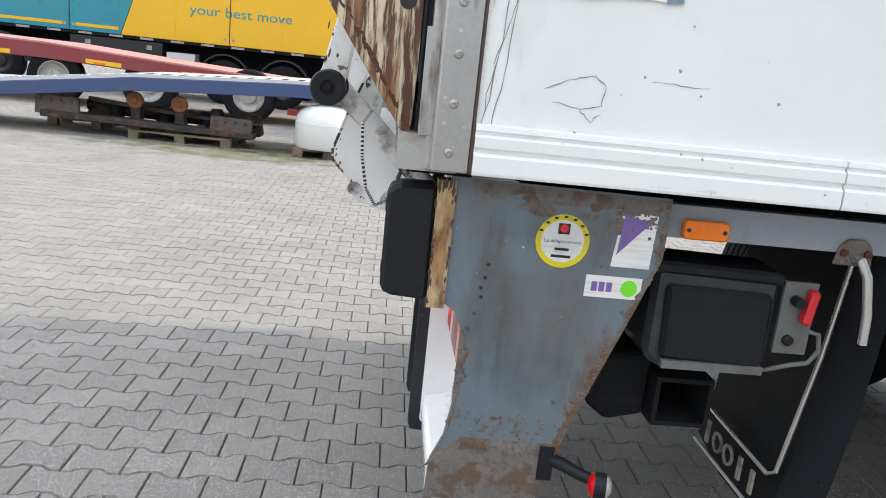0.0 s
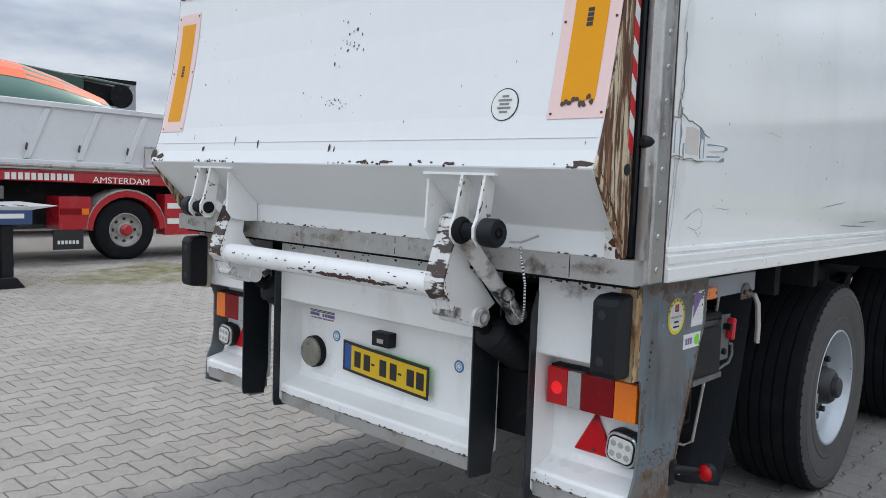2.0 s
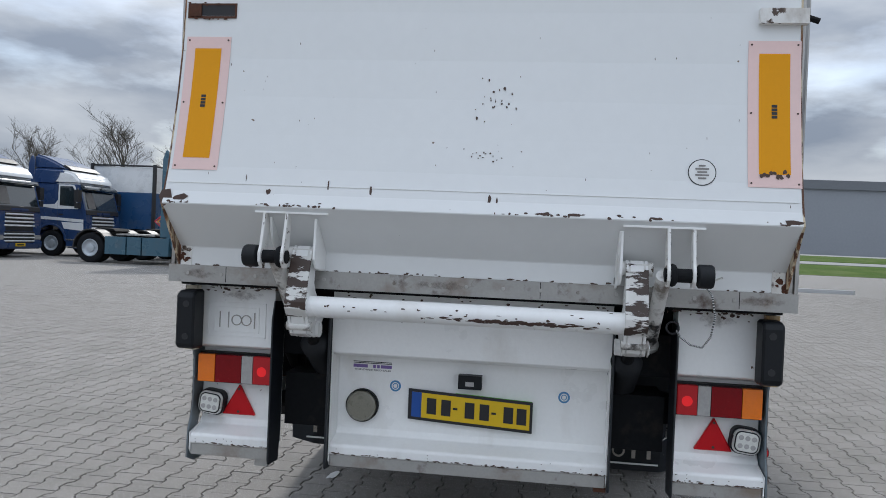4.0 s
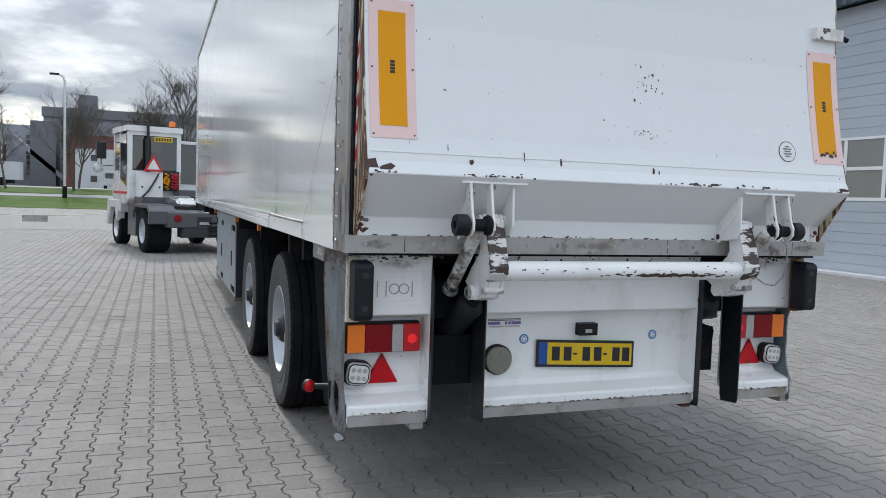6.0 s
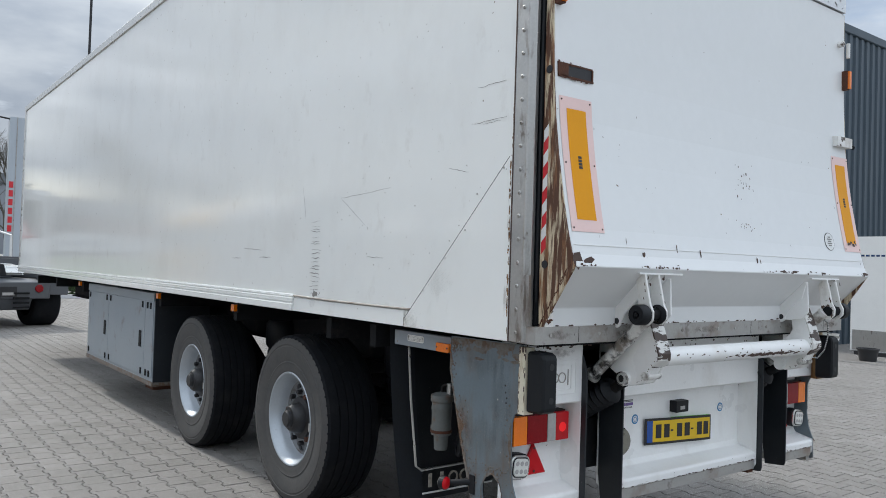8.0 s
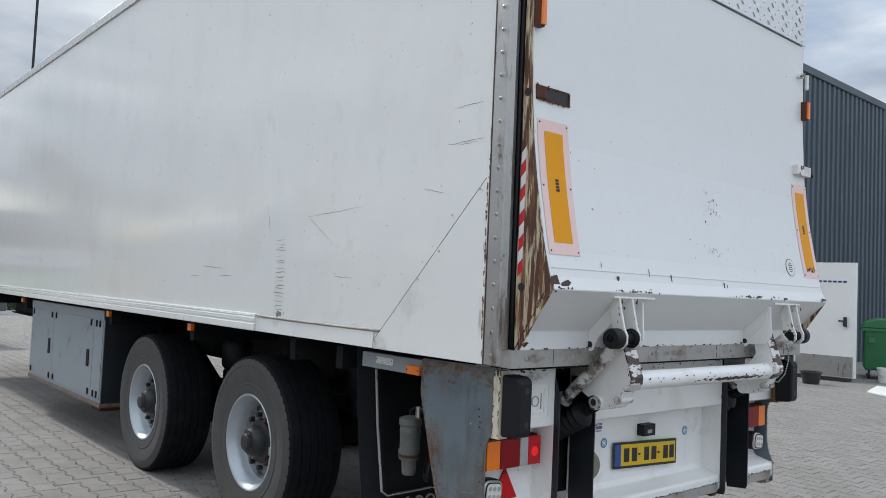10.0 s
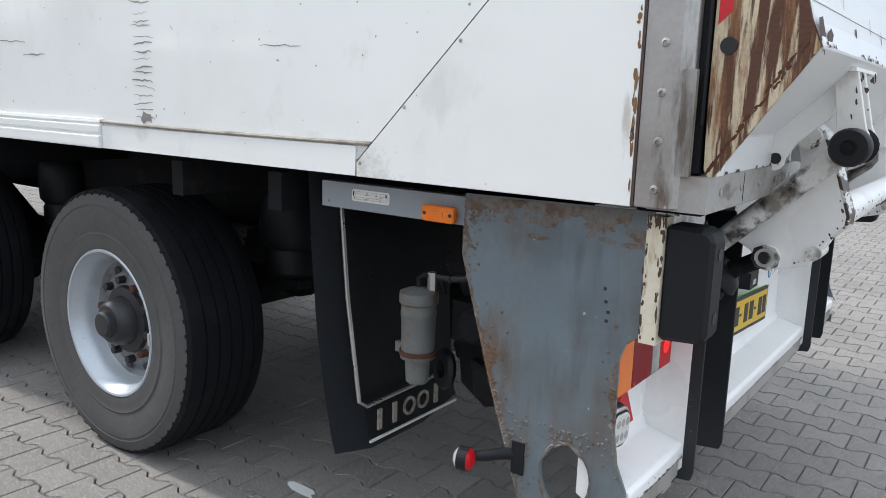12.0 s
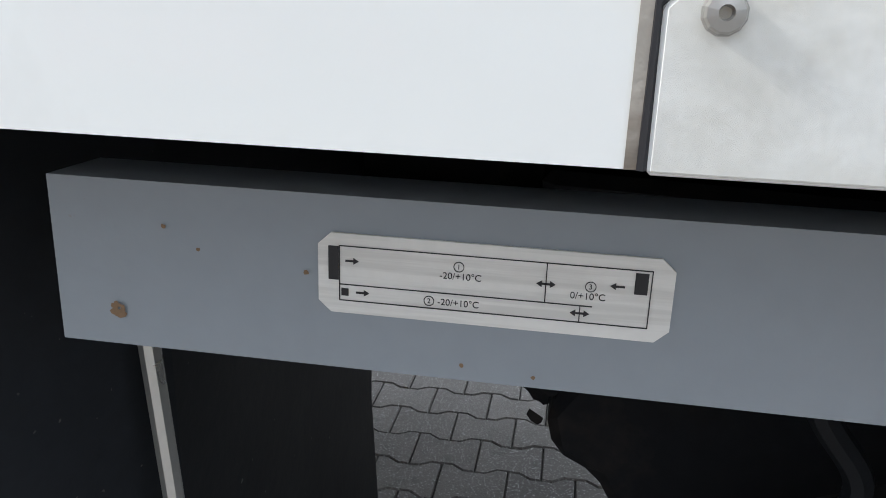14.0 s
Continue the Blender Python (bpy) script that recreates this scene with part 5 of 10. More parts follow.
    for cx, cz, rx, rz, n in ((0.575, 1.205, 0.025, 0.018, 60), (0.60, 1.10, 0.012, 0.05, 50), (0.52, 0.84, 0.03, 0.09, 60), (0.44, 0.62, 0.03, 0.07, 50), (0.18, 0.80, 0.012, 0.08, 50), (0.29, 0.69, 0.06, 0.02, 60), (0.20, 0.52, 0.04, 0.03, 50)):
        blisters(cx, cz, rx, rz, n)
    part("rust_scab", bm, M["scab"], fend, "blistered rust along the plate's edges")["kind"] = "stuff"
    bm = bmesh.new()
    for x, z in ((0.207, 1.021), (0.214, 1.045), (0.210, 1.000), (0.218, 1.075)):
        disc((x, s * 1.2445, z), (0, s, 0), 0.0045, 0.0012, 10, bm)
    pieces("drilled_hole", bm, M["ink"], fend)
    # side rail
    x_end = 1.168
    rail = part("side_rail", box(0.600, x_end, min(s * 1.195, s * 1.155), max(s * 1.195, s * 1.155), 1.163, 1.239, 0.006, seg=2), M["railgrey"], trailer, "grey side rail with an amber lamp")
    part("rail_end", box(x_end - 0.002, x_end + 0.001, min(s * 1.19, s * 1.16), max(s * 1.19, s * 1.16), 1.168, 1.234), M["under"], rail)
    xl = 0.722 if s > 0 else 0.705
    lamp = part("side_marker_lamp", prism(rounded(xl, 1.187, 0.106, 0.044, 0.010), "y", min(s * 1.195, s * 1.216), max(s * 1.195, s * 1.216), 0.003), M["amber"], rail, "amber side marker lamp")
    bm = bmesh.new()
    for dx in (-0.042, 0.042):
        disc((xl + dx, s * 1.2155, 1.187), (0, s, 0), 0.0048, 0.0025, 12, bm)
    pieces("lamp_screw", bm, M["hub"], lamp)
    part("lamp_rib", box(xl - 0.018, xl + 0.018, min(s * 1.2160, s * 1.2175), max(s * 1.2160, s * 1.2175), 1.180, 1.194, 0.0006), M["amber"], lamp)

# temperature plate on the rail
ny = 1.1965
tp = prism([(0.909, 1.189), (1.041, 1.189), (1.0465, 1.194), (1.0465, 1.2185), (1.041, 1.2235), (0.909, 1.2235), (0.9035, 1.2185), (0.9035, 1.194)], "y", 1.1945, ny)
tplate = part("temperature_plate", tp, M["silverfoil"], trailer, "brushed aluminium plate showing the load zones and temperatures")


def on_plate(x0, x1, z0, z1, bm=None, d=0.0004):
    return box(min(x0, x1), max(x0, x1), ny, ny + d, z0, z1, 0, bm)


bm = bmesh.new()
L, R, T, B = 1.0375, 0.9120, 1.2185, 1.1945
for q in ((L, R, T - 0.0004, T), (L, R, B, B + 0.0004), (L - 0.0004, L, B, T), (R, R + 0.0004, B, T), (L, R + 0.022, 1.2015, 1.2019), (0.9525, 0.9529, 1.2019, T), (0.9385, 0.9389, B, 1.2015)):
    on_plate(*q, bm)
part("zone_outline", bm, M["ink"], tplate)
on = [part("zone_unit", on_plate(L + 0.0045, L + 0.0002, 1.2035, 1.2180), M["ink"], tplate), part("zone_unit", on_plate(0.9185, 0.9135, 1.2085, 1.2172), M["ink"], tplate), part("zone_unit", on_plate(1.0365, 1.0335, 1.1968, 1.2000), M["ink"], tplate)]


def arrow(x, z, d, both=False):
    b = on_plate(x - 0.0018, x + 0.0018, z - 0.0004, z + 0.0004)
    for k in ((-1, 1) if both else (d,)):
        prism([(x + k * 0.0016, z - 0.0014), (x + k * 0.0038, z), (x + k * 0.0016, z + 0.0014)], "y", ny, ny + 0.0004, 0, b)
    part("arrow", b, M["ink"], tplate)


arrow(1.0330, 1.2120, -1)
arrow(1.0285, 1.1985, -1)
arrow(0.9527, 1.2095, 1, True)
arrow(0.9387, 1.1985, 1, True)
arrow(0.9240, 1.2110, 1)
for txt, x, z, num in (("-20/+10°C", 0.9955, 1.2080, "1"), ("-20/+10°C", 0.9960, 1.1965, "2"), ("0/+10°C", 0.9430, 1.2045, "3")):
    lettering("lettering", txt, 0.0040, face((x, ny, z), (-1, 0, 0), (0, 0, 1)), M["ink"], tplate, depth=0.0002)
    zx = (x - 0.0078, z + 0.0054) if num in "13" else (x + 0.0035, z + 0.0013)
    lettering("lettering", num, 0.0030, face((zx[0] + 0.0008, ny, zx[1] - 0.0010), (-1, 0, 0), (0, 0, 1)), M["ink"], tplate, depth=0.0002)
    part("number_ring", lathe([(0.0019, 0), (0.0022, 0), (0.0022, 0.0003), (0.0019, 0.0003)], (zx[0], ny, zx[1]), (0, 1, 0), 20, closed=True), M["ink"], tplate)

# stickers on the offside plate
sy = -1.2448
kb = part("round_sticker", disc((0.374, sy, 1.142), (0, -1, 0), 0.060, 0.0008, 36), M["stickeryellow"], trailer, "round yellow and white inspection sticker")
part("sticker_field", disc((0.374, sy - 0.0008, 1.142), (0, -1, 0), 0.0475, 0.0004, 32), M["sticker"], kb)
part("logo_square", box(0.361, 0.387, sy - 0.0016, sy - 0.0008, 1.158, 1.182), M["ink"], kb)
part("logo_dot", disc((0.374, sy - 0.0016, 1.171), (0, -1, 0), 0.009, 0.0004, 16), M["redpaint"], kb)
lettering("lettering", "Laadklepkeurmerk", 0.0115, face((0.332, sy - 0.0012, 1.138), (1, 0, 0), (0, 0, 1)), M["ink"], kb, depth=0.0002, width=0.084)
part("band", box(0.331, 0.417, sy - 0.0014, sy - 0.0008, 1.116, 1.131), M["silverfoil"], kb)
bm = bmesh.new()
for a, c, z in ((0.358, 0.390, 1.121), (0.352, 0.396, 1.105)):
    box(a, c, sy - 0.0018, sy - 0.0013, z, z + 0.006, 0, bm)
for a in (0.35, 0.75, 1.15, 1.55, 1.95, 2.35, 2.75):
    box(0.374 + 0.054 * math.cos(a) - 0.004, 0.374 + 0.054 * math.cos(a) + 0.004, sy - 0.0014, sy - 0.0008, 1.142 + 0.054 * math.sin(a) - 0.002, 1.142 + 0.054 * math.sin(a) + 0.003, 0, bm)
pieces("print", bm, M["ink"], kb)
lp = part("service_sticker", prism([(0.488, 1.095), (0.576, 1.095), (0.579, 1.215), (0.500, 1.222)], "y", sy - 0.0008, sy + 0.001), M["silverfoil"], trailer, "torn purple and silver service sticker")
part("purple_wedge", prism([(0.497, 1.122), (0.565, 1.200), (0.505, 1.214)], "y", sy - 0.0014, sy), M["purple"], lp)
bm = bmesh.new()
for k in range(3):
    box(0.522 + k * 0.014, 0.532 + k * 0.014, sy - 0.002, sy - 0.001, 1.186, 1.202, 0, bm)
pieces("print", bm, M["purple"], lp)
lq = part("service_sticker", box(0.438, 0.566, sy - 0.0008, sy + 0.001, 1.022, 1.072), M["silverfoil"], trailer, "silver service sticker with a lime green dot")
bm = bmesh.new()
for k in range(3):
    box(0.452 + k * 0.017, 0.465 + k * 0.017, sy - 0.0014, sy, 1.036, 1.058, 0, bm)
pieces("print", bm, M["purple"], lq)
part("lime_dot", disc((0.538, sy - 0.0008, 1.047), (0, -1, 0), 0.019, 0.0006, 24), M["lime"], lq)

# lever on the offside rail
lv = part("rail_lever", tube([(1.068, -1.20, 1.155), (1.068, -1.235, 1.155), (1.085, -1.243, 1.12), (1.105, -1.243, 1.03), (1.112, -1.240, 0.96)], 0.011, 10), M["alu"], trailer, "aluminium lever on the side rail", True)
part("lever_mount", prism([(1.02, 1.135), (1.115, 1.135), (1.11, 1.18), (1.09, 1.198), (1.05, 1.198), (1.03, 1.18)], "y", -1.203, -1.195, 0.003), M["scab"], lv, "rusty lever mount")
bm = bmesh.new()
for x in (1.04, 1.098):
    disc((x, -1.203, 1.165), (0, -1, 0), 0.010, 0.007, 6, bm)
pieces("bolt", bm, M["rust"], lv)

# control box on the offside
cb = part("control_box", prism([(0.625, 1.085), (0.935, 1.075), (0.935, 0.86), (0.915, 0.835), (0.66, 0.835), (0.625, 0.87)], "y", -1.16, -0.98, 0.014), M["casing"], trailer, "black plastic tail lift control box")
part("box_lid", prism([(0.655, 1.045), (0.915, 1.040), (0.922, 0.868), (0.905, 0.850), (0.665, 0.862)], "y", -1.178, -1.155, 0.010), M["black"], cb)
part("lid_lip", box(0.668, 0.918, -1.184, -1.165, 0.842, 0.862, 0.004), M["can"], cb)
part("box_top", prism([(0.61, 1.100), (0.94, 1.092), (0.945, 1.055), (0.92, 1.062), (0.65, 1.068), (0.615, 1.06)], "y", -1.165, -1.0, 0.008), M["black"], cb)
sw = part("switch_panel", box(0.945, 1.028, -1.160, -1.150, 0.895, 1.075, 0.002), M["can"], cb, "grey switch panel")
part("red_switch", prism([(0.990, 0.978), (1.012, 0.974), (1.022, 1.060), (1.0, 1.064)], "y", -1.192, -1.16, 0.006), M["redpaint"], sw, "red switch")
part("push_button", disc((0.975, -1.160, 0.930), (0, -1, 0), 0.013, 0.014, 16, rim=0.004), M["black"], sw)
part("rubber_boot", tube([(0.975, -1.16, 1.03), (0.975, -1.19, 1.03)], 0.013, 12), M["black"], sw)
cab = [(1.025, -1.158, 0.955), (1.05, -1.165, 0.95), (1.058, -1.165, 0.91), (1.04, -1.16, 0.875), (1.00, -1.15, 0.862), (0.96, -1.14, 0.845), (0.94, -1.12, 0.83)]
part("cable", tube(cab, 0.006, 8), M["can"], cb, "grey cable", True)
sq = bmesh.new()
for a, c, d, e in ((0.70, 0.712, 0.655, 0.785), (0.838, 0.85, 0.655, 0.785), (0.712, 0.838, 0.655, 0.667), (0.712, 0.838, 0.773, 0.785)):
    box(a, c, -1.10, -0.3, d, e, 0, sq)
part("square_tube", sq, M["under"], trailer, "dark square steel tube end")
part("beam_gusset", prism([(0.52, 0.80), (0.70, 0.84), (0.70, 0.66), (0.60, 0.635), (0.54, 0.68)], "y", -1.05, -0.95, 0.01), M["under"], trailer)

# stalk lamps
for s, x, z in ((1, 0.535, 0.590), (-1, 0.520, 0.600)):
    st = part("stalk_lamp", tube([(x - 0.115, s * 1.215, z + 0.010), (x - 0.075, s * 1.255, z + 0.012), (x - 0.035, s * 1.285, z + 0.004), (x, s * 1.305, z)], 0.017, 12, r1=0.013), M["black"], trailer, "red and white marker lamp on a black rubber stalk", True)
    part("stalk_foot", box(x - 0.13, x - 0.095, min(s * 1.19, s * 1.25), max(s * 1.19, s * 1.25), z - 0.035, z + 0.05, 0.008), M["black"], st)
    part("lamp_ring", lathe([(0.020, -0.013), (0.031, -0.013), (0.031, 0.013), (0.020, 0.013)], (x, s * 1.322, z), (1, s * 0.25, 0), 20, closed=True), M["black"], st)
    part("red_lens", lathe([(0, -0.028), (0.016, -0.026), (0.026, -0.018), (0.029, -0.013), (0, -0.013)], (x, s * 1.322, z), (1, s * 0.25, 0), 20), M["tri"], st, "", True)
    part("white_lens", lathe([(0, 0.028), (0.016, 0.026), (0.026, 0.018), (0.029, 0.013), (0, 0.013)], (x, s * 1.322, z), (1, s * 0.25, 0), 20), M["clear"], st, "", True)

# mud flaps with their makers' marks as plain frames
for s, xf, out, rim in ((1, 1.215, 0.075, 1.185), (-1, 1.185, 0.03, 1.185)):
    inner, edge_ = bmesh.new(), bmesh.new()
    rowsz = [1.262, 1.0, 0.75, 0.52, 0.36, 0.295]
    cols = [(0.46, 0.0), (0.75, 0.0), (1.045, 0.0), (1.075, 0.004), (rim, 0.035)]
    grid = []
    for i, z in enumerate(rowsz):
        w = (1.262 - z)
        lean = -0.07 * w * w + 0.02 * math.sin(3 * z)
        grid.append([(xf + dx + lean, s * (y - (0.085 * w if y > 0.5 else 0.0)), z + (0.05 if k == 0 else 0.0 if k < 3 else 0.012 * k - 0.03) * (i == 5)) for k, (y, dx) in enumerate(cols)])
    # inner sheet near-black for the shade there, edge strip in the lighter tone
    for fl, first, last in ((inner, 0, 2), (edge_, 2, 4)):
        vs = [[fl.verts.new(p) for p in row[first:last + 1]] for row in grid]
        for a, b in zip(vs, vs[1:]):
            for k in range(last - first):
                fl.faces.new((a[k], a[k + 1], b[k + 1], b[k]))
        bmesh.ops.solidify(fl, geom=fl.faces[:], thickness=0.008)
    flap = part("mud_flap", inner, M["flapm"], trailer, "black rubber mud flap with white marks", True)
    part("flap_edge", edge_, M["flapside"], flap, "dusty outer edge of the flap, toned lighter as better lit", True)
    part("flap_rod", tube([(xf - 0.014, s * (1.035 + out * 0.6), 1.17), (xf - 0.03, s * (1.005 + out * 0.8), 0.85), (xf - 0.062, s * (0.965 + out), 0.49), (xf - 0.066, s * (0.93 + out), 0.465), (xf - 0.064, s * 0.55, 0.47)], 0.007, 8), M["alu"], flap, "thin steel flap rod", True)
    mk = bmesh.new()
    xm = xf - 0.078
    t = 0.010
    for k in range(5):
        y0 = s * (0.905 + out) - s * k * 0.080
        ya, yb = sorted((y0, y0 - s * 0.060))
        if k in (2, 3):
            lathe([(0.024, 0), (0.034, 0), (0.034, 0.006), (0.024, 0.006)], (xm + 0.004, (ya + yb) / 2, 0.405), (-1, 0, 0), 24, mk, True)
        else:
            box(xm - 0.001, xm + 0.006, (ya + yb) / 2 - t, (ya + yb) / 2 + t, 0.368, 0.442, 0, mk)
        # white marks given a grey colour so they look dim in the shaded gap
        part("dimmed_mark", mk, M["sealant"], flap)
        mk = bmesh.new()
    mk.free()
    ya, yb = sorted((s * (0.925 + out), s * 0.50))
    part("white_line", box(xm - 0.003, xm + 0.004, ya, yb, 0.335, 0.343), M["sticker"], flap)

# canister on the nearside
CANP = [(0, 0.268), (0.012, 0.268), (0.02, 0.262), (0.045, 0.258), (0.060, 0.250), (0.0615, 0.236), (0.0615, 0.214), (0.0545, 0.206), (0.0545, 0.185), (0.056, 0.18), (0.056, 0.165), (0.054, 0.16), (0.053, 0.09), (0.053, 0.03), (0.055, 0.022), (0.055, 0.012), (0.04, 0.008), (0.036, -0.075), (0.030, -0.082), (0, -0.082)]
CX, CY = 0.877, 1.085
cn = part("canister", lathe([(r * 0.96, (h - 0.268) * 0.85) for r, h in CANP], (CX, CY, 0.940), (0, 0, 1), 28), M["can"], trailer, "weathered grey lubricant canister with brown stains", True)
part("cap_fitting", tube([(CX, CY, 0.935), (CX, CY, 0.965), (CX - 0.010, CY - 0.01, 0.975), (CX - 0.04, CY - 0.025, 0.975), (CX - 0.055, CY - 0.035, 0.960), (CX - 0.06, CY - 0.045, 0.92)], 0.009, 8), M["under"], cn, "", True)
part("clamp_band", lathe([(0.052, 0), (0.056, 0), (0.056, 0.014), (0.052, 0.014)], (CX, CY, 0.733), (0, 0, 1), 24, closed=True), M["rust"], cn)
part("clamp_ear", box(CX + 0.050, CX + 0.080, 1.075, 1.095, 0.726, 0.758, 0.003), M["can"], cn)
part("hose_coil", lathe([(0.030, -0.014), (0.058, -0.014), (0.066, 0), (0.058, 0.014), (0.030, 0.014)], (CX - 0.03, CY - 0.10, 0.665), (0.5, 0.8, 0.1), 24, closed=True), M["black"], cn, "black rubber ring behind the canister", True)

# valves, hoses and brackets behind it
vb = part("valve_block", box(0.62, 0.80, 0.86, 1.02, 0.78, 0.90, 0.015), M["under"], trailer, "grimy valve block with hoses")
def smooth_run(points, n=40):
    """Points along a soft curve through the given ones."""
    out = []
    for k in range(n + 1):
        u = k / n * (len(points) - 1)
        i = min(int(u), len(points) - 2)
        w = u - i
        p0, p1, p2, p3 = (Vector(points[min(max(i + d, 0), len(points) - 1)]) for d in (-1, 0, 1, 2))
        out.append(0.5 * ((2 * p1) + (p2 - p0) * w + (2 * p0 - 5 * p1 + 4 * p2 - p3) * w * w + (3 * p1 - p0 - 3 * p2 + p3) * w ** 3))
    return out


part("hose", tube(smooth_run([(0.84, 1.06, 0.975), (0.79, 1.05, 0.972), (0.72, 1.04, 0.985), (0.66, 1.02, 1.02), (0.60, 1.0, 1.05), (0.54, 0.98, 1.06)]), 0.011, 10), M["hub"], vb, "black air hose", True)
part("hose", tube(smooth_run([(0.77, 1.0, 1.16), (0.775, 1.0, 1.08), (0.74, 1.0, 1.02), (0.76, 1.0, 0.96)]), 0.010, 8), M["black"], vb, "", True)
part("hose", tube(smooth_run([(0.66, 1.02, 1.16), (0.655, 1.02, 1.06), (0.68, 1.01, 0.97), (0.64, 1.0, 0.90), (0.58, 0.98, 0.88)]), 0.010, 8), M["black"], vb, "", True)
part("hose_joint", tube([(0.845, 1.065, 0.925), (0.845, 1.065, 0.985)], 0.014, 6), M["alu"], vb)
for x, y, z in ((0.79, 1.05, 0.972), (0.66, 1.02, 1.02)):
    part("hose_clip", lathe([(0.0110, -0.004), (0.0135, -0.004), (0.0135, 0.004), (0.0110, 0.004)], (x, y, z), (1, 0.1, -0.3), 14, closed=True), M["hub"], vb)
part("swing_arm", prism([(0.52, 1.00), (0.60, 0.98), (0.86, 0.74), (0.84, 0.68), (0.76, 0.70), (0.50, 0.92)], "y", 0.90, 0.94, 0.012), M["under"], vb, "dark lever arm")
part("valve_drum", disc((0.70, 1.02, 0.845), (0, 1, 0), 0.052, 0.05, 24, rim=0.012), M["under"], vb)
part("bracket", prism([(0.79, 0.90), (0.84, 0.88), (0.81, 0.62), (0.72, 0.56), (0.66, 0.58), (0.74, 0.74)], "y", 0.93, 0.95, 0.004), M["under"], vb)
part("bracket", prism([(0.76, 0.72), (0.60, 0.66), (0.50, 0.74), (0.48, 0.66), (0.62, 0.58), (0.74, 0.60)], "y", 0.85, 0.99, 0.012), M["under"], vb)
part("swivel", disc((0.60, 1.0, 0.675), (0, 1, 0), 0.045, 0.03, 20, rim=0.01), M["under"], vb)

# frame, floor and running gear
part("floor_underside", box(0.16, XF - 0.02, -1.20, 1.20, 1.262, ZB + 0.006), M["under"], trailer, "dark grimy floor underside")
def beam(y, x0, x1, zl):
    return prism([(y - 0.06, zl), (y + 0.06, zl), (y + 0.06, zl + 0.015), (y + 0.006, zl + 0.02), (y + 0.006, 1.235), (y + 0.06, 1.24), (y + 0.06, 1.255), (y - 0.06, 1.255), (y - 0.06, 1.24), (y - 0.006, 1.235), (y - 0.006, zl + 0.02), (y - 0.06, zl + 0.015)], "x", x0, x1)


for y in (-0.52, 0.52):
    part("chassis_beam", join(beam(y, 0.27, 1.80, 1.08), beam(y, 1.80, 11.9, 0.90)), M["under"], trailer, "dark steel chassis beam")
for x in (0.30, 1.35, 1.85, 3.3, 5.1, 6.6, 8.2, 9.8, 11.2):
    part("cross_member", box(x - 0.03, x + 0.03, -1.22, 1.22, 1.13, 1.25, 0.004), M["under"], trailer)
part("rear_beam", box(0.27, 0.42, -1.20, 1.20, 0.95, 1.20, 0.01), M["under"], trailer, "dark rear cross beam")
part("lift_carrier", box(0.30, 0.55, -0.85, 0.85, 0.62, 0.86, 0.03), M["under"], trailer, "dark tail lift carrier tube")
# near-black block stands in for the machinery's dark silhouette, clumps roughen its edge
part("frame_block", prism([(0.34, 1.17), (0.97, 1.19), (0.965, 1.165), (0.945, 1.16), (0.945, 1.04), (0.93, 1.00), (0.95, 0.97), (0.94, 0.93), (0.90, 0.91), (0.86, 0.84), (0.78, 0.88), (0.66, 0.93), (0.52, 0.98), (0.34, 1.00)], "y", 0.42, 0.86, 0.012), M["under"], trailer, "black stand-in block for the machinery's dark silhouette under the floor")
bm = bmesh.new()
for k in range(60):
    x, z = rnd.choice(((0.945, 1.10), (0.945, 1.05), (0.935, 1.0), (0.95, 0.97), (0.92, 0.92), (0.88, 0.88)))
    blob(rnd, (x + rnd.gauss(0, 0.006), rnd.uniform(0.5, 0.86), z + rnd.gauss(0, 0.02)), (1, 0, 0.3), (0, 0.4, 1), rnd.uniform(0.008, 0.02), rnd.uniform(0.008, 0.02), bm, 7)
part("edge_clump", bm, M["under"], trailer)["kind"] = "stuff"
part("air_tank", lathe([(0, -0.45), (0.12, -0.43), (0.14, -0.38), (0.14, 0.38), (0.12, 0.43), (0, 0.45)], (3.3, 0.0, 0.80), (0, 1, 0), 24), M["under"], trailer, "", True)

WR, WX, WZ, WY = 0.555, (2.40, 4.27), 0.546, 1.205
TS, RS = WR / 0.527, 1.035


SIDEWALL = [(0.292, 0.030), (0.300, 0.012), (0.325, 0.006), (0.345, 0.009), (0.352, 0.006), (0.36, 0.010), (0.385, 0.004), (0.43, 0.000), (0.452, 0.000), (0.455, 0.003), (0.462, 0.003), (0.465, 0.0005), (0.47, 0.001), (0.475, 0.0045), (0.495, 0.006), (0.505, 0.012)]
RIM = [(0.296, 0.030), (0.299, 0.016), (0.294, 0.010), (0.286, 0.012), (0.280, 0.030), (0.262, 0.055), (0.252, 0.085), (0.246, 0.110), (0.240, 0.122)]


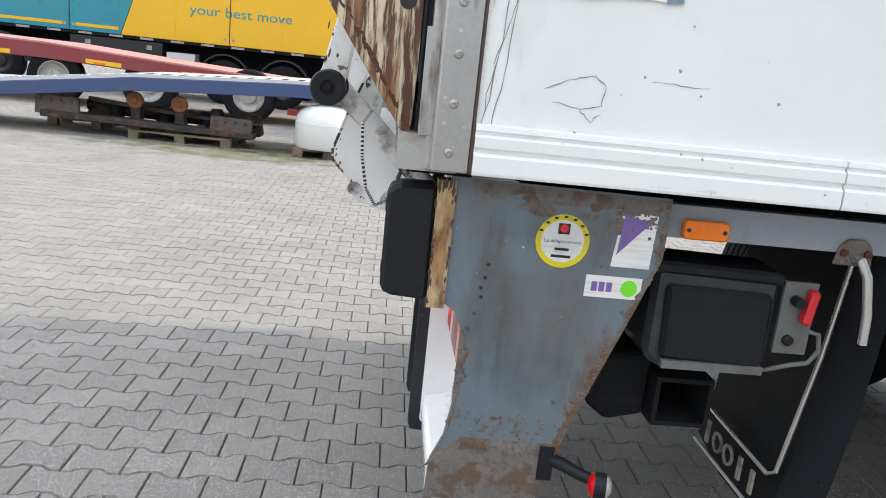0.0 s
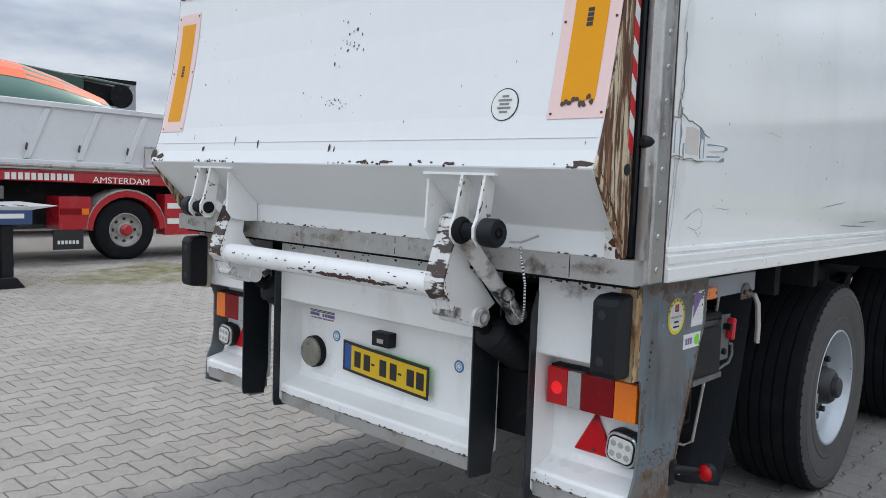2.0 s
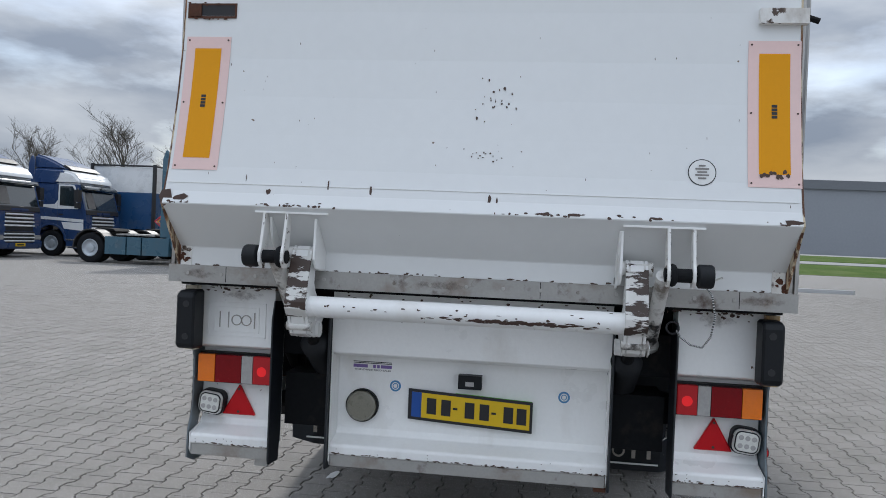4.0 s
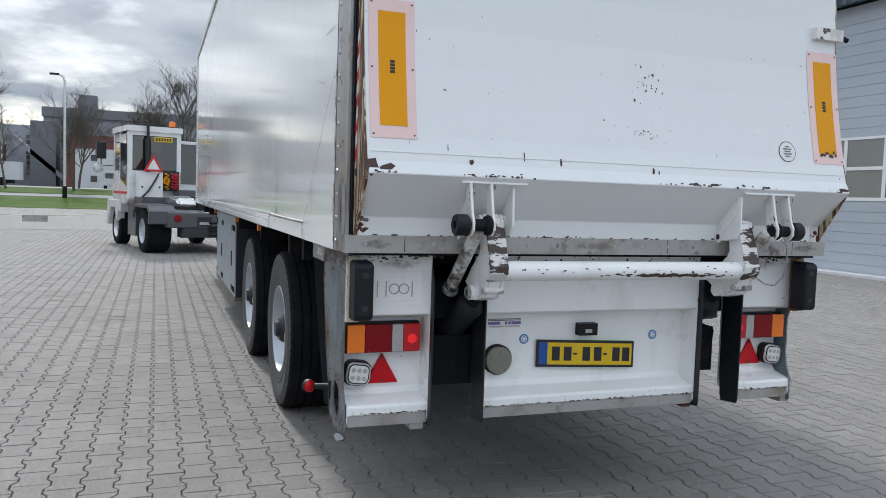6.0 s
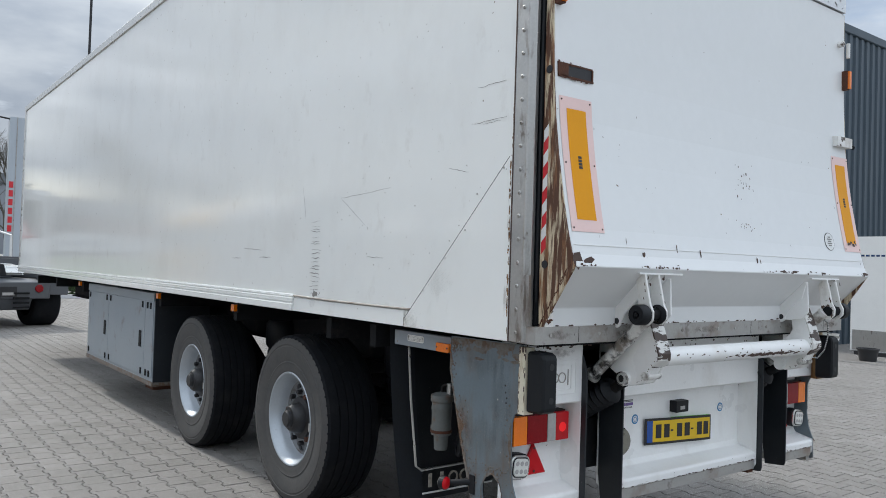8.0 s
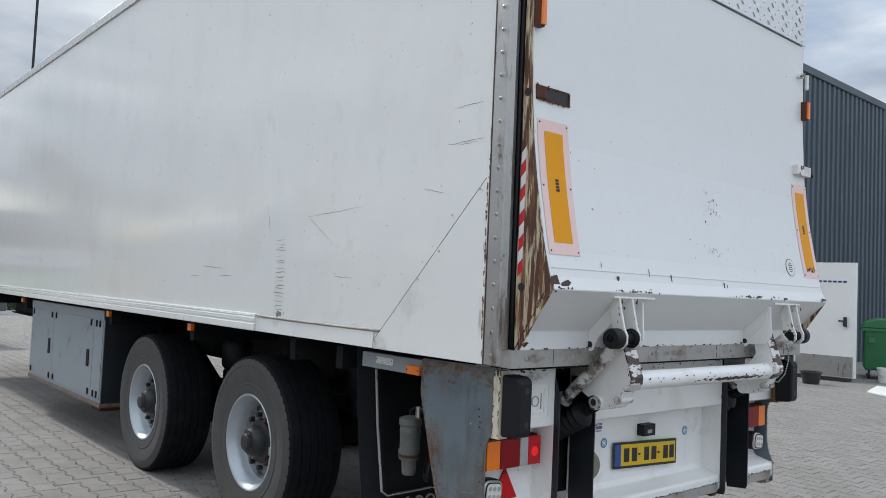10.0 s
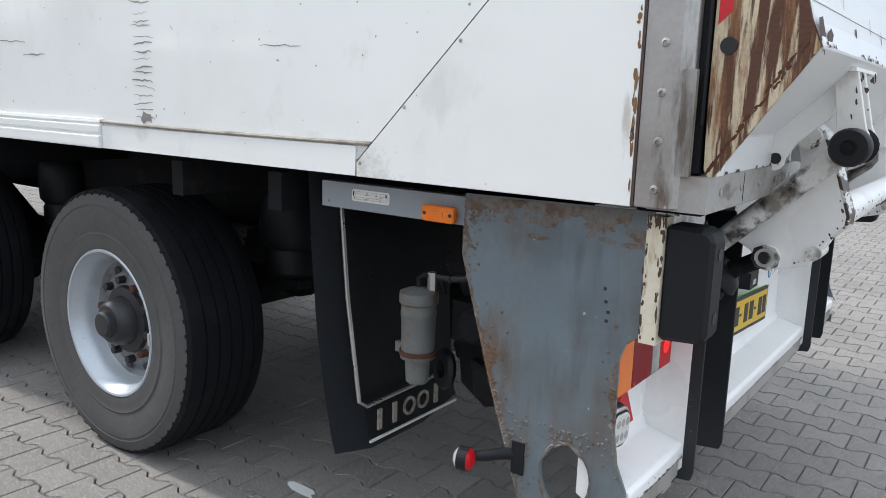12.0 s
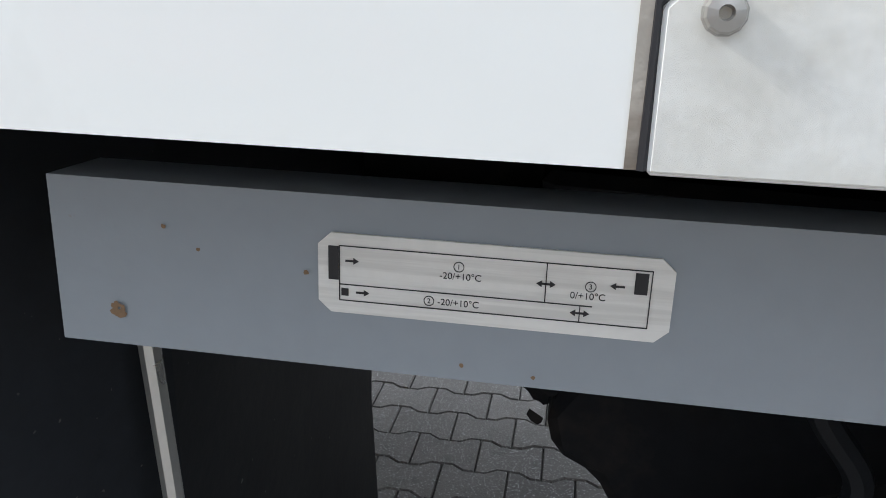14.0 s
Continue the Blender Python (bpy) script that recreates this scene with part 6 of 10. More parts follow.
def build_wheel(s, x):
    c = (x, s * WY, WZ)
    ax = (0, -s, 0)
    tread = [(0.505, 0.012), (0.520, 0.024)]
    for g in (0.085, 0.145, 0.20, 0.255, 0.31):
        tread += [(WR, g - 0.006), (WR - 0.011, g - 0.004), (WR - 0.011, g + 0.004), (WR, g + 0.006)]
    tread += [(0.520, 0.36), (0.505, 0.376), (0.30, 0.385)]
    w = part("wheel", lathe([(r * TS if r < WR - 0.02 else r, o) for r, o in tread], c, ax, 72), M["tyre"], trailer, "wide single wheel with a dusty tyre and a silver rim", True)
    sw_ = part("sidewall", lathe([(r * (RS if r < 0.31 else TS), o) for r, o in SIDEWALL], c, ax, 72), M["wall"], w, "", True)
    bm = bmesh.new()
    for k in range(60):
        a = 2 * math.pi * k / 60
        m0 = Vector((x + (0.516 * TS) * math.cos(a), s * (WY - 0.023), WZ + (0.516 * TS) * math.sin(a)))
        r, t = Vector((math.cos(a), 0, math.sin(a))), Vector((-math.sin(a), 0, math.cos(a)))
        vs = [bm.verts.new(m0 + r * p + t * q + Vector((0, s * h, 0))) for p, q, h in ((0.004, -0.010, 0), (0.004, 0.010, 0), (-0.010, 0.006, 0.014), (-0.010, -0.006, 0.014))]
        bm.faces.new(vs)
        low = [bm.verts.new(v.co - r * 0.012) for v in vs]
        for i in range(4):
            bm.faces.new((vs[i], vs[(i + 1) % 4], low[(i + 1) % 4], low[i]))
    part("shoulder_lug", bm, M["tyre"], w)["kind"] = "stuff"
    part("rim", lathe([(r * RS, o) for r, o in RIM], c, ax, 60), M["rim"], w, "silver-painted dished rim", True)
    wd = part("wheel_disc", lathe([(0.240 * RS, 0.122), (0.226, 0.140), (0.205, 0.130), (0.19, 0.114), (0.15, 0.108), (0.12, 0.112)], c, ax, 60), M["wheeldisc"], w, "dirty pressed wheel disc", True)
    bm = bmesh.new()
    for k in range(10):
        a = 2 * math.pi * (k + 0.8) / 10
        disc((x + 0.208 * math.cos(a), s * (WY - 0.126), WZ + 0.208 * math.sin(a)), (0, s, 0), 0.022, 0.004, 14, bm)
    pieces("hand_hole", bm, M["ink"], wd)
    hb = part("hub", lathe([(0.145, 0.110), (0.138, 0.092), (0.104, 0.084), (0.092, 0.030), (0.076, 0.014), (0.058, 0.012), (0.055, -0.006), (0.046, -0.014), (0.0, -0.016)], c, ax, 24), M["hub"], w, "greasy dark hub", True)
    for k in range(10):
        a = 2 * math.pi * (k + 0.3) / 10
        q = (x + 0.168 * math.cos(a), s * (WY - 0.110), WZ + 0.168 * math.sin(a))
        part("wheel_nut", disc(q, (0, s, 0), 0.018, 0.034, 6, rim=0.004), M["rust"] if k % 3 == 0 else M["hub"], w)
    part("balance_weight", box(x - 0.302, x - 0.289, s * (WY - 0.015) - 0.008, s * (WY - 0.015) + 0.008, WZ - 0.03, WZ + 0.02, 0.003), M["alu"], w)


for x in WX:
    for s in (-1, 1):
        build_wheel(s, x)
    part("axle", tube([(x, -0.95, WZ), (x, 0.95, WZ)], 0.075, 16), M["under"], trailer, "grimy axle tube")
    for s in (-1, 1):
        part("brake_drum", lathe([(0, 0), (0.20, 0), (0.21, 0.02), (0.21, 0.2), (0, 0.2)], (x, s * 0.80, WZ), (0, -s, 0), 28), M["under"], trailer)
        part("trailing_arm", prism([(x + 0.55, 0.95), (x + 0.50, 0.80), (x - 0.05, 0.62), (x - 0.50, 0.66), (x - 0.50, 0.71), (x, 0.72), (x + 0.42, 0.95)], "y", s * 0.56 - 0.045, s * 0.56 + 0.045, 0.01), M["under"], trailer)
        bel = [(0.10, 0.0), (0.125, 0.02), (0.125, 0.10), (0.115, 0.12), (0.14, 0.15), (0.145, 0.24), (0.14, 0.33), (0.12, 0.36), (0, 0.36)]
        part("air_spring", lathe([(0, 0)] + bel, (x - 0.42, s * 0.56, 0.72), (0, 0, 1), 24), M["black"], trailer, "black air spring", True)
        part("brake_chamber", lathe([(0, 0), (0.07, 0.01), (0.085, 0.06), (0.085, 0.12), (0.06, 0.17), (0, 0.17)], (x - 0.20, s * 0.38, 0.62), (-1, 0, 0.3), 18), M["under"], trailer, "", True)

# tool locker
lk = part("tool_locker", box(5.22, 7.80, 0.72, 1.232, 0.40, 1.245, 0.008), M["toolgrey"], trailer, "grey side locker with two doors")
part("locker_end", box(5.205, 5.221, 0.70, 1.228, 0.40, 1.25, 0.004), M["flapm"], lk)
part("locker_foot", box(5.21, 7.81, 0.75, 1.238, 0.360, 0.402, 0.006), M["scab"], lk, "rusty bottom edge")
for a, c in ((5.24, 5.50), (5.50, 6.86), (6.86, 7.78)):
    dr = part("locker_door", box(a + 0.004, c - 0.004, 1.228, 1.237, 0.43, 1.16 if a > 5.3 else 1.16, 0.003), M["toolgrey"], lk)
    bm = bmesh.new()
    for x in (a + 0.08, c - 0.08):
        for z in (0.47, 1.12):
            box(x - 0.015, x + 0.015, 1.236, 1.245, z - 0.03, z + 0.03, 0.003, bm)
    pieces("hinge", bm, M["under"], dr)
    if c - a > 0.5:
        h = part("door_latch", box(a + 0.10, a + 0.17, 1.236, 1.243, 0.70, 0.86, 0.006), M["under"], dr)
part("locker_top", box(5.22, 7.80, 1.229, 1.241, 1.165, 1.243, 0.003), M["toolgrey"], lk)
part("locker_step", box(5.62, 5.86, 0.85, 1.10, 0.26, 0.36, 0.01), M["rust"], lk, "rusty bracket below the locker")
for x, z in ((3.30, 1.225), (5.12, 1.225), (8.3, 1.225)):
    lm = part("small_marker_lamp", box(x - 0.03, x + 0.03, 1.215, 1.245, z - 0.025, z + 0.025, 0.006), M["amber"], trailer, "small amber marker lamp under the box")
    part("lamp_bracket", box(x - 0.04, x + 0.04, 1.205, 1.218, z - 0.035, z + 0.035, 0.003), M["black"], lm)

# scuffs, scratches and tears in the side panels
sc = bmesh.new()
yN, yS = SIDE - 0.0025, -SIDE + 0.0025


def scratch(x0, z0, x1, z1, w, side, bm, wob=0.0013, n=8):
    """A thin uneven streak on a side panel."""
    y = yN if side > 0 else yS
    d = Vector((x1 - x0, 0, z1 - z0))
    nrm = Vector((-d.z, 0, d.x)).normalized()
    a, b = [], []
    for k in range(n + 1):
        u = k / n
        p = Vector((x0, y, z0)) + d * u + nrm * rnd.gauss(0, wob)
        h = w * (0.35 + 0.65 * math.sin(math.pi * min(max(u, 0.06), 0.94))) * rnd.uniform(0.6, 1.2)
        a.append(bm.verts.new(p + nrm * h / 2))
        b.append(bm.verts.new(p - nrm * h / 2))
    for k in range(n):
        bm.faces.new((a[k], a[k + 1], b[k + 1], b[k]))


yN = SIDE - 0.0025
for k in range(19):
    z = 1.40 + 0.024 * k + rnd.gauss(0, 0.004)
    scratch(1.86 + rnd.gauss(0, 0.012), z, 1.965 + rnd.gauss(0, 0.012), z + rnd.gauss(0, 0.006), rnd.uniform(0.002, 0.007), 1, sc, 0.002)
for x0, z0, x1, z1, w in ((0.21, 2.405, 0.40, 2.40, 0.003), (0.20, 2.245, 0.44, 2.238, 0.003), (0.24, 2.232, 0.36, 2.230, 0.002), (0.45, 2.02, 0.60, 2.05, 0.003), (1.35, 1.80, 1.60, 1.95, 0.003), (2.7, 1.66, 3.0, 1.67, 0.005), (2.55, 1.61, 2.72, 1.61, 0.005), (3.05, 1.60, 3.2, 1.60, 0.004), (1.1, 1.99, 1.62, 1.96, 0.0025), (1.15, 1.62, 1.32, 1.625, 0.003), (2.05, 1.85, 2.10, 2.05, 0.003), (0.34, 1.90, 0.22, 1.91, 0.004)):
    scratch(x0, z0, x1, z1, w, 1, sc)
blob(rnd, (1.905, yN, 1.395), (1, 0, 0), (0, 0, 1), 0.04, 0.02, sc, 10)
for pts in ([(0.175, 1.345), (0.195, 1.48), (0.205, 1.62), (0.195, 1.76), (0.21, 1.90)], [(0.16, 1.35), (0.172, 1.50), (0.20, 1.60), (0.225, 1.68), (0.245, 1.74)], [(0.165, 1.40), (0.185, 1.55), (0.19, 1.70), (0.20, 1.86)], [(0.30, 1.44), (0.36, 1.43), (0.40, 1.44), (0.405, 1.48), (0.38, 1.50), (0.33, 1.485), (0.28, 1.465)], [(0.355, 1.43), (0.385, 1.405), (0.40, 1.425)], [(0.20, 2.02), (0.215, 2.10), (0.25, 2.17), (0.27, 2.25)], [(0.36, 2.30), (0.42, 2.22), (0.45, 2.16)]):
    for (a, b), (c, d) in zip(pts, pts[1:]):
        scratch(a, b, c, d, 0.0022, -1, sc, 0.0016, 5)
for x0, z0, x1, z1, w in ((1.6, 1.50, 1.95, 1.53, 0.004), (0.9, 1.78, 1.05, 1.77, 0.002), (1.9, 1.42, 2.3, 1.41, 0.006), (0.5, 1.5, 0.62, 1.495, 0.002), (2.2, 1.43, 2.5, 1.435, 0.006)):
    scratch(x0, z0, x1, z1, w, -1, sc)
for k in range(40):
    blob(rnd, (rnd.uniform(0.2, 3), yN if k % 2 else yS, rnd.uniform(1.4, 2.3)), (1, 0, 0), (0, 0, 1), 0.003, 0.003, sc, 6)
part("scratch", sc, M["scratch"], body, "scratches and scuffs")["kind"] = "stuff"
bm = bmesh.new()
for k in range(60):
    z = rnd.uniform(1.29, 2.3)
    blob(rnd, (0.153 + abs(rnd.gauss(0, 0.004)), (SIDE + 0.0065) if z < 2.06 else yN, z), (1, 0, 0), (0, 0, 1), rnd.uniform(0.002, 0.006), rnd.uniform(0.004, 0.022), bm, 9)
part("rust_run", bm, M["edgerust"], body, "rust along the panel edge")["kind"] = "stuff"
# torn tape over the split on the offside
tape = part("torn_tape", prism([(0.150, 1.655), (0.25, 1.648), (0.36, 1.650), (0.47, 1.655), (0.53, 1.652), (0.54, 1.662), (0.44, 1.672), (0.42, 1.682), (0.55, 1.692), (0.56, 1.704), (0.46, 1.712), (0.40, 1.735), (0.36, 1.752), (0.25, 1.772), (0.150, 1.768)], "y", -SIDE - 0.0005, -SIDE + 0.003), M["body"], body, "torn tape patch over a split panel")
part("bare_patch", prism([(0.245, 1.668), (0.335, 1.664), (0.338, 1.742), (0.300, 1.750), (0.243, 1.748)], "y", -SIDE - 0.0011, -SIDE), M["strapfaded"], tape, "bare beige board under the tape")
bm = bmesh.new()
for x0, x1, z0, z1 in ((0.170, 0.176, 1.66, 1.76), (0.205, 0.210, 1.655, 1.77), (0.228, 0.238, 1.655, 1.70), (0.345, 0.350, 1.66, 1.75), (0.352, 0.372, 1.72, 1.742), (0.40, 0.53, 1.700, 1.704), (0.40, 0.50, 1.664, 1.668), (0.535, 0.558, 1.692, 1.704), (0.500, 0.535, 1.653, 1.662), (0.372, 0.378, 1.66, 1.73)):
    prism([(x0, z0 + rnd.gauss(0, 0.003)), (x1, z0 + rnd.gauss(0, 0.003)), (x1, z1 + rnd.gauss(0, 0.003)), (x0, z1 + rnd.gauss(0, 0.003))], "y", -SIDE - 0.0012, -SIDE, 0, bm)
pieces("tape_tear", bm, M["bluepatch"], tape)
for line in ([(0.150, 1.775), (0.19, 1.768), (0.215, 1.785), (0.25, 1.770), (0.31, 1.762), (0.355, 1.748), (0.37, 1.735), (0.42, 1.722)], [(0.150, 1.652), (0.20, 1.660), (0.24, 1.650), (0.29, 1.655), (0.34, 1.646), (0.38, 1.652)], [(0.212, 1.80), (0.206, 1.76), (0.214, 1.72), (0.204, 1.68), (0.210, 1.64)], [(0.342, 1.752), (0.350, 1.71), (0.344, 1.68), (0.352, 1.65)], [(0.205, 1.785), (0.20, 1.82), (0.214, 1.86), (0.206, 1.90), (0.216, 1.96), (0.21, 2.04)]):
    jag = []
    for p, q in zip(line, line[1:]):
        for k in range(5):
            jag.append((p[0] + (q[0] - p[0]) * k / 5 + rnd.gauss(0, 0.0016), -SIDE - 0.0008, p[1] + (q[1] - p[1]) * k / 5 + rnd.gauss(0, 0.0016)))
    part("crack", tube(jag, 0.0019, 5), M["scratch"], tape)
# grime and rust that has run over the panels
def stain(name, parent, m, x0, x1, z0, z1, y):
    part(name, sheet([(x0, y, z0), (x1, y, z0), (x1, y, z1), (x0, y, z1)]), m, parent)


stain("grime", patch, M["tipgrime"], 0.74, 0.929, 1.277, 1.42, SIDE + 0.0068)
stain("grime", patch, M["grime"], 0.48, 0.80, 1.36, 1.66, SIDE + 0.0078)
stain("rust_stain", patch, M["rustfilm"], 0.150, 0.19, 1.28, 1.62, SIDE + 0.0068)
stain("rust_stain", patch, M["rustfilm"], 0.150, 0.175, 1.60, 2.05, SIDE + 0.0068)
stain("grime", body, M["grime"], 0.93, 1.30, 1.355, 1.40, SIDE - 0.0002)
stain("grime", body, M["grime"], 1.84, 2.0, 1.28, 1.40, SIDE + 0.0058)
for z0, z1 in ((1.40, 1.80), (1.75, 2.3), (2.2, 2.9)):
    stain("grime", body, M["grime"], 0.148, 0.30, z0, z1, -SIDE - 0.0004)
stain("rust_stain", body, M["rustfilm"], 0.150, 0.166, 1.36, 2.2, -SIDE - 0.0012)
for x0 in (0.50, 0.60, 1.02, 1.62):
    stain("rust_stain", body, M["rustfilm"], x0, x0 + 0.09, 1.278, 1.30, -SIDE - 0.0192)


def clipped(poly, x0, x1, z0, z1):
    """The part of an outline inside a rectangle."""
    for axis, limit, keep in ((0, x0, 1), (0, x1, -1), (1, z0, 1), (1, z1, -1)):
        out = []
        for p, q in zip(poly, poly[1:] + poly[:1]):
            dp, dq = (p[axis] - limit) * keep, (q[axis] - limit) * keep
            if dp >= 0:
                out.append(p)
            if dp * dq < 0:
                w = dp / (dp - dq)
                out.append((p[0] + (q[0] - p[0]) * w, p[1] + (q[1] - p[1]) * w))
        poly = out
    return poly


for s in (1, -1):
    pl_ = 1.2466
    for m, x0, x1, z0, z1, d in (("brownfilm", 0.12, 0.62, 1.06, 1.262, 0), ("brownfilm", 0.13, 0.34, 0.72, 1.24, 0.0012), ("rustfilm", 0.40, 0.62, 0.50, 1.1, 0.0024), ("brownfilm", 0.12, 0.60, 0.69, 0.98, 0.0036)):
        q = clipped(FENDERS[s], x0, x1, z0, z1)
        part("rust_stain", sheet([(x, s * (pl_ + d), z) for x, z in q]), M[m], trailer)
low_rust = clipped(FENDERS[-1], 0.13, 0.50, 0.44, 0.632)
part("rust_face", prism(low_rust, "y", -1.2452, -1.2442), M["scab"], trailer, "rusted lower end of the side plate")
for y0, y1 in ((1.02, 1.29), (-1.29, -1.0), (0.55, 0.85), (-0.85, -0.6), (-0.1, 0.3)):
    part("rust_stain", sheet([(-0.0068, y0, ZB), (-0.0068, y1, ZB), (-0.0068, y1, 1.346), (-0.0068, y0, 1.346)]), M["rustback"], sill)
for b, y0, y1 in ((BN, 0.86, 1.16), (BS, -1.16, -0.87)):
    part("rust_stain", sheet([(0.1292, y0, 1.17), (0.1292, y1, 1.17), (0.1292, y1, 1.266), (0.1292, y0, 1.266)]), M["rustback"], b)

bm = bmesh.new()
for k in range(9):
    a = rnd.uniform(0, 6.28)
    blob(rnd, (1.139 + 0.0022 * math.cos(a), 1.1960, 1.180 + 0.0022 * math.sin(a)), (1, 0, 0), (0, 0, 1), rnd.uniform(0.001, 0.0026), rnd.uniform(0.001, 0.0026), bm, 8)
for x, z in ((1.052, 1.205), (1.10, 1.211), (0.985, 1.170), (0.955, 1.168), (1.115, 1.22)):
    blob(rnd, (x, 1.1960, z), (1, 0, 0), (0, 0, 1), 0.0012, 0.0012, bm, 7)
part("rust_spot", bm, mat("orange_rust_spot", (0.22, 0.14, 0.08), 0.8, 0, 0.4, 60, 300, 0), trailer)["kind"] = "stuff"


# ---- the yard's vehicles ----
def paint(name, colour, rough=0.28, dirty=True):
    return mat(name, colour, rough, 0, 0.06, 1.5, 20, 0.0004, dirt=tuple(c * 0.5 + 0.06 for c in colour) if dirty else None, dirt_lo=0.55, dirt_hi=0.85, dirt_scale=1.6, coat=0.4, rough_vary=0.08)


P = {
    "teal": paint("teal_paint", (0.012, 0.26, 0.33)), "yellow": paint("yellow_paint", (0.82, 0.47, 0.002), 0.35, False),
    "steelblue": paint("blue_cab_paint", (0.045, 0.115, 0.165)), "silver": paint("silver_cab_paint", (0.36, 0.38, 0.42)),
    "cabyellow": paint("yellow_cab_paint", (0.72, 0.40, 0.003), 0.3, False), "red": paint("red_paint", (0.42, 0.012, 0.02)), "maroon": paint("dull_red_paint", (0.24, 0.03, 0.035), 0.5),
    "cabwhite": paint("white_cab_paint", (0.76, 0.77, 0.77)), "navy": paint("navy_paint", (0.02, 0.05, 0.14)), "rampblue": paint("ramp_blue_paint", (0.035, 0.065, 0.17), 0.5),
    "drumgreen": paint("mixer_green", (0.06, 0.16, 0.13), 0.5), "drumorange": paint("mixer_orange", (0.75, 0.13, 0.04), 0.5), "cranegreen": paint("crane_green", (0.03, 0.075, 0.055), 0.5),
    "cream": paint("dirty_tipper_white", (0.62, 0.62, 0.63), 0.5), "ttgrey": paint("tractor_grey", (0.075, 0.08, 0.09), 0.5),
}
G = glass("vehicle_glass")
CHROME = mat("bright_chrome", (0.6, 0.6, 0.6), 0.25, 0.8, 0.05, 5, 40, 0)
PLASTIC = mat("black_plastic", (0.02, 0.02, 0.022), 0.5, 0, 0.2, 6, 60, 0.0005)
WOOD = mat("pallet_wood", (0.20, 0.15, 0.10), 0.85, 0, 0.3, 6, 60, 0.002, dirt=(0.09, 0.075, 0.05), dirt_lo=0.45, dirt_hi=0.7, dirt_scale=5)
TANK = mat("translucent_white_plastic", (0.72, 0.72, 0.70), 0.5, 0, 0.05, 2, 30, 0.001)


def truck_wheel(parent, x, y, s, r=0.51, w=0.30, rim=None, dual=False):
    """A road wheel whose outer face is at y and looks along s."""
    c, ax = (x, y, r - 0.008), (0, -s, 0)
    wh = part("wheel", lathe([(0.30, 0.006), (0.34, 0.0), (0.44, 0.0), (r - 0.03, 0.010), (r, 0.04), (r, w - 0.04), (r - 0.03, w), (0.30, w)], c, ax, 32), M["tyre"], parent, "", True)
    part("rim", lathe([(0.30, 0.01), (0.285, 0.004), (0.275, 0.03), (0.255, 0.06), (0.20, 0.09), (0.14, 0.085), (0.13, 0.04), (0.08, 0.03), (0, 0.03)], c, ax, 28), rim or M["rim"], wh, "", True)
    return wh


CURTAIN = mat("drawn_curtain", (0.16, 0.15, 0.14), 0.8, 0, 0.3, 9, 40, 0.002)


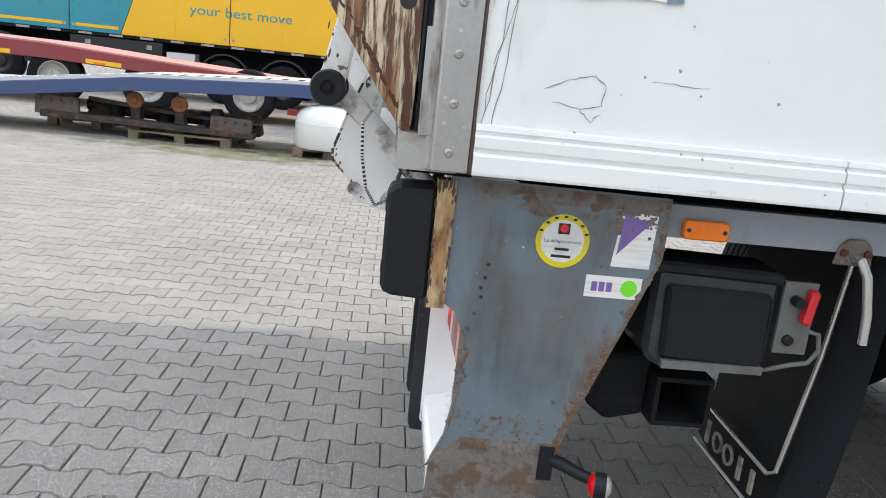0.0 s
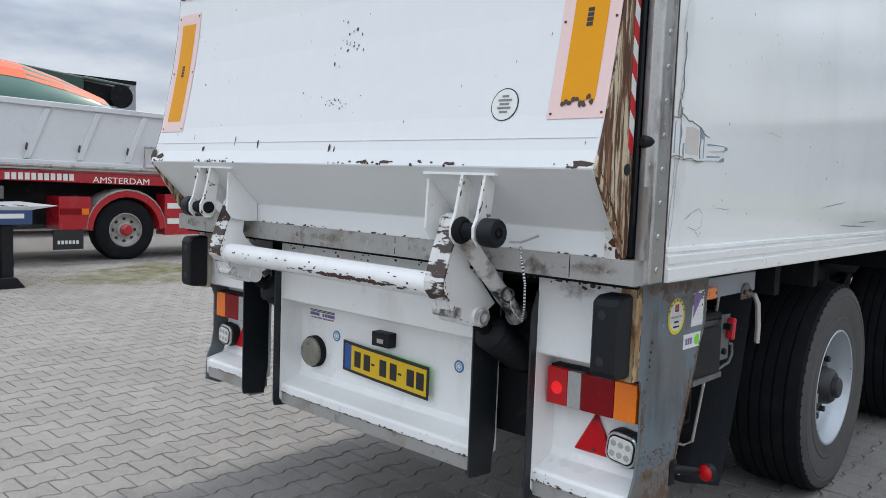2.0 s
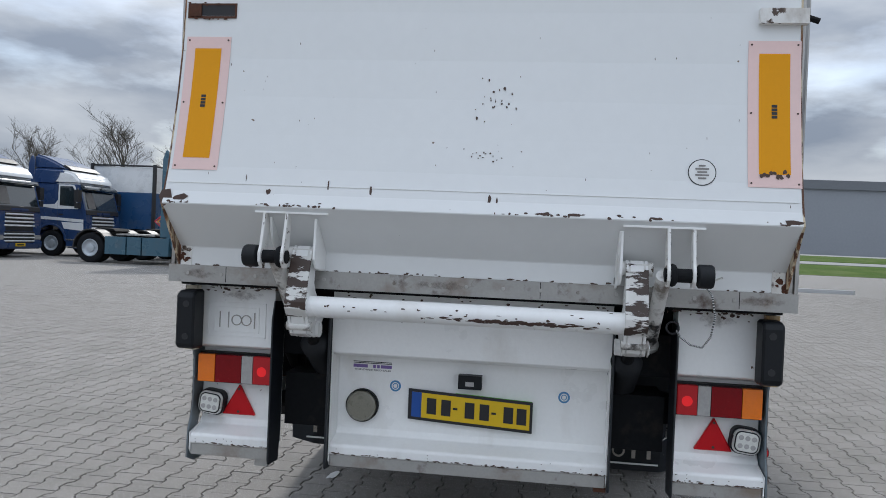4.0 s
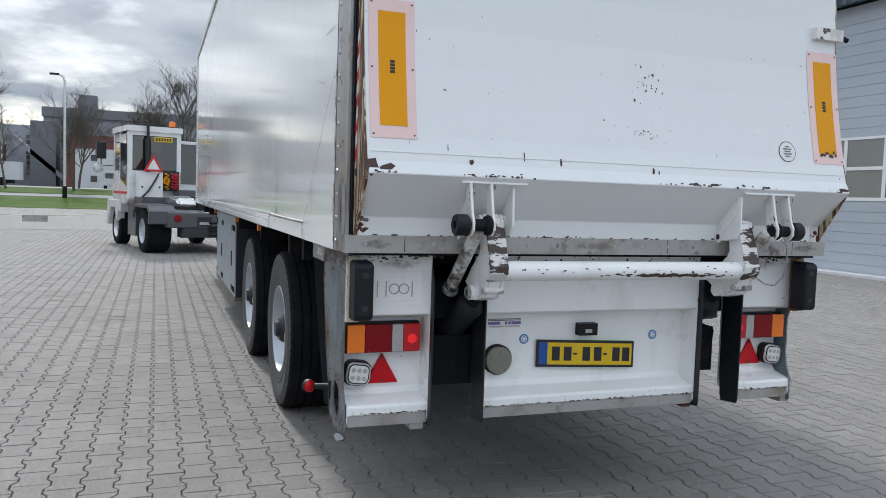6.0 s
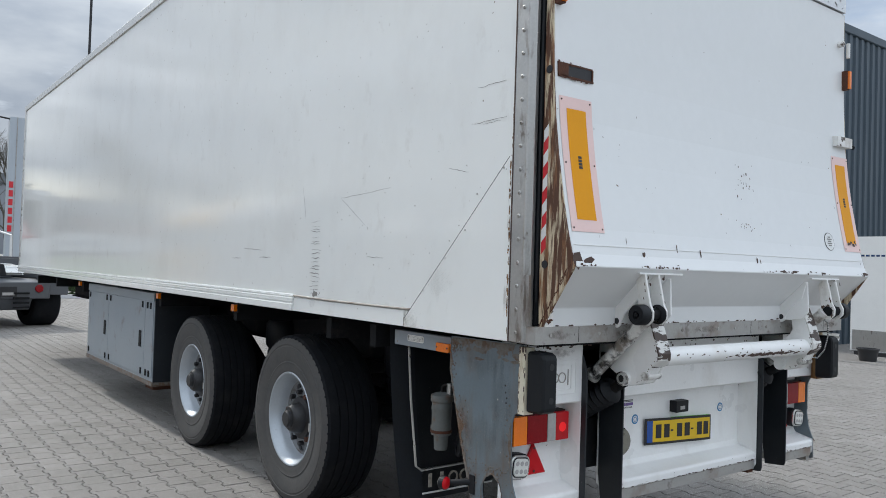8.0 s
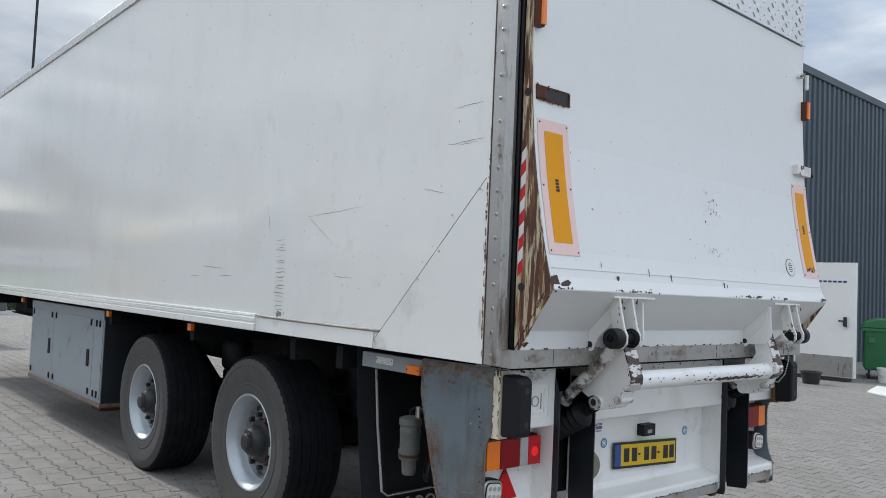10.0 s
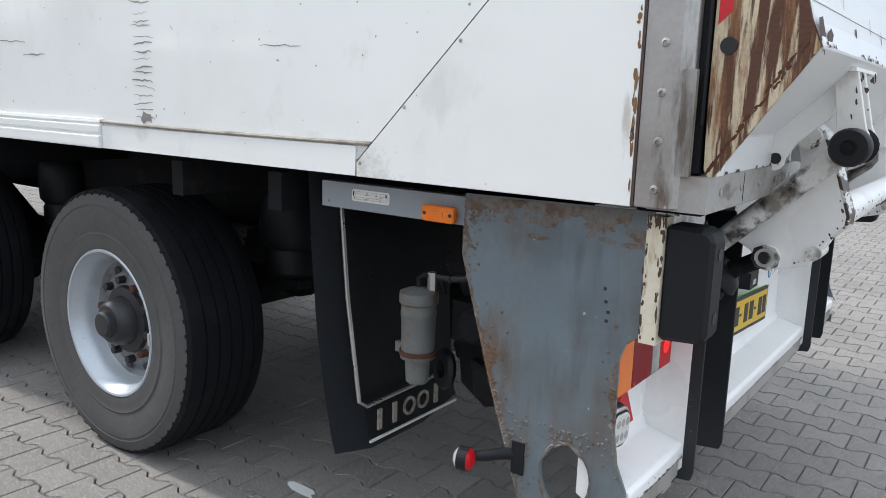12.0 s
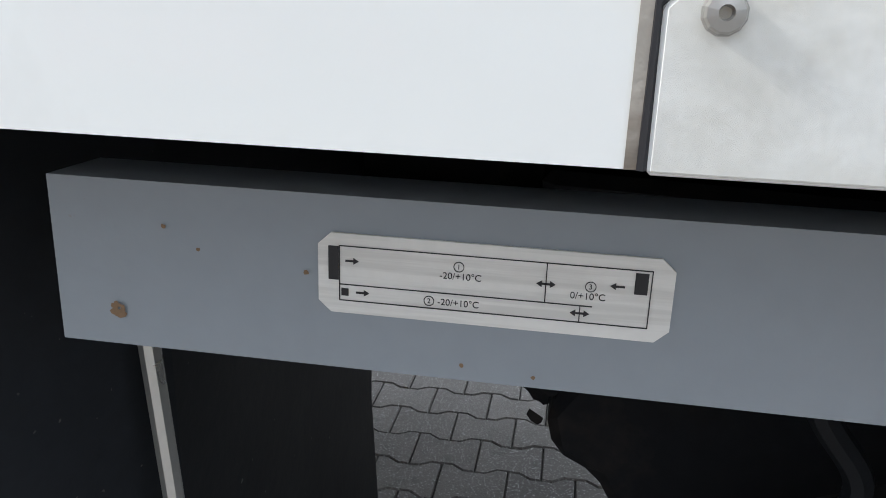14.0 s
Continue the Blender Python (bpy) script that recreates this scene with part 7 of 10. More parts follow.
def tractor_unit(label, m, low, high, group="row of parked tractor units", sash=None):
    """A cab-over tractor unit with a sleeper cab; front at x = 0, looking along +x."""
    t = thing("tractor_unit", label, "truck", m, group)
    sash = sash or high
    shell = [(-0.02, 0.62), (0.03, 1.00), (0.02, 1.40), (-0.03, 1.80), (-0.26, 2.64), (-0.29, 2.82), (-2.26, 2.82), (-2.28, 0.86)] + arch(-1.42, 0.62, 0.60) + [(-0.80, 0.45), (-0.10, 0.45)]
    part("cab", smooth_prism(shell, -1.22, 1.22, 0.05, 2), low, t, "", True)
    roof = [(-0.27, 2.80), (-0.31, 2.98), (-0.42, 3.16), (-0.62, 3.30), (-0.95, 3.37), (-2.26, 3.40), (-2.27, 2.80)]
    part("high_roof", smooth_prism(roof, -1.19, 1.19, 0.11), high, t, "", True)
    rear = [(-1.30, 2.78), (-1.12, 3.02), (-1.02, 3.30), (-1.0, 3.40), (-2.285, 3.43), (-2.285, 2.78)]
    part("roof_side", smooth_prism(rear, -1.205, 1.205, 0.10), low, t, "", True)
    spoiler = [(-0.80, 3.37), (-1.05, 3.53), (-1.45, 3.72), (-1.85, 3.88), (-2.20, 3.97), (-2.30, 3.97), (-2.32, 3.38)]
    part("roof_spoiler", smooth_prism(spoiler, -1.10, 1.10, 0.13), low, t, "", True)
    part("spoiler_lip", smooth_prism([(-0.74, 3.38), (-1.02, 3.56), (-1.16, 3.60), (-1.16, 3.40)], -1.02, 1.02, 0.04, 2), M["ink"], t)
    visor = [(-0.245, 2.62), (-0.10, 2.60), (-0.075, 2.68), (-0.13, 2.76), (-0.29, 2.84)]
    part("sun_visor", smooth_prism(visor, -1.14, 1.14, 0.02, 2), G, t)
    part("roof_window", smooth_prism([(-0.335, 2.98), (-0.40, 3.12), (-0.50, 3.14), (-0.45, 2.96)], -0.85, 0.85, 0.02, 2), high, t)
    part("windscreen", prism([(-0.028, 1.84), (-0.245, 2.61), (-0.30, 2.61), (-0.09, 1.84)], "y", -1.09, 1.09, 0.01), G, t)
    part("curtain", prism([(-0.020, 1.90), (-0.215, 2.52), (-0.224, 2.52), (-0.030, 1.90)], "y", -0.95, -0.45, 0.004), CURTAIN, t)
    part("wiper_cowl", prism([(0.035, 1.66), (0.0, 1.84), (-0.06, 1.86), (-0.06, 1.66)], "y", -1.12, 1.12, 0.015), PLASTIC, t)
    for s in (-1, 1):
        def side(name, poly, y, mtl, bev=0.006):
            return part(name, prism(poly, "y", s * y - 0.010, s * y + 0.010, bev), mtl, t)

        side("window_surround", [(-0.30, 1.86), (-0.42, 2.70), (-0.50, 2.80), (-1.14, 2.80), (-1.16, 2.20), (-1.30, 2.02), (-1.86, 2.00), (-1.90, 2.14), (-1.98, 2.14), (-1.96, 1.92), (-1.20, 1.84)], 1.214, sash)
        side("side_window", [(-0.36, 1.96), (-0.47, 2.62), (-0.55, 2.74), (-1.08, 2.74), (-1.08, 1.98)], 1.219, G)
        side("sleeper_window", [(-1.24, 2.20), (-1.24, 2.72), (-1.82, 2.72), (-1.88, 2.30), (-1.78, 2.10), (-1.34, 2.10)], 1.216, low)
        side("door_panel", [(-0.14, 1.06), (-0.18, 1.78), (-1.14, 1.78), (-1.14, 1.24), (-0.95, 1.02)], 1.213, low)
        side("flank_stripe", [(-0.06, 1.34), (-0.06, 1.46), (-2.20, 1.56), (-2.20, 1.44), (-1.2, 1.40)], 1.221, sash, 0.003)
        side("lower_door", [(-0.05, 1.02), (-0.06, 1.32), (-0.98, 1.34), (-0.86, 1.08)], 1.2225, sash, 0.003)
        part("door_gap", box(-1.155, -1.147, s * 1.220 - 0.006, s * 1.220 + 0.006, 1.05, 2.78), PLASTIC, t)
        part("door_gap", box(-0.215, -0.207, s * 1.220 - 0.006, s * 1.220 + 0.006, 1.05, 1.80), PLASTIC, t)
        part("door_grip", box(-1.10, -0.92, s * 1.225 - 0.012, s * 1.225 + 0.012, 1.60, 1.66, 0.008), PLASTIC, t)
        flank = [(-2.20, 0.95), (-2.20, 3.70), (-2.28, 3.90), (-2.36, 3.90), (-2.46, 3.60), (-2.48, 0.95)]
        part("side_deflector", prism(flank, "y", s * 1.19 - 0.03, s * 1.19 + 0.03, 0.02), low, t)
        mr = part("mirror", box(-0.30, -0.12, s * 1.40 - 0.11, s * 1.40 + 0.11, 2.12, 2.60, 0.05, seg=3), PLASTIC, t, "", True)
        part("mirror_arm", tube([(-0.36, s * 1.21, 2.62), (-0.24, s * 1.34, 2.66), (-0.20, s * 1.40, 2.58)], 0.025, 6), PLASTIC, mr)
        part("wide_mirror", box(-0.28, -0.13, s * 1.40 - 0.10, s * 1.40 + 0.10, 1.88, 2.09, 0.04, seg=3), PLASTIC, mr, "", True)
        fl = [(-2.05, 0.70)] + arch(-1.42, 0.62, 0.66) + [(-0.74, 0.58)] + list(reversed(arch(-1.42, 0.62, 0.585))) + [(-2.03, 0.58)]
        part("wheel_arch", prism(fl, "y", s * 1.215 - 0.03, s * 1.215 + 0.025, 0.008), low, t)
        hl = part("headlight", smooth_prism([(0.025, 0.62), (0.035, 0.80), (-0.20, 0.84), (-0.24, 0.66)], min(s * 0.78, s * 1.235), max(s * 0.78, s * 1.235), 0.03, 2), M["clear"], t)
        part("indicator", box(-0.25, -0.10, s * 1.236 - 0.006, s * 1.236 + 0.006, 0.66, 0.80, 0.005), M["amber"], hl)
        for z in (0.36, 0.64):
            part("step", box(-0.76, -0.28, s * 1.20 - 0.05, s * 1.20 + 0.035, z, z + 0.05, 0.01), CHROME, t)
        part("step_well", box(-0.76, -0.27, s * 1.19 - 0.02, s * 1.19 + 0.034, 0.42, 0.98, 0.01), PLASTIC, t)
        for a, c in ((-3.05, -2.10), (-3.60, -3.10), (-4.40, -3.65)):
            part("side_tank", bevel(box(a, c, s * 1.08 - 0.22, s * 1.08 + 0.10, 0.32, 0.92), 0.07, 30, 3), low, t, "", True)
        part("rear_guard", prism(arch(-5.0, 0.50, 0.66) + list(reversed(arch(-5.0, 0.50, 0.61))), "y", s * 0.92 - 0.30, s * 0.92 + 0.30, 0.005), PLASTIC, t)
    gr = part("grille", prism([(-0.10, 0.94), (0.036, 0.96), (0.024, 1.62), (-0.10, 1.62)], "y", -0.74, 0.74, 0.01), PLASTIC, t)
    for k in range(4):
        z = 1.10 + 0.135 * k
        part("grille_bar", smooth_prism([(-0.02, z), (0.075 - 0.006 * k, z + 0.02), (0.07 - 0.006 * k, z + 0.07), (-0.02, z + 0.085)], -0.80 + 0.02 * k, 0.80 - 0.02 * k, 0.015, 2), sash, gr)
    low_gr = part("lower_grille", prism([(0.0, 0.50), (0.068, 0.52), (0.066, 0.94), (0.0, 0.94)], "y", -0.76, 0.76, 0.01), PLASTIC, t)
    for k in range(3):
        z = 0.56 + 0.125 * k
        part("grille_bar", smooth_prism([(0.0, z), (0.098, z + 0.015), (0.095, z + 0.055), (0.0, z + 0.07)], -0.78, 0.78, 0.015, 2), sash, low_gr)
    part("name_strip", box(0.0, 0.03, -0.45, 0.45, 1.66, 1.76, 0.01), low, t)
    part("bumper", smooth_prism([(0.02, 0.30), (0.075, 0.40), (0.060, 0.62), (-0.25, 0.62), (-0.78, 0.60), (-0.78, 0.34)], -1.238, 1.238, 0.04, 2), low, t, "", True)
    plate_ = part("number_plate", box(0.075, 0.090, -0.26, 0.26, 0.40, 0.51, 0.003), M["plateyellow"], t)
    part("plate_mark", box(0.089, 0.093, -0.20, 0.20, 0.43, 0.48, 0.001), M["ink"], plate_)
    for y in (-0.40, 0.40):
        part("chassis_rail", box(-6.0, -0.9, y - 0.04, y + 0.04, 0.70, 0.98, 0.01), M["under"], t)
    part("fifth_wheel", prism([(-5.55, 1.10), (-5.2, 1.20), (-4.6, 1.18), (-4.50, 1.08), (-5.5, 1.02)], "y", -0.48, 0.48, 0.02), M["under"], t)
    part("catwalk", box(-4.2, -2.8, -0.95, 0.95, 0.97, 1.02, 0.01), M["sill"], t)
    part("rear_wall", box(-2.34, -2.27, -1.12, 1.12, 0.95, 3.4, 0.02), M["under"], t)
    for k, mtl in enumerate((M["redpaint"], M["orange"], M["ink"])):
        y = -0.2 + 0.2 * k
        part("air_line", tube([(-2.36, y, 1.9), (-2.6, y, 1.35), (-2.95, y + 0.1, 1.25), (-3.2, y, 1.5), (-2.9, y, 1.75)], 0.03, 6), mtl, t, "", True)
    for s in (-1, 1):
        truck_wheel(t, -1.42, s * 1.20, s)
        truck_wheel(t, -5.0, s * 1.22, s, w=0.6)
    return t


FACE, BIG = -90, Matrix.Scale(1.12, 4)
for label, x, low, high, sash in (("teal blue tractor unit with a silver roof, parked on the yard", 25.9, P["steelblue"], P["silver"], P["silver"]), ("silver grey tractor unit parked between others", 29.7, P["silver"], P["silver"], P["silver"]), ("yellow tractor unit with a high sleeper cab", 33.5, P["cabyellow"], P["cabyellow"], P["cabyellow"]), ("yellow tractor unit at the end of the row", 37.4, P["cabyellow"], P["cabyellow"], P["cabyellow"])):
    tractor_unit(label, pose(x, 11.5, 0, 0, 0, FACE) @ BIG, low, high, sash=sash)
for label, x, y, low, high in (("navy tractor unit with a white roof in the second row", 29.6, 19.7, P["navy"], P["cabwhite"]), ("navy tractor unit with a white band standing behind the others", 25.5, 20.8, P["navy"], P["cabwhite"])):
    tractor_unit(label, pose(x, y, 0, 0, 0, FACE) @ BIG, low, high, "second row of tractor units")
sb = thing("swap_body", "blue swap body with a white upper half and a black frame", "container", pose(31.7, 18.4, 0))
part("lower_wall", box(0, 2.5, 0, 3.2, 1.3, 3.05, 0.02), paint("swap_body_blue", (0.02, 0.075, 0.19)), sb)
part("upper_wall", box(0.01, 2.49, 0.01, 3.19, 3.05, 4.25, 0.02), P["cabwhite"], sb)
for x in (0, 2.5):
    for y in (0, 3.2):
        part("corner_post", box(x - 0.07, x + 0.07, y - 0.07, y + 0.07, 0.0, 4.4, 0.01), PLASTIC, sb)
for y in (0, 3.2):
    part("top_bar", box(0.07, 2.43, y - 0.04, y + 0.04, 4.28, 4.36, 0.01), PLASTIC, sb)
part("side_bar", box(-0.05, 0.03, 0.07, 3.13, 4.28, 4.36, 0.01), PLASTIC, sb)
part("sub_frame", box(0.3, 2.2, 0.1, 3.1, 0.95, 1.3, 0.02), M["under"], sb)

# barrier feet in front of the row
def barrier(m):
    t = thing("barrier_stand", "white concrete barrier foot with a thin steel hoop", "barrier", m, "barrier feet")
    part("foot", box(-0.36, 0.36, -0.12, 0.12, 0.0, 0.15, 0.03), P["cream"], t)
    part("hoop", tube([(-0.08, 0, 0.15), (-0.08, 0, 1.05), (0.08, 0, 1.05), (0.08, 0, 0.15)], 0.018, 8), M["alu"], t)
    return t


b0 = barrier(pose(23.6, 10.45, 0, 0, 0, 80))
copy_thing(b0, pose(42.0, 11.9, 0, 0, 0, 75))
# chain across the yard with a small board hung on it
chain = thing("chain_barrier", "thin sagging chain with a grey board hung on it", "barrier")
run = []
for k in range(41):
    u = k / 40
    run.append((27.0, 10.6 - 9.0 * u, 0.86 - 1.6 * u * (1 - u)))
part("chain", tube(run, 0.012, 5), M["sill"], chain)
for y in (10.6, 1.6):
    part("post", tube([(27.0, y, 0.0), (27.0, y, 0.92)], 0.025, 8), M["alu"], chain)
    part("post_foot", disc((27.0, y, 0), (0, 0, 1), 0.16, 0.05, 18, rim=0.01), M["sill"], chain)
part("hung_board", box(26.985, 27.005, 5.55, 6.35, 0.24, 0.45, 0.004), M["sill"], chain, "plain grey board")

# ---- terminal tractor ----
tt = thing("terminal_tractor", "white terminal tractor with a dark grey rear frame", "tractor", pose(16.05, 0.94, 0, 0, 0, 14))
part("rear_frame", prism([(0.0, 0.62), (0.0, 0.98), (0.25, 1.04), (2.2, 1.04), (2.2, 0.62)], "y", -0.86, 0.86, 0.02), P["ttgrey"], tt, "dark grey rear frame")
part("frame_taper", prism([(0.02, 0.62), (0.15, 0.38), (0.5, 0.38), (0.5, 0.64)], "y", -0.50, 0.50, 0.02), P["ttgrey"], tt)
pocket = part("lamp_pocket", box(-0.010, 0.03, -0.17, 0.17, 0.66, 0.88, 0.01), M["ink"], tt)
part("pocket_lamp", box(-0.016, -0.004, -0.12, 0.12, 0.70, 0.76, 0.004), M["clear"], pocket)
for s in (-1, 1):
    part("tail_lamp", disc((-0.002, s * 0.62, 0.84), (-1, 0, 0), 0.085, 0.03, 20, rim=0.01), M["redlens"], tt)
    wing = [(0.02, 0.70), (0.02, 1.00), (0.22, 1.14), (1.45, 1.14), (1.62, 1.02), (1.62, 0.92), (1.40, 1.06), (0.28, 1.06), (0.14, 0.96), (0.14, 0.70)]
    part("rear_wing", prism(wing, "y", min(s * 0.66, s * 1.26), max(s * 0.66, s * 1.26), 0.015), P["ttgrey"], tt)
    # wing top in a lighter grey than the wing's sides
    part("wing_top", box(0.22, 1.45, min(s * 0.66, s * 1.25), max(s * 0.66, s * 1.25), 1.141, 1.150, 0.003), M["can"], tt, "pale sheet over the wing top")
    truck_wheel(tt, 0.78, s * 1.24, s, 0.52, 0.56)
    truck_wheel(tt, 4.0, s * 1.16, s, 0.48, 0.30, CHROME)
    part("side_locker", box(1.66, 2.5, s * 1.02 - 0.16, s * 1.02 + 0.16, 0.34, 1.12, 0.02), P["ttgrey"], tt)
    part("locker_handle", box(1.80, 1.84, s * 1.19 - 0.012, s * 1.19 + 0.012, 0.8, 0.95, 0.005), M["ink"], tt)
for k in range(4):
    part("ladder_rung", box(-0.03, 0.0, -0.42, -0.10, 0.42 + 0.10 * k, 0.46 + 0.10 * k, 0.005), M["under"], tt)
part("fifth_wheel", smooth_prism([(0.35, 1.12), (0.50, 1.30), (1.25, 1.36), (1.45, 1.26), (1.45, 1.12)], -0.52, 0.52, 0.06), M["alu"], tt, "shiny greased fifth wheel plate", True)
part("plate_slot", prism([(0.30, 1.1), (0.46, 1.34), (0.95, 1.37), (0.95, 1.1)], "y", -0.08, 0.08, 0.01), M["under"], tt)
part("deck", box(1.55, 2.40, -1.05, 1.05, 0.98, 1.30, 0.03), P["ttgrey"], tt)
part("engine_cover", box(1.75, 2.35, -0.95, 0.10, 1.30, 1.46, 0.04), P["ttgrey"], tt)
part("hood", box(2.3, 4.7, -1.2, 0.0, 0.60, 1.50, 0.05), P["ttgrey"], tt)
CA, CB, CL, CR = 2.45, 4.10, 1.20, -0.12
cab_ = part("cab", prism([(CA, 1.22), (CA, 1.98), (CB, 1.98), (CB + 0.18, 1.55), (CB + 0.18, 1.05), (3.4, 0.86), (3.3, 1.10), (2.75, 1.10)], "y", CR, CL, 0.03), P["cabwhite"], tt, "white one-man cab")
part("cab_roof", bevel(box(CA - 0.05, CB + 0.05, CR - 0.03, CL + 0.03, 2.96, 3.10), 0.05, 30, 3), P["cabwhite"], cab_, "", True)
for a, c in ((CA, CR), (CA, CL - 0.11), (CB - 0.10, CR), (CB - 0.10, CL - 0.11), (3.30, CL - 0.07)):
    part("cab_pillar", box(a, a + 0.10, c, c + (0.11 if a != 3.30 else 0.07), 1.96, 2.98, 0.02), P["cabwhite"], cab_)
part("window_rail", box(CA, CA + 0.10, CR + 0.11, CL - 0.11, 2.86, 2.97, 0.01), P["cabwhite"], cab_)
CABGLASS = glass("cab_glass", (0.016, 0.024, 0.024))
part("rear_window", box(CA + 0.03, CA + 0.05, CR + 0.10, CL - 0.10, 1.97, 2.87), CABGLASS, cab_)
part("window_seal", prism(rounded((CR + CL) / 2, 2.42, CL - CR - 0.16, 0.92, 0.10), "x", CA + 0.012, CA + 0.03, 0.003), M["ink"], cab_)
part("inner_pane", prism(rounded((CR + CL) / 2, 2.42, CL - CR - 0.22, 0.86, 0.08), "x", CA + 0.006, CA + 0.014, 0.002), CABGLASS, cab_)
part("seat_back", box(CA + 0.002, CA + 0.008, 0.34, 0.66, 2.05, 2.45, 0.002), CURTAIN, cab_)
part("door_window", prism([(2.58, 1.55), (2.58, 2.90), (3.28, 2.90), (3.28, 1.75)], "y", CL - 0.01, CL + 0.008, 0.003), CABGLASS, cab_)
part("front_side_window", box(3.42, 4.18, CL - 0.03, CL - 0.01, 1.98, 2.92), CABGLASS, cab_)
part("far_window", box(CA + 0.1, CB - 0.1, CR + 0.01, CR + 0.03, 1.98, 2.95), CABGLASS, cab_)
part("windscreen", box(CB - 0.06, CB - 0.04, CR + 0.1, CL - 0.1, 1.98, 2.95), CABGLASS, cab_)
leaf = part("open_door", prism([(CR - 0.58, 1.40), (CR - 0.58, 2.72), (CR - 0.52, 2.80), (CR - 0.04, 2.80), (CR - 0.04, 1.40)], "x", CA + 0.35, CA + 0.41, 0.015), P["cabwhite"], tt, "open white door with a large pane")
part("door_pane", box(CA + 0.335, CA + 0.352, CR - 0.52, CR - 0.09, 1.66, 2.72, 0.003), CABGLASS, leaf)
part("exhaust", tube([(CA - 0.12, 0.74, 1.9), (CA - 0.12, 0.74, 2.78)], 0.07, 16), M["hub"], tt, "dark exhaust stack", True)
part("exhaust_tip", tube([(CA - 0.12, 0.74, 2.78), (CA - 0.12, 0.74, 3.10), (CA - 0.12, 0.79, 3.20), (CA - 0.12, 0.86, 3.22)], 0.038, 10), M["ink"], tt, "", True)
tank_ = part("oil_tank", bevel(box(CA - 0.40, CA - 0.03, 0.44, 1.02, 1.24, 1.93), 0.06, 30, 3), P["cabwhite"], tt, "pale rounded oil tank", True)
for y in (0.52, 0.94):
    part("tank_bolt", disc((CA - 0.40, y, 1.55), (-1, 0, 0), 0.025, 0.012, 10), M["ink"], tank_)
part("tank_hose", tube([(CA - 0.36, 0.50, 1.96), (CA - 0.44, 0.62, 1.75), (CA - 0.46, 0.80, 1.45), (CA - 0.44, 1.02, 1.22)], 0.022, 8), M["ink"], tt, "", True)
sl = part("slow_triangle", prism([(0.46, 1.94), (0.94, 1.94), (0.70, 2.36)], "x", CA - 0.52, CA - 0.505, 0.01), M["redpaint"], tt, "red and white warning triangle")
part("triangle_field", prism([(0.55, 1.995), (0.85, 1.995), (0.70, 2.26)], "x", CA - 0.528, CA - 0.520), M["sticker"], sl)
part("triangle_stay", tube([(CA - 0.51, 0.70, 2.0), (CA - 0.06, 0.70, 1.97)], 0.02, 6), M["under"], sl)
pl = part("number_plate", box(CA - 0.012, CA + 0.004, 0.10, 0.56, 2.72, 2.84, 0.004), M["plateyellow"], tt)
for k in range(6):
    part("plate_mark", box(CA - 0.016, CA - 0.010, 0.14 + 0.068 * k, 0.18 + 0.068 * k, 2.745, 2.815), M["ink"], pl)
bc = part("beacon", lathe([(0, 0.15), (0.06, 0.14), (0.08, 0.09), (0.08, 0.0), (0, 0)], (CA + 0.12, 0.08, 3.13), (0, 0, 1), 16), M["amber"], tt, "", True)
part("beacon_foot", disc((CA + 0.12, 0.08, 3.09), (0, 0, 1), 0.065, 0.05, 14), M["ink"], bc)
part("hose_board", box(CA - 0.10, CA - 0.02, -0.05, 0.42, 1.46, 1.97, 0.02), M["ink"], tt, "black board with coiled air lines")
for y, mtl in ((0.28, M["orange"]), (0.12, M["redpaint"]), (0.02, M["redpaint"])):
    coil = [(CA - 0.18 + 0.05 * math.cos(k * 0.9), y + 0.05 * math.sin(k * 0.9), 1.92 - 0.012 * k) for k in range(36)]
    part("air_line", tube(coil, 0.014, 6), mtl, tt, "", True)
part("hanging_hook", lathe([(0.05, -0.02), (0.09, -0.02), (0.09, 0.02), (0.05, 0.02)], (CA - 0.20, 0.30, 1.72), (1, 0.2, 0), 16, closed=True), M["orange"], tt)
part("mirror", bevel(box(4.15, 4.35, CL + 0.18, CL + 0.42, 2.28, 2.72), 0.05, 30, 2), PLASTIC, tt)
part("round_mirror", lathe([(0, 0), (0.11, 0.01), (0.13, 0.06), (0.10, 0.12), (0, 0.14)], (4.1, CL + 0.38, 2.02), (1, 0, 0), 18), CHROME, tt, "", True)
part("mirror_bar", tube([(4.22, CL, 2.75), (4.22, CL + 0.30, 2.72), (4.22, CL + 0.30, 2.10), (4.22, CL, 2.10)], 0.015, 6), PLASTIC, tt)
part("red_stripe", box(CA + 0.05, CB, CL - 0.003, CL + 0.004, 1.36, 1.42), M["redpaint"], tt)
for k in range(3):
    part("door_mark", box(2.60, 2.86, CL - 0.003, CL + 0.004, 1.62 + 0.10 * k, 1.66 + 0.10 * k), M["ink"], tt)
part("handrail", tube([(2.2, -0.9, 1.50), (2.2, -0.9, 2.0), (2.6, -0.75, 2.1)], 0.03, 8), M["sticker"], tt)
part("front_wing", prism([(3.5, 0.98), (3.6, 0.62), (3.75, 0.98), (4.35, 0.98), (4.70, 0.50), (4.85, 0.52), (4.72, 1.20), (3.5, 1.20)], "y", 1.02, 1.24, 0.02), P["cabwhite"], tt)

# ---- hall ----
HALLC = mat("dark_blue_cladding", (0.045, 0.068, 0.09), 0.45, 0.1, 0.08, 0.6, 12, 0.0005, dirt=(0.09, 0.11, 0.125), dirt_lo=0.55, dirt_hi=0.85, dirt_scale=0.8, dirt_stretch=(1, 1, 0.2))
DOORG = mat("light_grey_door", (0.42, 0.46, 0.50), 0.4, 0, 0.04, 0.8, 12, 0.0005)


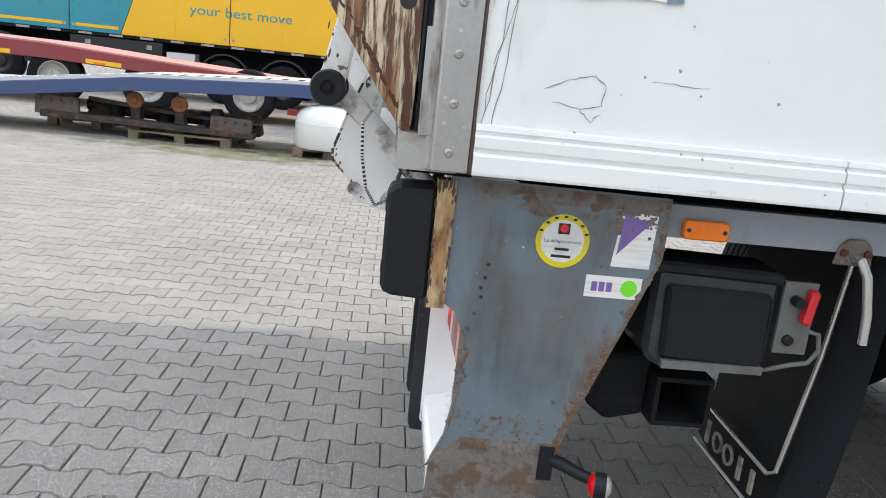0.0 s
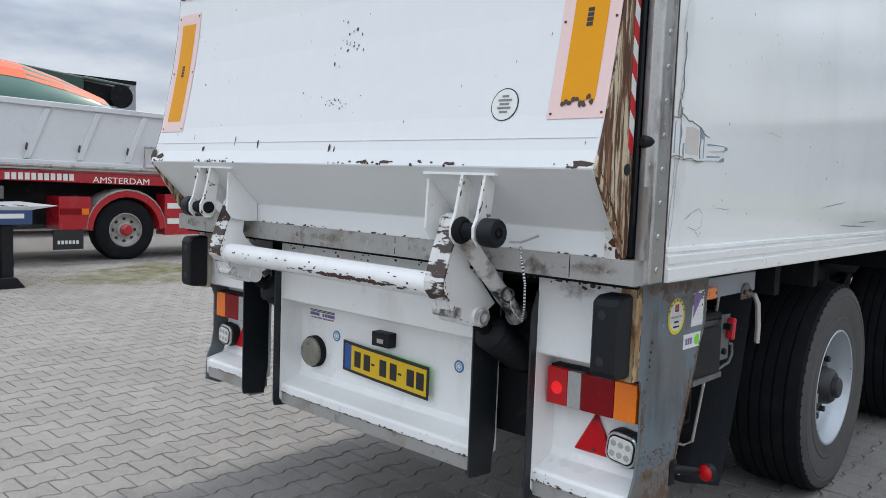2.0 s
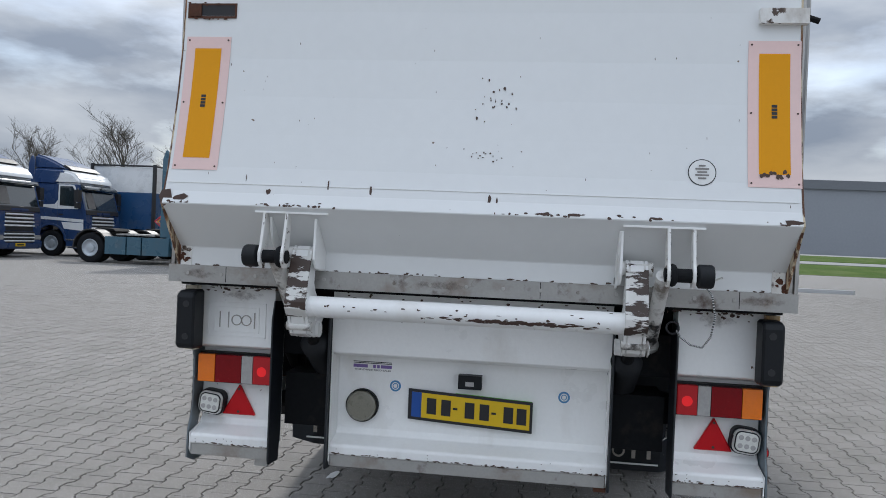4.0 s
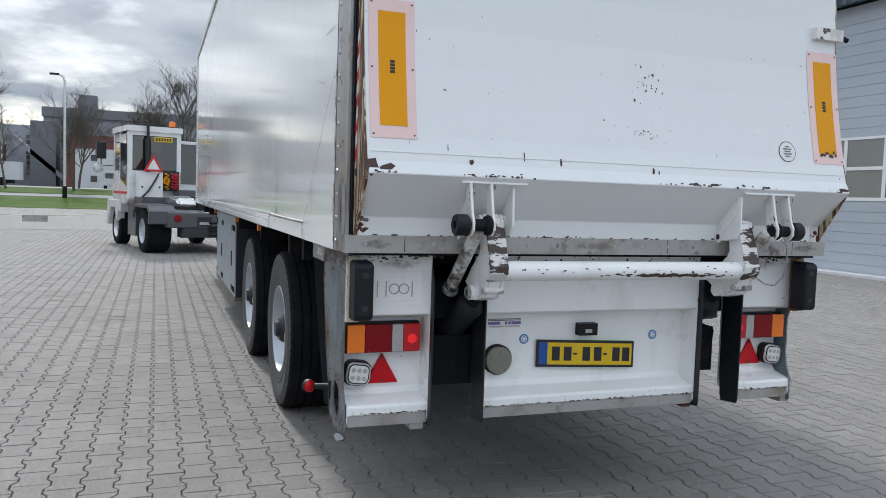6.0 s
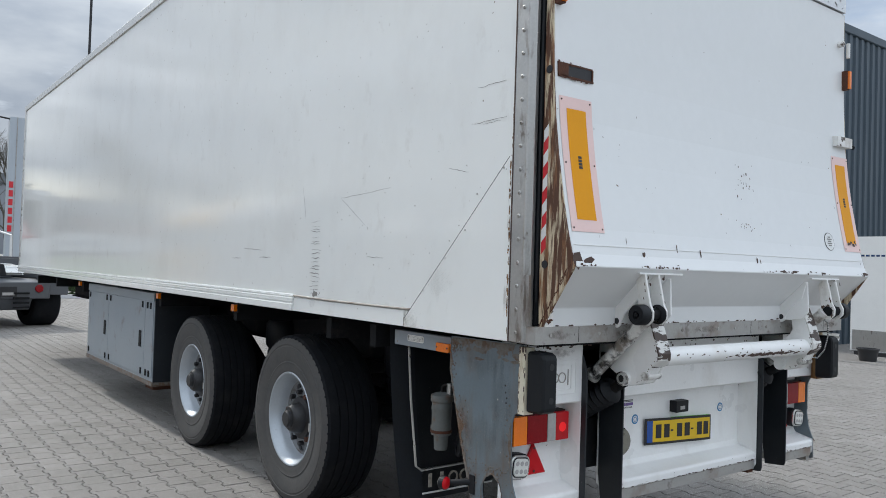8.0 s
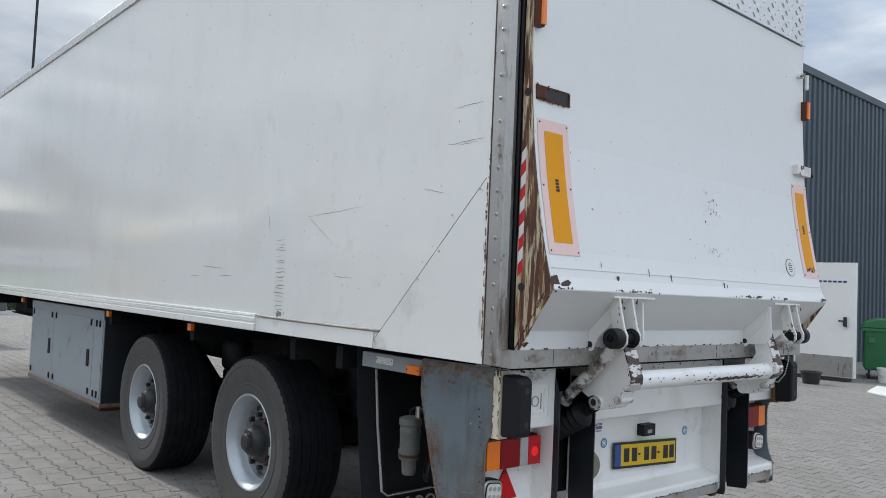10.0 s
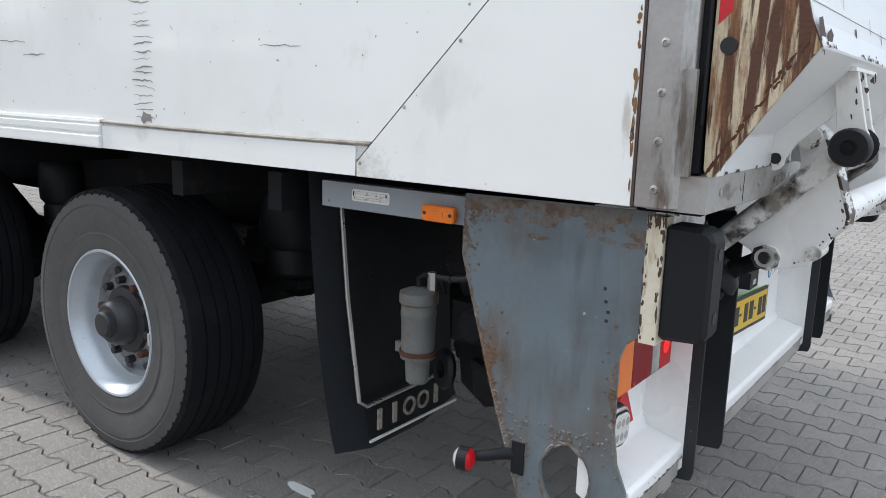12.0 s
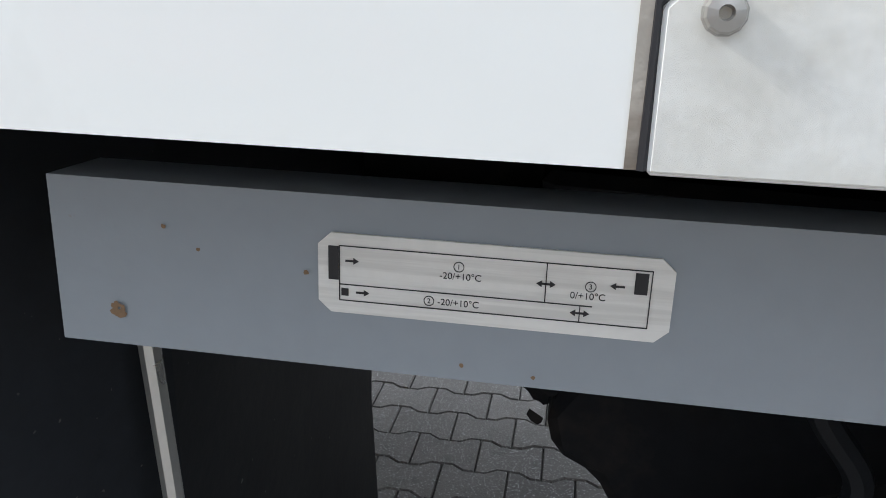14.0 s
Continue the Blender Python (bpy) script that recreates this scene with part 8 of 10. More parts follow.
def ribbed(length, z0, z1, pitch=0.30, depth=0.045):
    """Cladding along +x from 0, ribs towards +y."""
    pts, x = [], 0.0
    while x < length:
        for dx, d in ((0, 0), (0.30, 0), (0.40, depth), (0.80, depth), (0.90, 0)):
            if x + dx * pitch <= length:
                pts.append((x + dx * pitch, d))
        x += pitch
    pts += [(length, 0), (length, -0.12), (0, -0.12)]
    return prism(pts, "z", z0, z1)


hall = thing("hall", "dark blue ribbed steel hall with pale sectional doors", "building")
HX, HY, HZ, HX1 = 6.9, -13.4, 7.6, 25.2


def clad(name, m, length, z0, z1):
    bm = ribbed(length, z0, z1)
    bm.transform(m)
    return part(name, bm, HALLC, hall)


# end wall faces the yard's open side; long wall has the doors
clad("end_wall", pose(HX, HY, 0, 0, 0, 90) @ pose(-26, 0, 0), 26, 0.0, HZ)
for a, c, z0, z1 in ((HX, 9.05, 0.0, HZ), (9.05, 14.75, 6.45, HZ), (14.75, 19.0, 0.0, HZ), (19.0, 24.0, 5.6, HZ), (24.0, HX1, 0.0, HZ)):
    bm = ribbed(c - a - 0.002, z0, z1)
    bm.transform(Matrix.Translation((a, HY, 0)))
    part("long_wall", bm, HALLC, hall)
part("roof", prism([(HY + 0.08, HZ), (HY + 0.08, HZ + 0.22), (HY - 26, HZ + 0.22), (HY - 26, HZ)], "x", HX - 0.08, HX1 + 0.1, 0.02), HALLC, hall)
part("far_wall", box(HX1 - 0.1, HX1, HY - 26, HY - 0.1, 0, HZ), HALLC, hall)
# grey base paints in the bright yard and sky that the panes reflect
DOORPANE = mat("reflection_grey_pane", (0.24, 0.245, 0.23), 0.22, 0, 0.08, 2, 30, 0, coat=0.4)
for x0, x1, zt in ((9.05, 14.75, 6.45), (19.0, 24.0, 5.6)):
    dr = part("sectional_door", box(x0, x1, HY - 0.40, HY - 0.34, 0.0, zt), DOORG, hall, "pale grey sectional door with a window band")
    for k in range(int(zt / 0.25)):
        z = 0.02 + 0.25 * k
        if 1.6 < z < 3.25:
            continue
        part("door_slat", box(x0 + 0.02, x1 - 0.02, HY - 0.345, HY - 0.325, z, z + 0.241, 0.006), DOORG, dr)
    n = int((x1 - x0) / 1.1)
    for r, z in enumerate((1.82, 2.55)):
        for k in range(n):
            a = x0 + 0.06 + (x1 - x0 - 0.12) * k / n
            c = x0 + 0.06 + (x1 - x0 - 0.12) * (k + 1) / n
            part("door_pane", box(a + 0.05, c - 0.05, HY - 0.342, HY - 0.333, z + 0.04, z + 0.69), DOORPANE, dr)
            part("door_mullion", box(c - 0.05, c + 0.05, HY - 0.342, HY - 0.322, z, z + 0.73, 0.005), M["sticker"], dr)
        part("door_transom", box(x0 + 0.02, x1 - 0.02, HY - 0.342, HY - 0.318, z - 0.04, z + 0.04, 0.005), M["sticker"], dr)
    part("door_transom", box(x0 + 0.02, x1 - 0.02, HY - 0.342, HY - 0.318, 3.24, 3.30, 0.005), M["sticker"], dr)
    part("door_jamb", box(x0 - 0.12, x0, HY - 0.35, HY + 0.05, 0, zt + 0.1, 0.01), PLASTIC, hall)
    part("door_jamb", box(x1, x1 + 0.12, HY - 0.35, HY + 0.05, 0, zt + 0.1, 0.01), PLASTIC, hall)
part("threshold", box(8.95, 14.85, HY - 0.3, HY + 0.25, 0.0, 0.06, 0.01), P["cream"], hall)
WL = thing("white_door_leaf", "white door leaf with a tread plate kick board, standing open", "door", pose(5.05, -13.6, 0, 0, 0, 4))
part("leaf", box(-0.62, 0.62, -0.05, 0.05, 0.08, 2.5, 0.015), M["sticker"], WL)
part("kick_board", box(-0.58, 0.58, 0.05, 0.062, 0.10, 0.52, 0.003), M["steel"], WL)
part("leaf_handle", box(-0.46, -0.40, 0.05, 0.11, 1.15, 1.35, 0.01), PLASTIC, WL)
part("leaf_lever", box(-0.47, -0.30, 0.10, 0.12, 1.25, 1.28, 0.004), PLASTIC, WL)
part("leaf_foot", box(-0.5, 0.5, -0.15, 0.15, 0.0, 0.08, 0.01), PLASTIC, WL)
bm = bmesh.new()
for k in range(9):
    box(-0.40 + 0.10 * k - 0.04, -0.40 + 0.10 * k + 0.03, 0.05, 0.053, 2.075, 2.115, 0, bm)
pieces("sign_mark", bm, P["navy"], WL)

# crash rails stacked beside the hall
for k, (x, y, r) in enumerate(((5.9, -11.6, 4), (7.2, -11.9, 2))):
    cr = thing("crash_rail", "galvanised crash rail sections on short posts", "barrier", pose(x, y, 0, 0, 0, r), "stored crash rails")
    for z in (0.38, 0.62):
        part("beam", prism([(0.0, z), (0.04, z + 0.02), (0.0, z + 0.07), (0.05, z + 0.11), (0.0, z + 0.15), (-0.02, z + 0.15), (0.02, z + 0.11), (-0.03, z + 0.07), (0.01, z + 0.02), (-0.02, z)], "x", -0.9, 1.1, 0.004), M["alu"], cr)
    for x2 in (-0.6, 0.6):
        part("post", box(x2 - 0.06, x2 + 0.06, -0.12, -0.02, 0.0, 0.80, 0.01), M["sill"], cr)
crate = thing("crate", "blue plastic crate on the paving", "crate", pose(6.75, -11.2, 0, 0, 0, 5))
part("tub", box(-0.3, 0.3, -0.2, 0.2, 0.0, 0.30, 0.02), paint("crate_blue", (0.01, 0.07, 0.30)), crate)
part("rim", box(-0.32, 0.32, -0.22, 0.22, 0.27, 0.31, 0.01), paint("crate_rim_blue", (0.012, 0.09, 0.34)), crate)
spray = thing("pressure_sprayer", "white plastic pressure sprayer with a black handle", "sprayer", pose(7.2, -10.85, 0))
part("bottle", lathe([(0, 0), (0.10, 0.0), (0.115, 0.03), (0.115, 0.36), (0.09, 0.45), (0.05, 0.50), (0, 0.50)], (0, 0, 0), (0, 0, 1), 24), M["sticker"], spray, "", True)
part("pump", tube([(0, 0, 0.5), (0, 0, 0.74)], 0.016, 8), PLASTIC, spray)
part("handle", tube([(-0.05, 0, 0.74), (-0.06, 0, 0.80), (0.06, 0, 0.80), (0.05, 0, 0.74), (-0.05, 0, 0.74)], 0.014, 8), PLASTIC, spray)
part("badge", box(-0.05, 0.03, 0.108, 0.118, 0.28, 0.36, 0.003), PLASTIC, spray)
tub = single("mortar_tub", lathe([(0, 0), (0.15, 0), (0.19, 0.22), (0.21, 0.22), (0.21, 0.245), (0.18, 0.245), (0.14, 0.02), (0, 0.02)], (4.78, -12.36, 0), (0, 0, 1), 28), PLASTIC, "round black mortar tub on the paving", "tub", smooth=True)
BING = mat("bin_green_plastic", (0.03, 0.16, 0.06), 0.5, 0, 0.1, 3, 40, 0.001)
bn = thing("wheeled_bin", "green four-wheeled waste bin with a curved lid", "bin", pose(4.50, -15.5, 0, 0, 0, -68))
part("tub", prism([(-0.55, 0.20), (0.55, 0.20), (0.68, 1.08), (-0.68, 1.08)], "y", -0.45, 0.45, 0.03), BING, bn)
part("rim", box(-0.71, 0.71, -0.50, 0.50, 1.06, 1.12, 0.015), BING, bn)
part("lid", prism([(-0.52, 1.12), (-0.44, 1.24), (-0.2, 1.33), (0.2, 1.33), (0.44, 1.24), (0.52, 1.12)], "x", -0.68, 0.68, 0.02), BING, bn)
part("label_panel", box(0.628, 0.646, -0.20, 0.16, 0.55, 0.98, 0.003), paint("bin_label_blue", (0.01, 0.10, 0.42)), bn)
part("label_bar", box(0.645, 0.650, -0.14, 0.10, 0.72, 0.78, 0.001), M["sticker"], bn)
for x in (-0.45, 0.45):
    for y in (-0.35, 0.35):
        part("castor", disc((x, y - 0.025, 0.10), (0, 1, 0), 0.10, 0.05, 18, rim=0.01), PLASTIC, bn)
        part("castor_fork", box(x - 0.03, x + 0.03, y - 0.05, y + 0.05, 0.12, 0.22, 0.005), M["alu"], bn)
for y in (-0.3, 0.3):
    part("lifting_lug", box(-0.72, -0.62, y - 0.06, y + 0.06, 0.80, 0.92, 0.01), BING, bn)
bk = thing("bucket", "white plastic bucket with a wire handle", "bucket", pose(4.1, -14.35, 0))
part("pail", lathe([(0, 0), (0.13, 0), (0.16, 0.28), (0.17, 0.28), (0.17, 0.31), (0.155, 0.31), (0.125, 0.01), (0, 0.01)], (0, 0, 0), (0, 0, 1), 24), M["sticker"], bk, "", True)
part("bail", tube([(0.165, 0, 0.28), (0.14, 0.12, 0.2), (0, 0.18, 0.14), (-0.14, 0.12, 0.2), (-0.165, 0, 0.28)], 0.005, 6), M["alu"], bk)
single("white_sheet", prism([(2.2, -10.9), (3.55, -11.9), (3.85, -13.2), (2.5, -12.6)], "z", 0.0, 0.035, 0.008), M["sticker"], "white board lying flat on the paving", "board")

# ---- north of the trailer: removal truck, low loader, ramp and stored parts ----
rt = thing("removal_truck", "yellow and teal removal truck with sliding side panels", "truck")
RY, RX0, RX1, RB, RT_ = 16.3, -16.5, 0.20, 1.36, 4.05
LEAN = 0.33
def seam_x(z):
    return -6.42 + LEAN * (z - 1.41)


part("box_side", prism([(seam_x(RB), RB), (RX1, RB), (RX1, RT_), (seam_x(RT_), RT_)], "y", RY, RY + 2.5, 0.01), P["yellow"], rt)
part("box_front", prism([(-10.6, RB), (seam_x(RB) - 0.01, RB), (seam_x(RT_) - 0.01, RT_), (-10.6, RT_)], "y", RY - 0.002, RY + 2.5, 0.01), P["teal"], rt)
for x, dark in ((0.02, False), (-1.31, True), (-2.73, False), (-3.95, True), (-5.2, False), (-7.6, True), (-9.2, False)):
    part("panel_joint", box(x - 0.010, x + 0.010, RY - 0.007, RY + 0.01, RB + 0.02, RT_), M["ink"] if dark else P["yellow"] if x > -6 else P["teal"], rt)
    for dx in (-0.10, 0.10):
        if dark:
            part("panel_lock", box(x + dx - 0.03, x + dx + 0.03, RY - 0.009, RY, RB + 0.10, RB + 0.16, 0.003), M["sill"], rt)
part("box_sill", box(-10.6, RX1, RY + 0.02, RY + 2.4, RB - 0.07, RB, 0.01), M["under"], rt)
for k in range(15):
    part("sill_clip", box(-10.2 + 0.7 * k, -9.9 + 0.7 * k, RY + 0.008, RY + 0.03, RB - 0.06, RB - 0.012, 0.003), M["sill"], rt)
for a, b in ((-10.0, -7.75), (-7.45, seam_x(RB) - 0.05)):
    part("yellow_line", box(a, b, RY - 0.006, RY, RB + 0.10, RB + 0.17), P["yellow"], rt)
part("rear_edge", box(RX1, RX1 + 0.05, RY, RY + 2.5, RB - 0.15, RT_, 0.01), P["yellow"], rt)
for k in range(26):
    part("marking_strip", box(RX1 + 0.005, RX1 + 0.045, RY - 0.004, RY + 0.002, RB + 0.1 * k, RB + 0.1 * k + 0.05), M["redpaint"] if k % 2 else M["sticker"], rt)
part("rear_deflector", prism([(RX1 + 0.05, RB + 0.10), (RX1 + 0.40, RB + 0.17), (RX1 + 0.16, RT_)], "y", RY + 0.02, RY + 0.06), P["yellow"], rt)
lettering("lettering", "your best move", 0.31, face((-4.88, RY - 0.004, 2.00), (1, 0, 0), (0, 0, 1)), P["teal"], rt, depth=0.003, width=2.36)
for k in range(6):
    x = -2.85 + 0.29 * k
    part("name_bar", box(x, x + 0.22, RY - 0.005, RY, 3.12, 3.48, 0.002), P["teal"], rt)
part("emblem", prism([(-0.95, 3.95), (-0.45, 3.95), (-0.74, 3.30)], "y", RY - 0.005, RY), P["teal"], rt)
for x in (-4.05, -2.65, -9.2):
    truck_wheel(rt, x, RY + 0.02, -1, 0.52, 0.32, M["hub"])
    part("mudguard", prism(arch(x, 0.54, 0.63) + list(reversed(arch(x, 0.54, 0.59))), "y", RY, RY + 0.38, 0.005), PLASTIC, rt)
part("tool_box", box(-7.6, -5.5, RY + 0.05, RY + 0.6, 0.90, 1.26, 0.02), PLASTIC, rt)
for x in (-7.2, -5.8):
    part("box_latch", box(x - 0.06, x + 0.06, RY + 0.035, RY + 0.055, 1.08, 1.18, 0.004), M["sill"], rt)
part("side_tank", box(-5.4, -4.75, RY + 0.05, RY + 0.6, 0.80, 1.08, 0.02), P["cream"], rt)
part("side_rail", box(-10.3, -7.7, RY + 0.03, RY + 0.09, 0.95, 1.08, 0.01), P["cream"], rt)
part("chassis", box(-14.0, RX1 - 0.1, RY + 0.8, RY + 1.7, 0.70, 1.28), M["under"], rt)
cabt = part("cab", smooth_prism([(-13.2, 0.5), (-13.25, 1.6), (-13.0, 2.9), (-12.6, 3.1), (-10.9, 3.1), (-10.85, 0.9), (-11.2, 0.9), (-11.5, 0.5)], RY + 0.05, RY + 2.45, 0.06, 2), P["teal"], rt, "teal cab", True)
part("cab_step", box(-11.4, -10.75, RY + 0.02, RY + 0.4, 0.62, 1.10, 0.04), P["teal"], cabt)
part("rear_rack", box(-1.4, -0.2, RY + 0.2, RY + 2.2, 0.55, 0.65, 0.01), M["under"], rt)
part("rear_lamp_bar", box(RX1 - 0.12, RX1 + 0.02, RY + 0.1, RY + 2.3, 0.95, 1.15, 0.02), M["under"], rt)

ll = thing("low_loader", "red low loader trailer with a sloping bed", "trailer")
LY = 12.35
part("bed", prism([(-12.0, 1.18), (-6.5, 1.10), (-4.6, 0.98), (-2.4, 0.86), (1.9, 0.72), (1.9, 0.60), (-2.4, 0.70), (-4.6, 0.74), (-6.5, 0.82), (-12.0, 0.85)], "y", LY, LY + 1.9, 0.01), P["maroon"], ll)
part("deck", prism([(-12.0, 1.20), (-6.5, 1.12), (-4.6, 1.00), (-2.4, 0.88), (1.9, 0.74), (1.9, 0.72), (-2.4, 0.86), (-4.6, 0.98), (-6.5, 1.10), (-12.0, 1.18)], "y", LY + 0.02, LY + 1.88), mat("faded_pink_deck", (0.42, 0.22, 0.2), 0.7, 0, 0.2, 3, 30, 0.002), ll)
for x in (-6.35, -4.62, -2.75):
    truck_wheel(ll, x, LY + 0.04, -1, 0.50, 0.32, M["sill"])
for a, b in ((-11.5, -7.1), (-5.75, -5.1), (-4.0, -3.35)):
    za, zb = float(np.interp(a, [-12.0, -6.5, -4.6, -2.4], [0.85, 0.82, 0.74, 0.70])), float(np.interp(b, [-12.0, -6.5, -4.6, -2.4], [0.85, 0.82, 0.74, 0.70]))
    part("yellow_strip", prism([(a, za + 0.02), (b, zb + 0.02), (b, zb + 0.10), (a, za + 0.10)], "y", LY - 0.008, LY + 0.004, 0.002), P["yellow"], ll)
for x in (-5.5, -3.7):
    part("side_light", box(x - 0.1, x + 0.1, LY - 0.02, LY, 0.80, 0.84, 0.004), M["amber"], ll)
for x in (-0.9, 0.1, 1.1):
    part("outrigger", box(x - 0.04, x + 0.04, LY, LY + 1.8, 0.22, 0.66, 0.005), P["maroon"], ll)
part("lower_rail", box(-2.0, 2.2, LY, LY + 0.1, 0.22, 0.34, 0.01), P["maroon"], ll)
part("yellow_rail", box(-1.6, 2.2, LY + 0.3, LY + 0.36, 0.76, 0.84, 0.005), P["yellow"], ll)

rp = thing("loading_ramp", "blue steel loading ramp with a perforated top, on legs", "ramp")
LINE = [(-9.5, 0.42), (-5.6, 0.60), (-3.6, 0.86), (-1.4, 0.99), (0.4, 1.00), (1.78, 1.00)]
for y in (8.30, 9.75):
    part("side_beam", prism(LINE + [(x, z - 0.18) for x, z in reversed(LINE)], "y", y, y + 0.06, 0.004), P["rampblue"], rp)
part("top_grating", prism([(x, z + 0.05) for x, z in LINE] + [(2.12, 1.06)] + [(x, z + 0.005) for x, z in reversed(LINE)], "y", 8.34, 9.77), M["tread"], rp, "pale perforated steel top")
bm = bmesh.new()
for k in range(38):
    x = -7.0 + 0.235 * k
    z = float(np.interp(x, [p[0] for p in LINE], [p[1] for p in LINE]))
    for y in (8.40, 8.55, 8.70):
        box(x, x + 0.07, y, y + 0.05, z + 0.051, z + 0.056, 0, bm)
part("grating_slot", bm, M["ink"], rp)["kind"] = "stuff"
for x, y in ((1.50, 8.42), (0.95, 9.6)):
    lg = part("leg", box(x - 0.07, x + 0.07, y - 0.06, y + 0.06, 0.10, 1.0, 0.008), M["black"], rp)
    part("leg_foot", prism([(x - 0.20, 0.0), (x + 0.20, 0.0), (x + 0.09, 0.14), (x - 0.09, 0.14)], "y", y - 0.12, y + 0.12, 0.006), M["black"], lg)
part("brace", tube([(-1.1, 8.5, 0.92), (1.5, 8.5, 0.35)], 0.04, 6), M["under"], rp)
part("brace", tube([(1.1, 9.5, 0.9), (1.55, 8.5, 0.30)], 0.025, 6), M["under"], rp)
part("brace_foot", box(1.35, 1.6, 8.42, 8.6, 0.28, 0.34, 0.005), M["under"], rp)
part("white_label", box(1.30, 1.68, 8.293, 8.30, 0.90, 0.96, 0.001), M["sticker"], rp)


def pallet(m, sx=1.2, sy=0.8):
    t = thing("pallet", "weathered wooden pallet on the paving", "pallet", m, "pallets under stored parts")
    for x in (-sx / 2 + 0.07, 0, sx / 2 - 0.07):
        for y in (-sy / 2 + 0.05, 0, sy / 2 - 0.05):
            part("block", box(x - 0.07, x + 0.07, y - 0.05, y + 0.05, 0.0, 0.10, 0.004), WOOD, t)
    for k in range(5):
        y = -sy / 2 + 0.06 + k * (sy - 0.12) / 4
        part("board", box(-sx / 2, sx / 2, y - 0.055, y + 0.055, 0.10, 0.125, 0.003), WOOD, t)
    return t


p0 = pallet(pose(-2.95, 8.85, 0, 0, 0, -4), 1.45, 0.9)
copy_thing(p0, pose(-4.35, 9.55, 0, 0, 0, -4))
pallet(pose(-0.87, 8.55, 0, 0, 0, 2), 1.0, 0.8)
ax_ = thing("axle_parts", "rusty dismantled axle beams stored on pallets", "scrap metal")
GREASY = mat("greasy_rusted_iron", (0.045, 0.034, 0.028), 0.7, 0, 0.5, 7, 60, 0.004, dirt=(0.14, 0.06, 0.03), dirt_lo=0.5, dirt_hi=0.62, dirt_scale=7, stain=((0.02, 0.02, 0.021), 0.48, 0.6, 5, (1, 1, 1)))
SCALE_ = mat("grey_brown_plate", (0.10, 0.085, 0.075), 0.75, 0, 0.4, 9, 80, 0.003, dirt=(0.10, 0.05, 0.03), dirt_lo=0.5, dirt_hi=0.6, dirt_scale=9)
ORUST = mat("orange_rust", (0.24, 0.10, 0.045), 0.85, 0, 0.4, 9, 60, 0.002)
part("cross_plate", prism([(-4.9, 0.20), (-1.95, 0.14), (-1.95, 0.22), (-4.9, 0.30)], "y", 8.42, 8.70, 0.01), GREASY, ax_)
for x, z0 in ((-4.68, 0.24), (-2.28, 0.16)):
    pl_e = part("end_plate", prism([(x - 0.30, z0), (x + 0.30, z0 - 0.02), (x + 0.30, z0 + 0.24), (x + 0.22, z0 + 0.26), (x - 0.28, z0 + 0.27)], "y", 8.44, 8.52, 0.012), SCALE_, ax_)
    for k in range(4):
        part("bolt", disc((x - 0.21 + 0.14 * k, 8.44, z0 + 0.20), (0, -1, 0), 0.022, 0.014, 6), GREASY, pl_e)
part("axle_tube", tube([(-4.5, 9.15, 0.36), (-2.0, 9.0, 0.33)], 0.085, 14), GREASY, ax_, "", True)
part("axle_tube", tube([(-4.2, 9.45, 0.27), (-2.2, 9.3, 0.25)], 0.07, 14), GREASY, ax_, "", True)
for x in (-3.66, -3.04):
    part("upright", prism([(x - 0.11, 0.13), (x + 0.11, 0.13), (x + 0.06, 0.34), (x + 0.09, 0.44), (x - 0.09, 0.44), (x - 0.06, 0.34)], "y", 8.62, 8.78, 0.012), GREASY, ax_)
    hd_ = part("hub_disc", lathe([(0, 0.06), (0.04, 0.06), (0.05, 0.045), (0.105, 0.045), (0.12, 0.03), (0.12, 0), (0, 0)], (x, 8.62, 0.53), (0, -1, 0), 22), ORUST, ax_, "orange rusted hub face", True)
    part("foot", box(x - 0.10, x + 0.10, 8.50, 8.64, 0.13, 0.20, 0.01), SCALE_, ax_)
for x, y, r, h in ((-4.05, 9.0, 0.12, 0.30), (-3.35, 9.05, 0.15, 0.24), (-2.72, 9.0, 0.13, 0.30), (-2.55, 8.8, 0.10, 0.36)):
    part("air_bag", lathe([(0, 0), (r * 0.8, 0), (r, 0.05), (r * 0.9, h * 0.5), (r, h - 0.05), (r * 0.75, h), (0, h)], (x, y, 0.14), (0, 0, 1), 18), M["black"], ax_, "", True)
for x, y, a, h in ((-4.3, 9.2, 0.2, 0.30), (-2.1, 9.1, 0.18, 0.34), (-3.9, 8.8, 0.10, 0.12), (-2.75, 8.7, 0.14, 0.14)):
    part("casting", prism([(x - a, 0.13), (x + a, 0.13), (x + a * 0.7, 0.13 + h), (x - a * 0.3, 0.13 + h * 0.9), (x - a, 0.13 + h * 0.5)], "y", y - 0.14, y + 0.14, 0.03), GREASY, ax_)
part("leaf_bar", prism([(-4.4, 0.44), (-3.0, 0.33), (-1.9, 0.30), (-1.9, 0.34), (-3.0, 0.38), (-4.4, 0.50)], "y", 8.86, 8.94, 0.006), SCALE_, ax_)
tk = thing("plastic_tank", "white domed plastic tank on a pallet", "tank", pose(-0.87, 8.55, 0.125))
part("tank_shell", lathe([(0, 0.0), (0.49, 0.0), (0.51, 0.03), (0.51, 0.34), (0.50, 0.42), (0.45, 0.51), (0.34, 0.58), (0.18, 0.61), (0, 0.615)], (0, 0, 0), (0, 0, 1), 36), TANK, tk, "", True)
part("tank_seam", lathe([(0.506, 0), (0.513, 0.004), (0.513, 0.012), (0.506, 0.016)], (0, 0, 0.34), (0, 0, 1), 36), TANK, tk)
rl0 = None
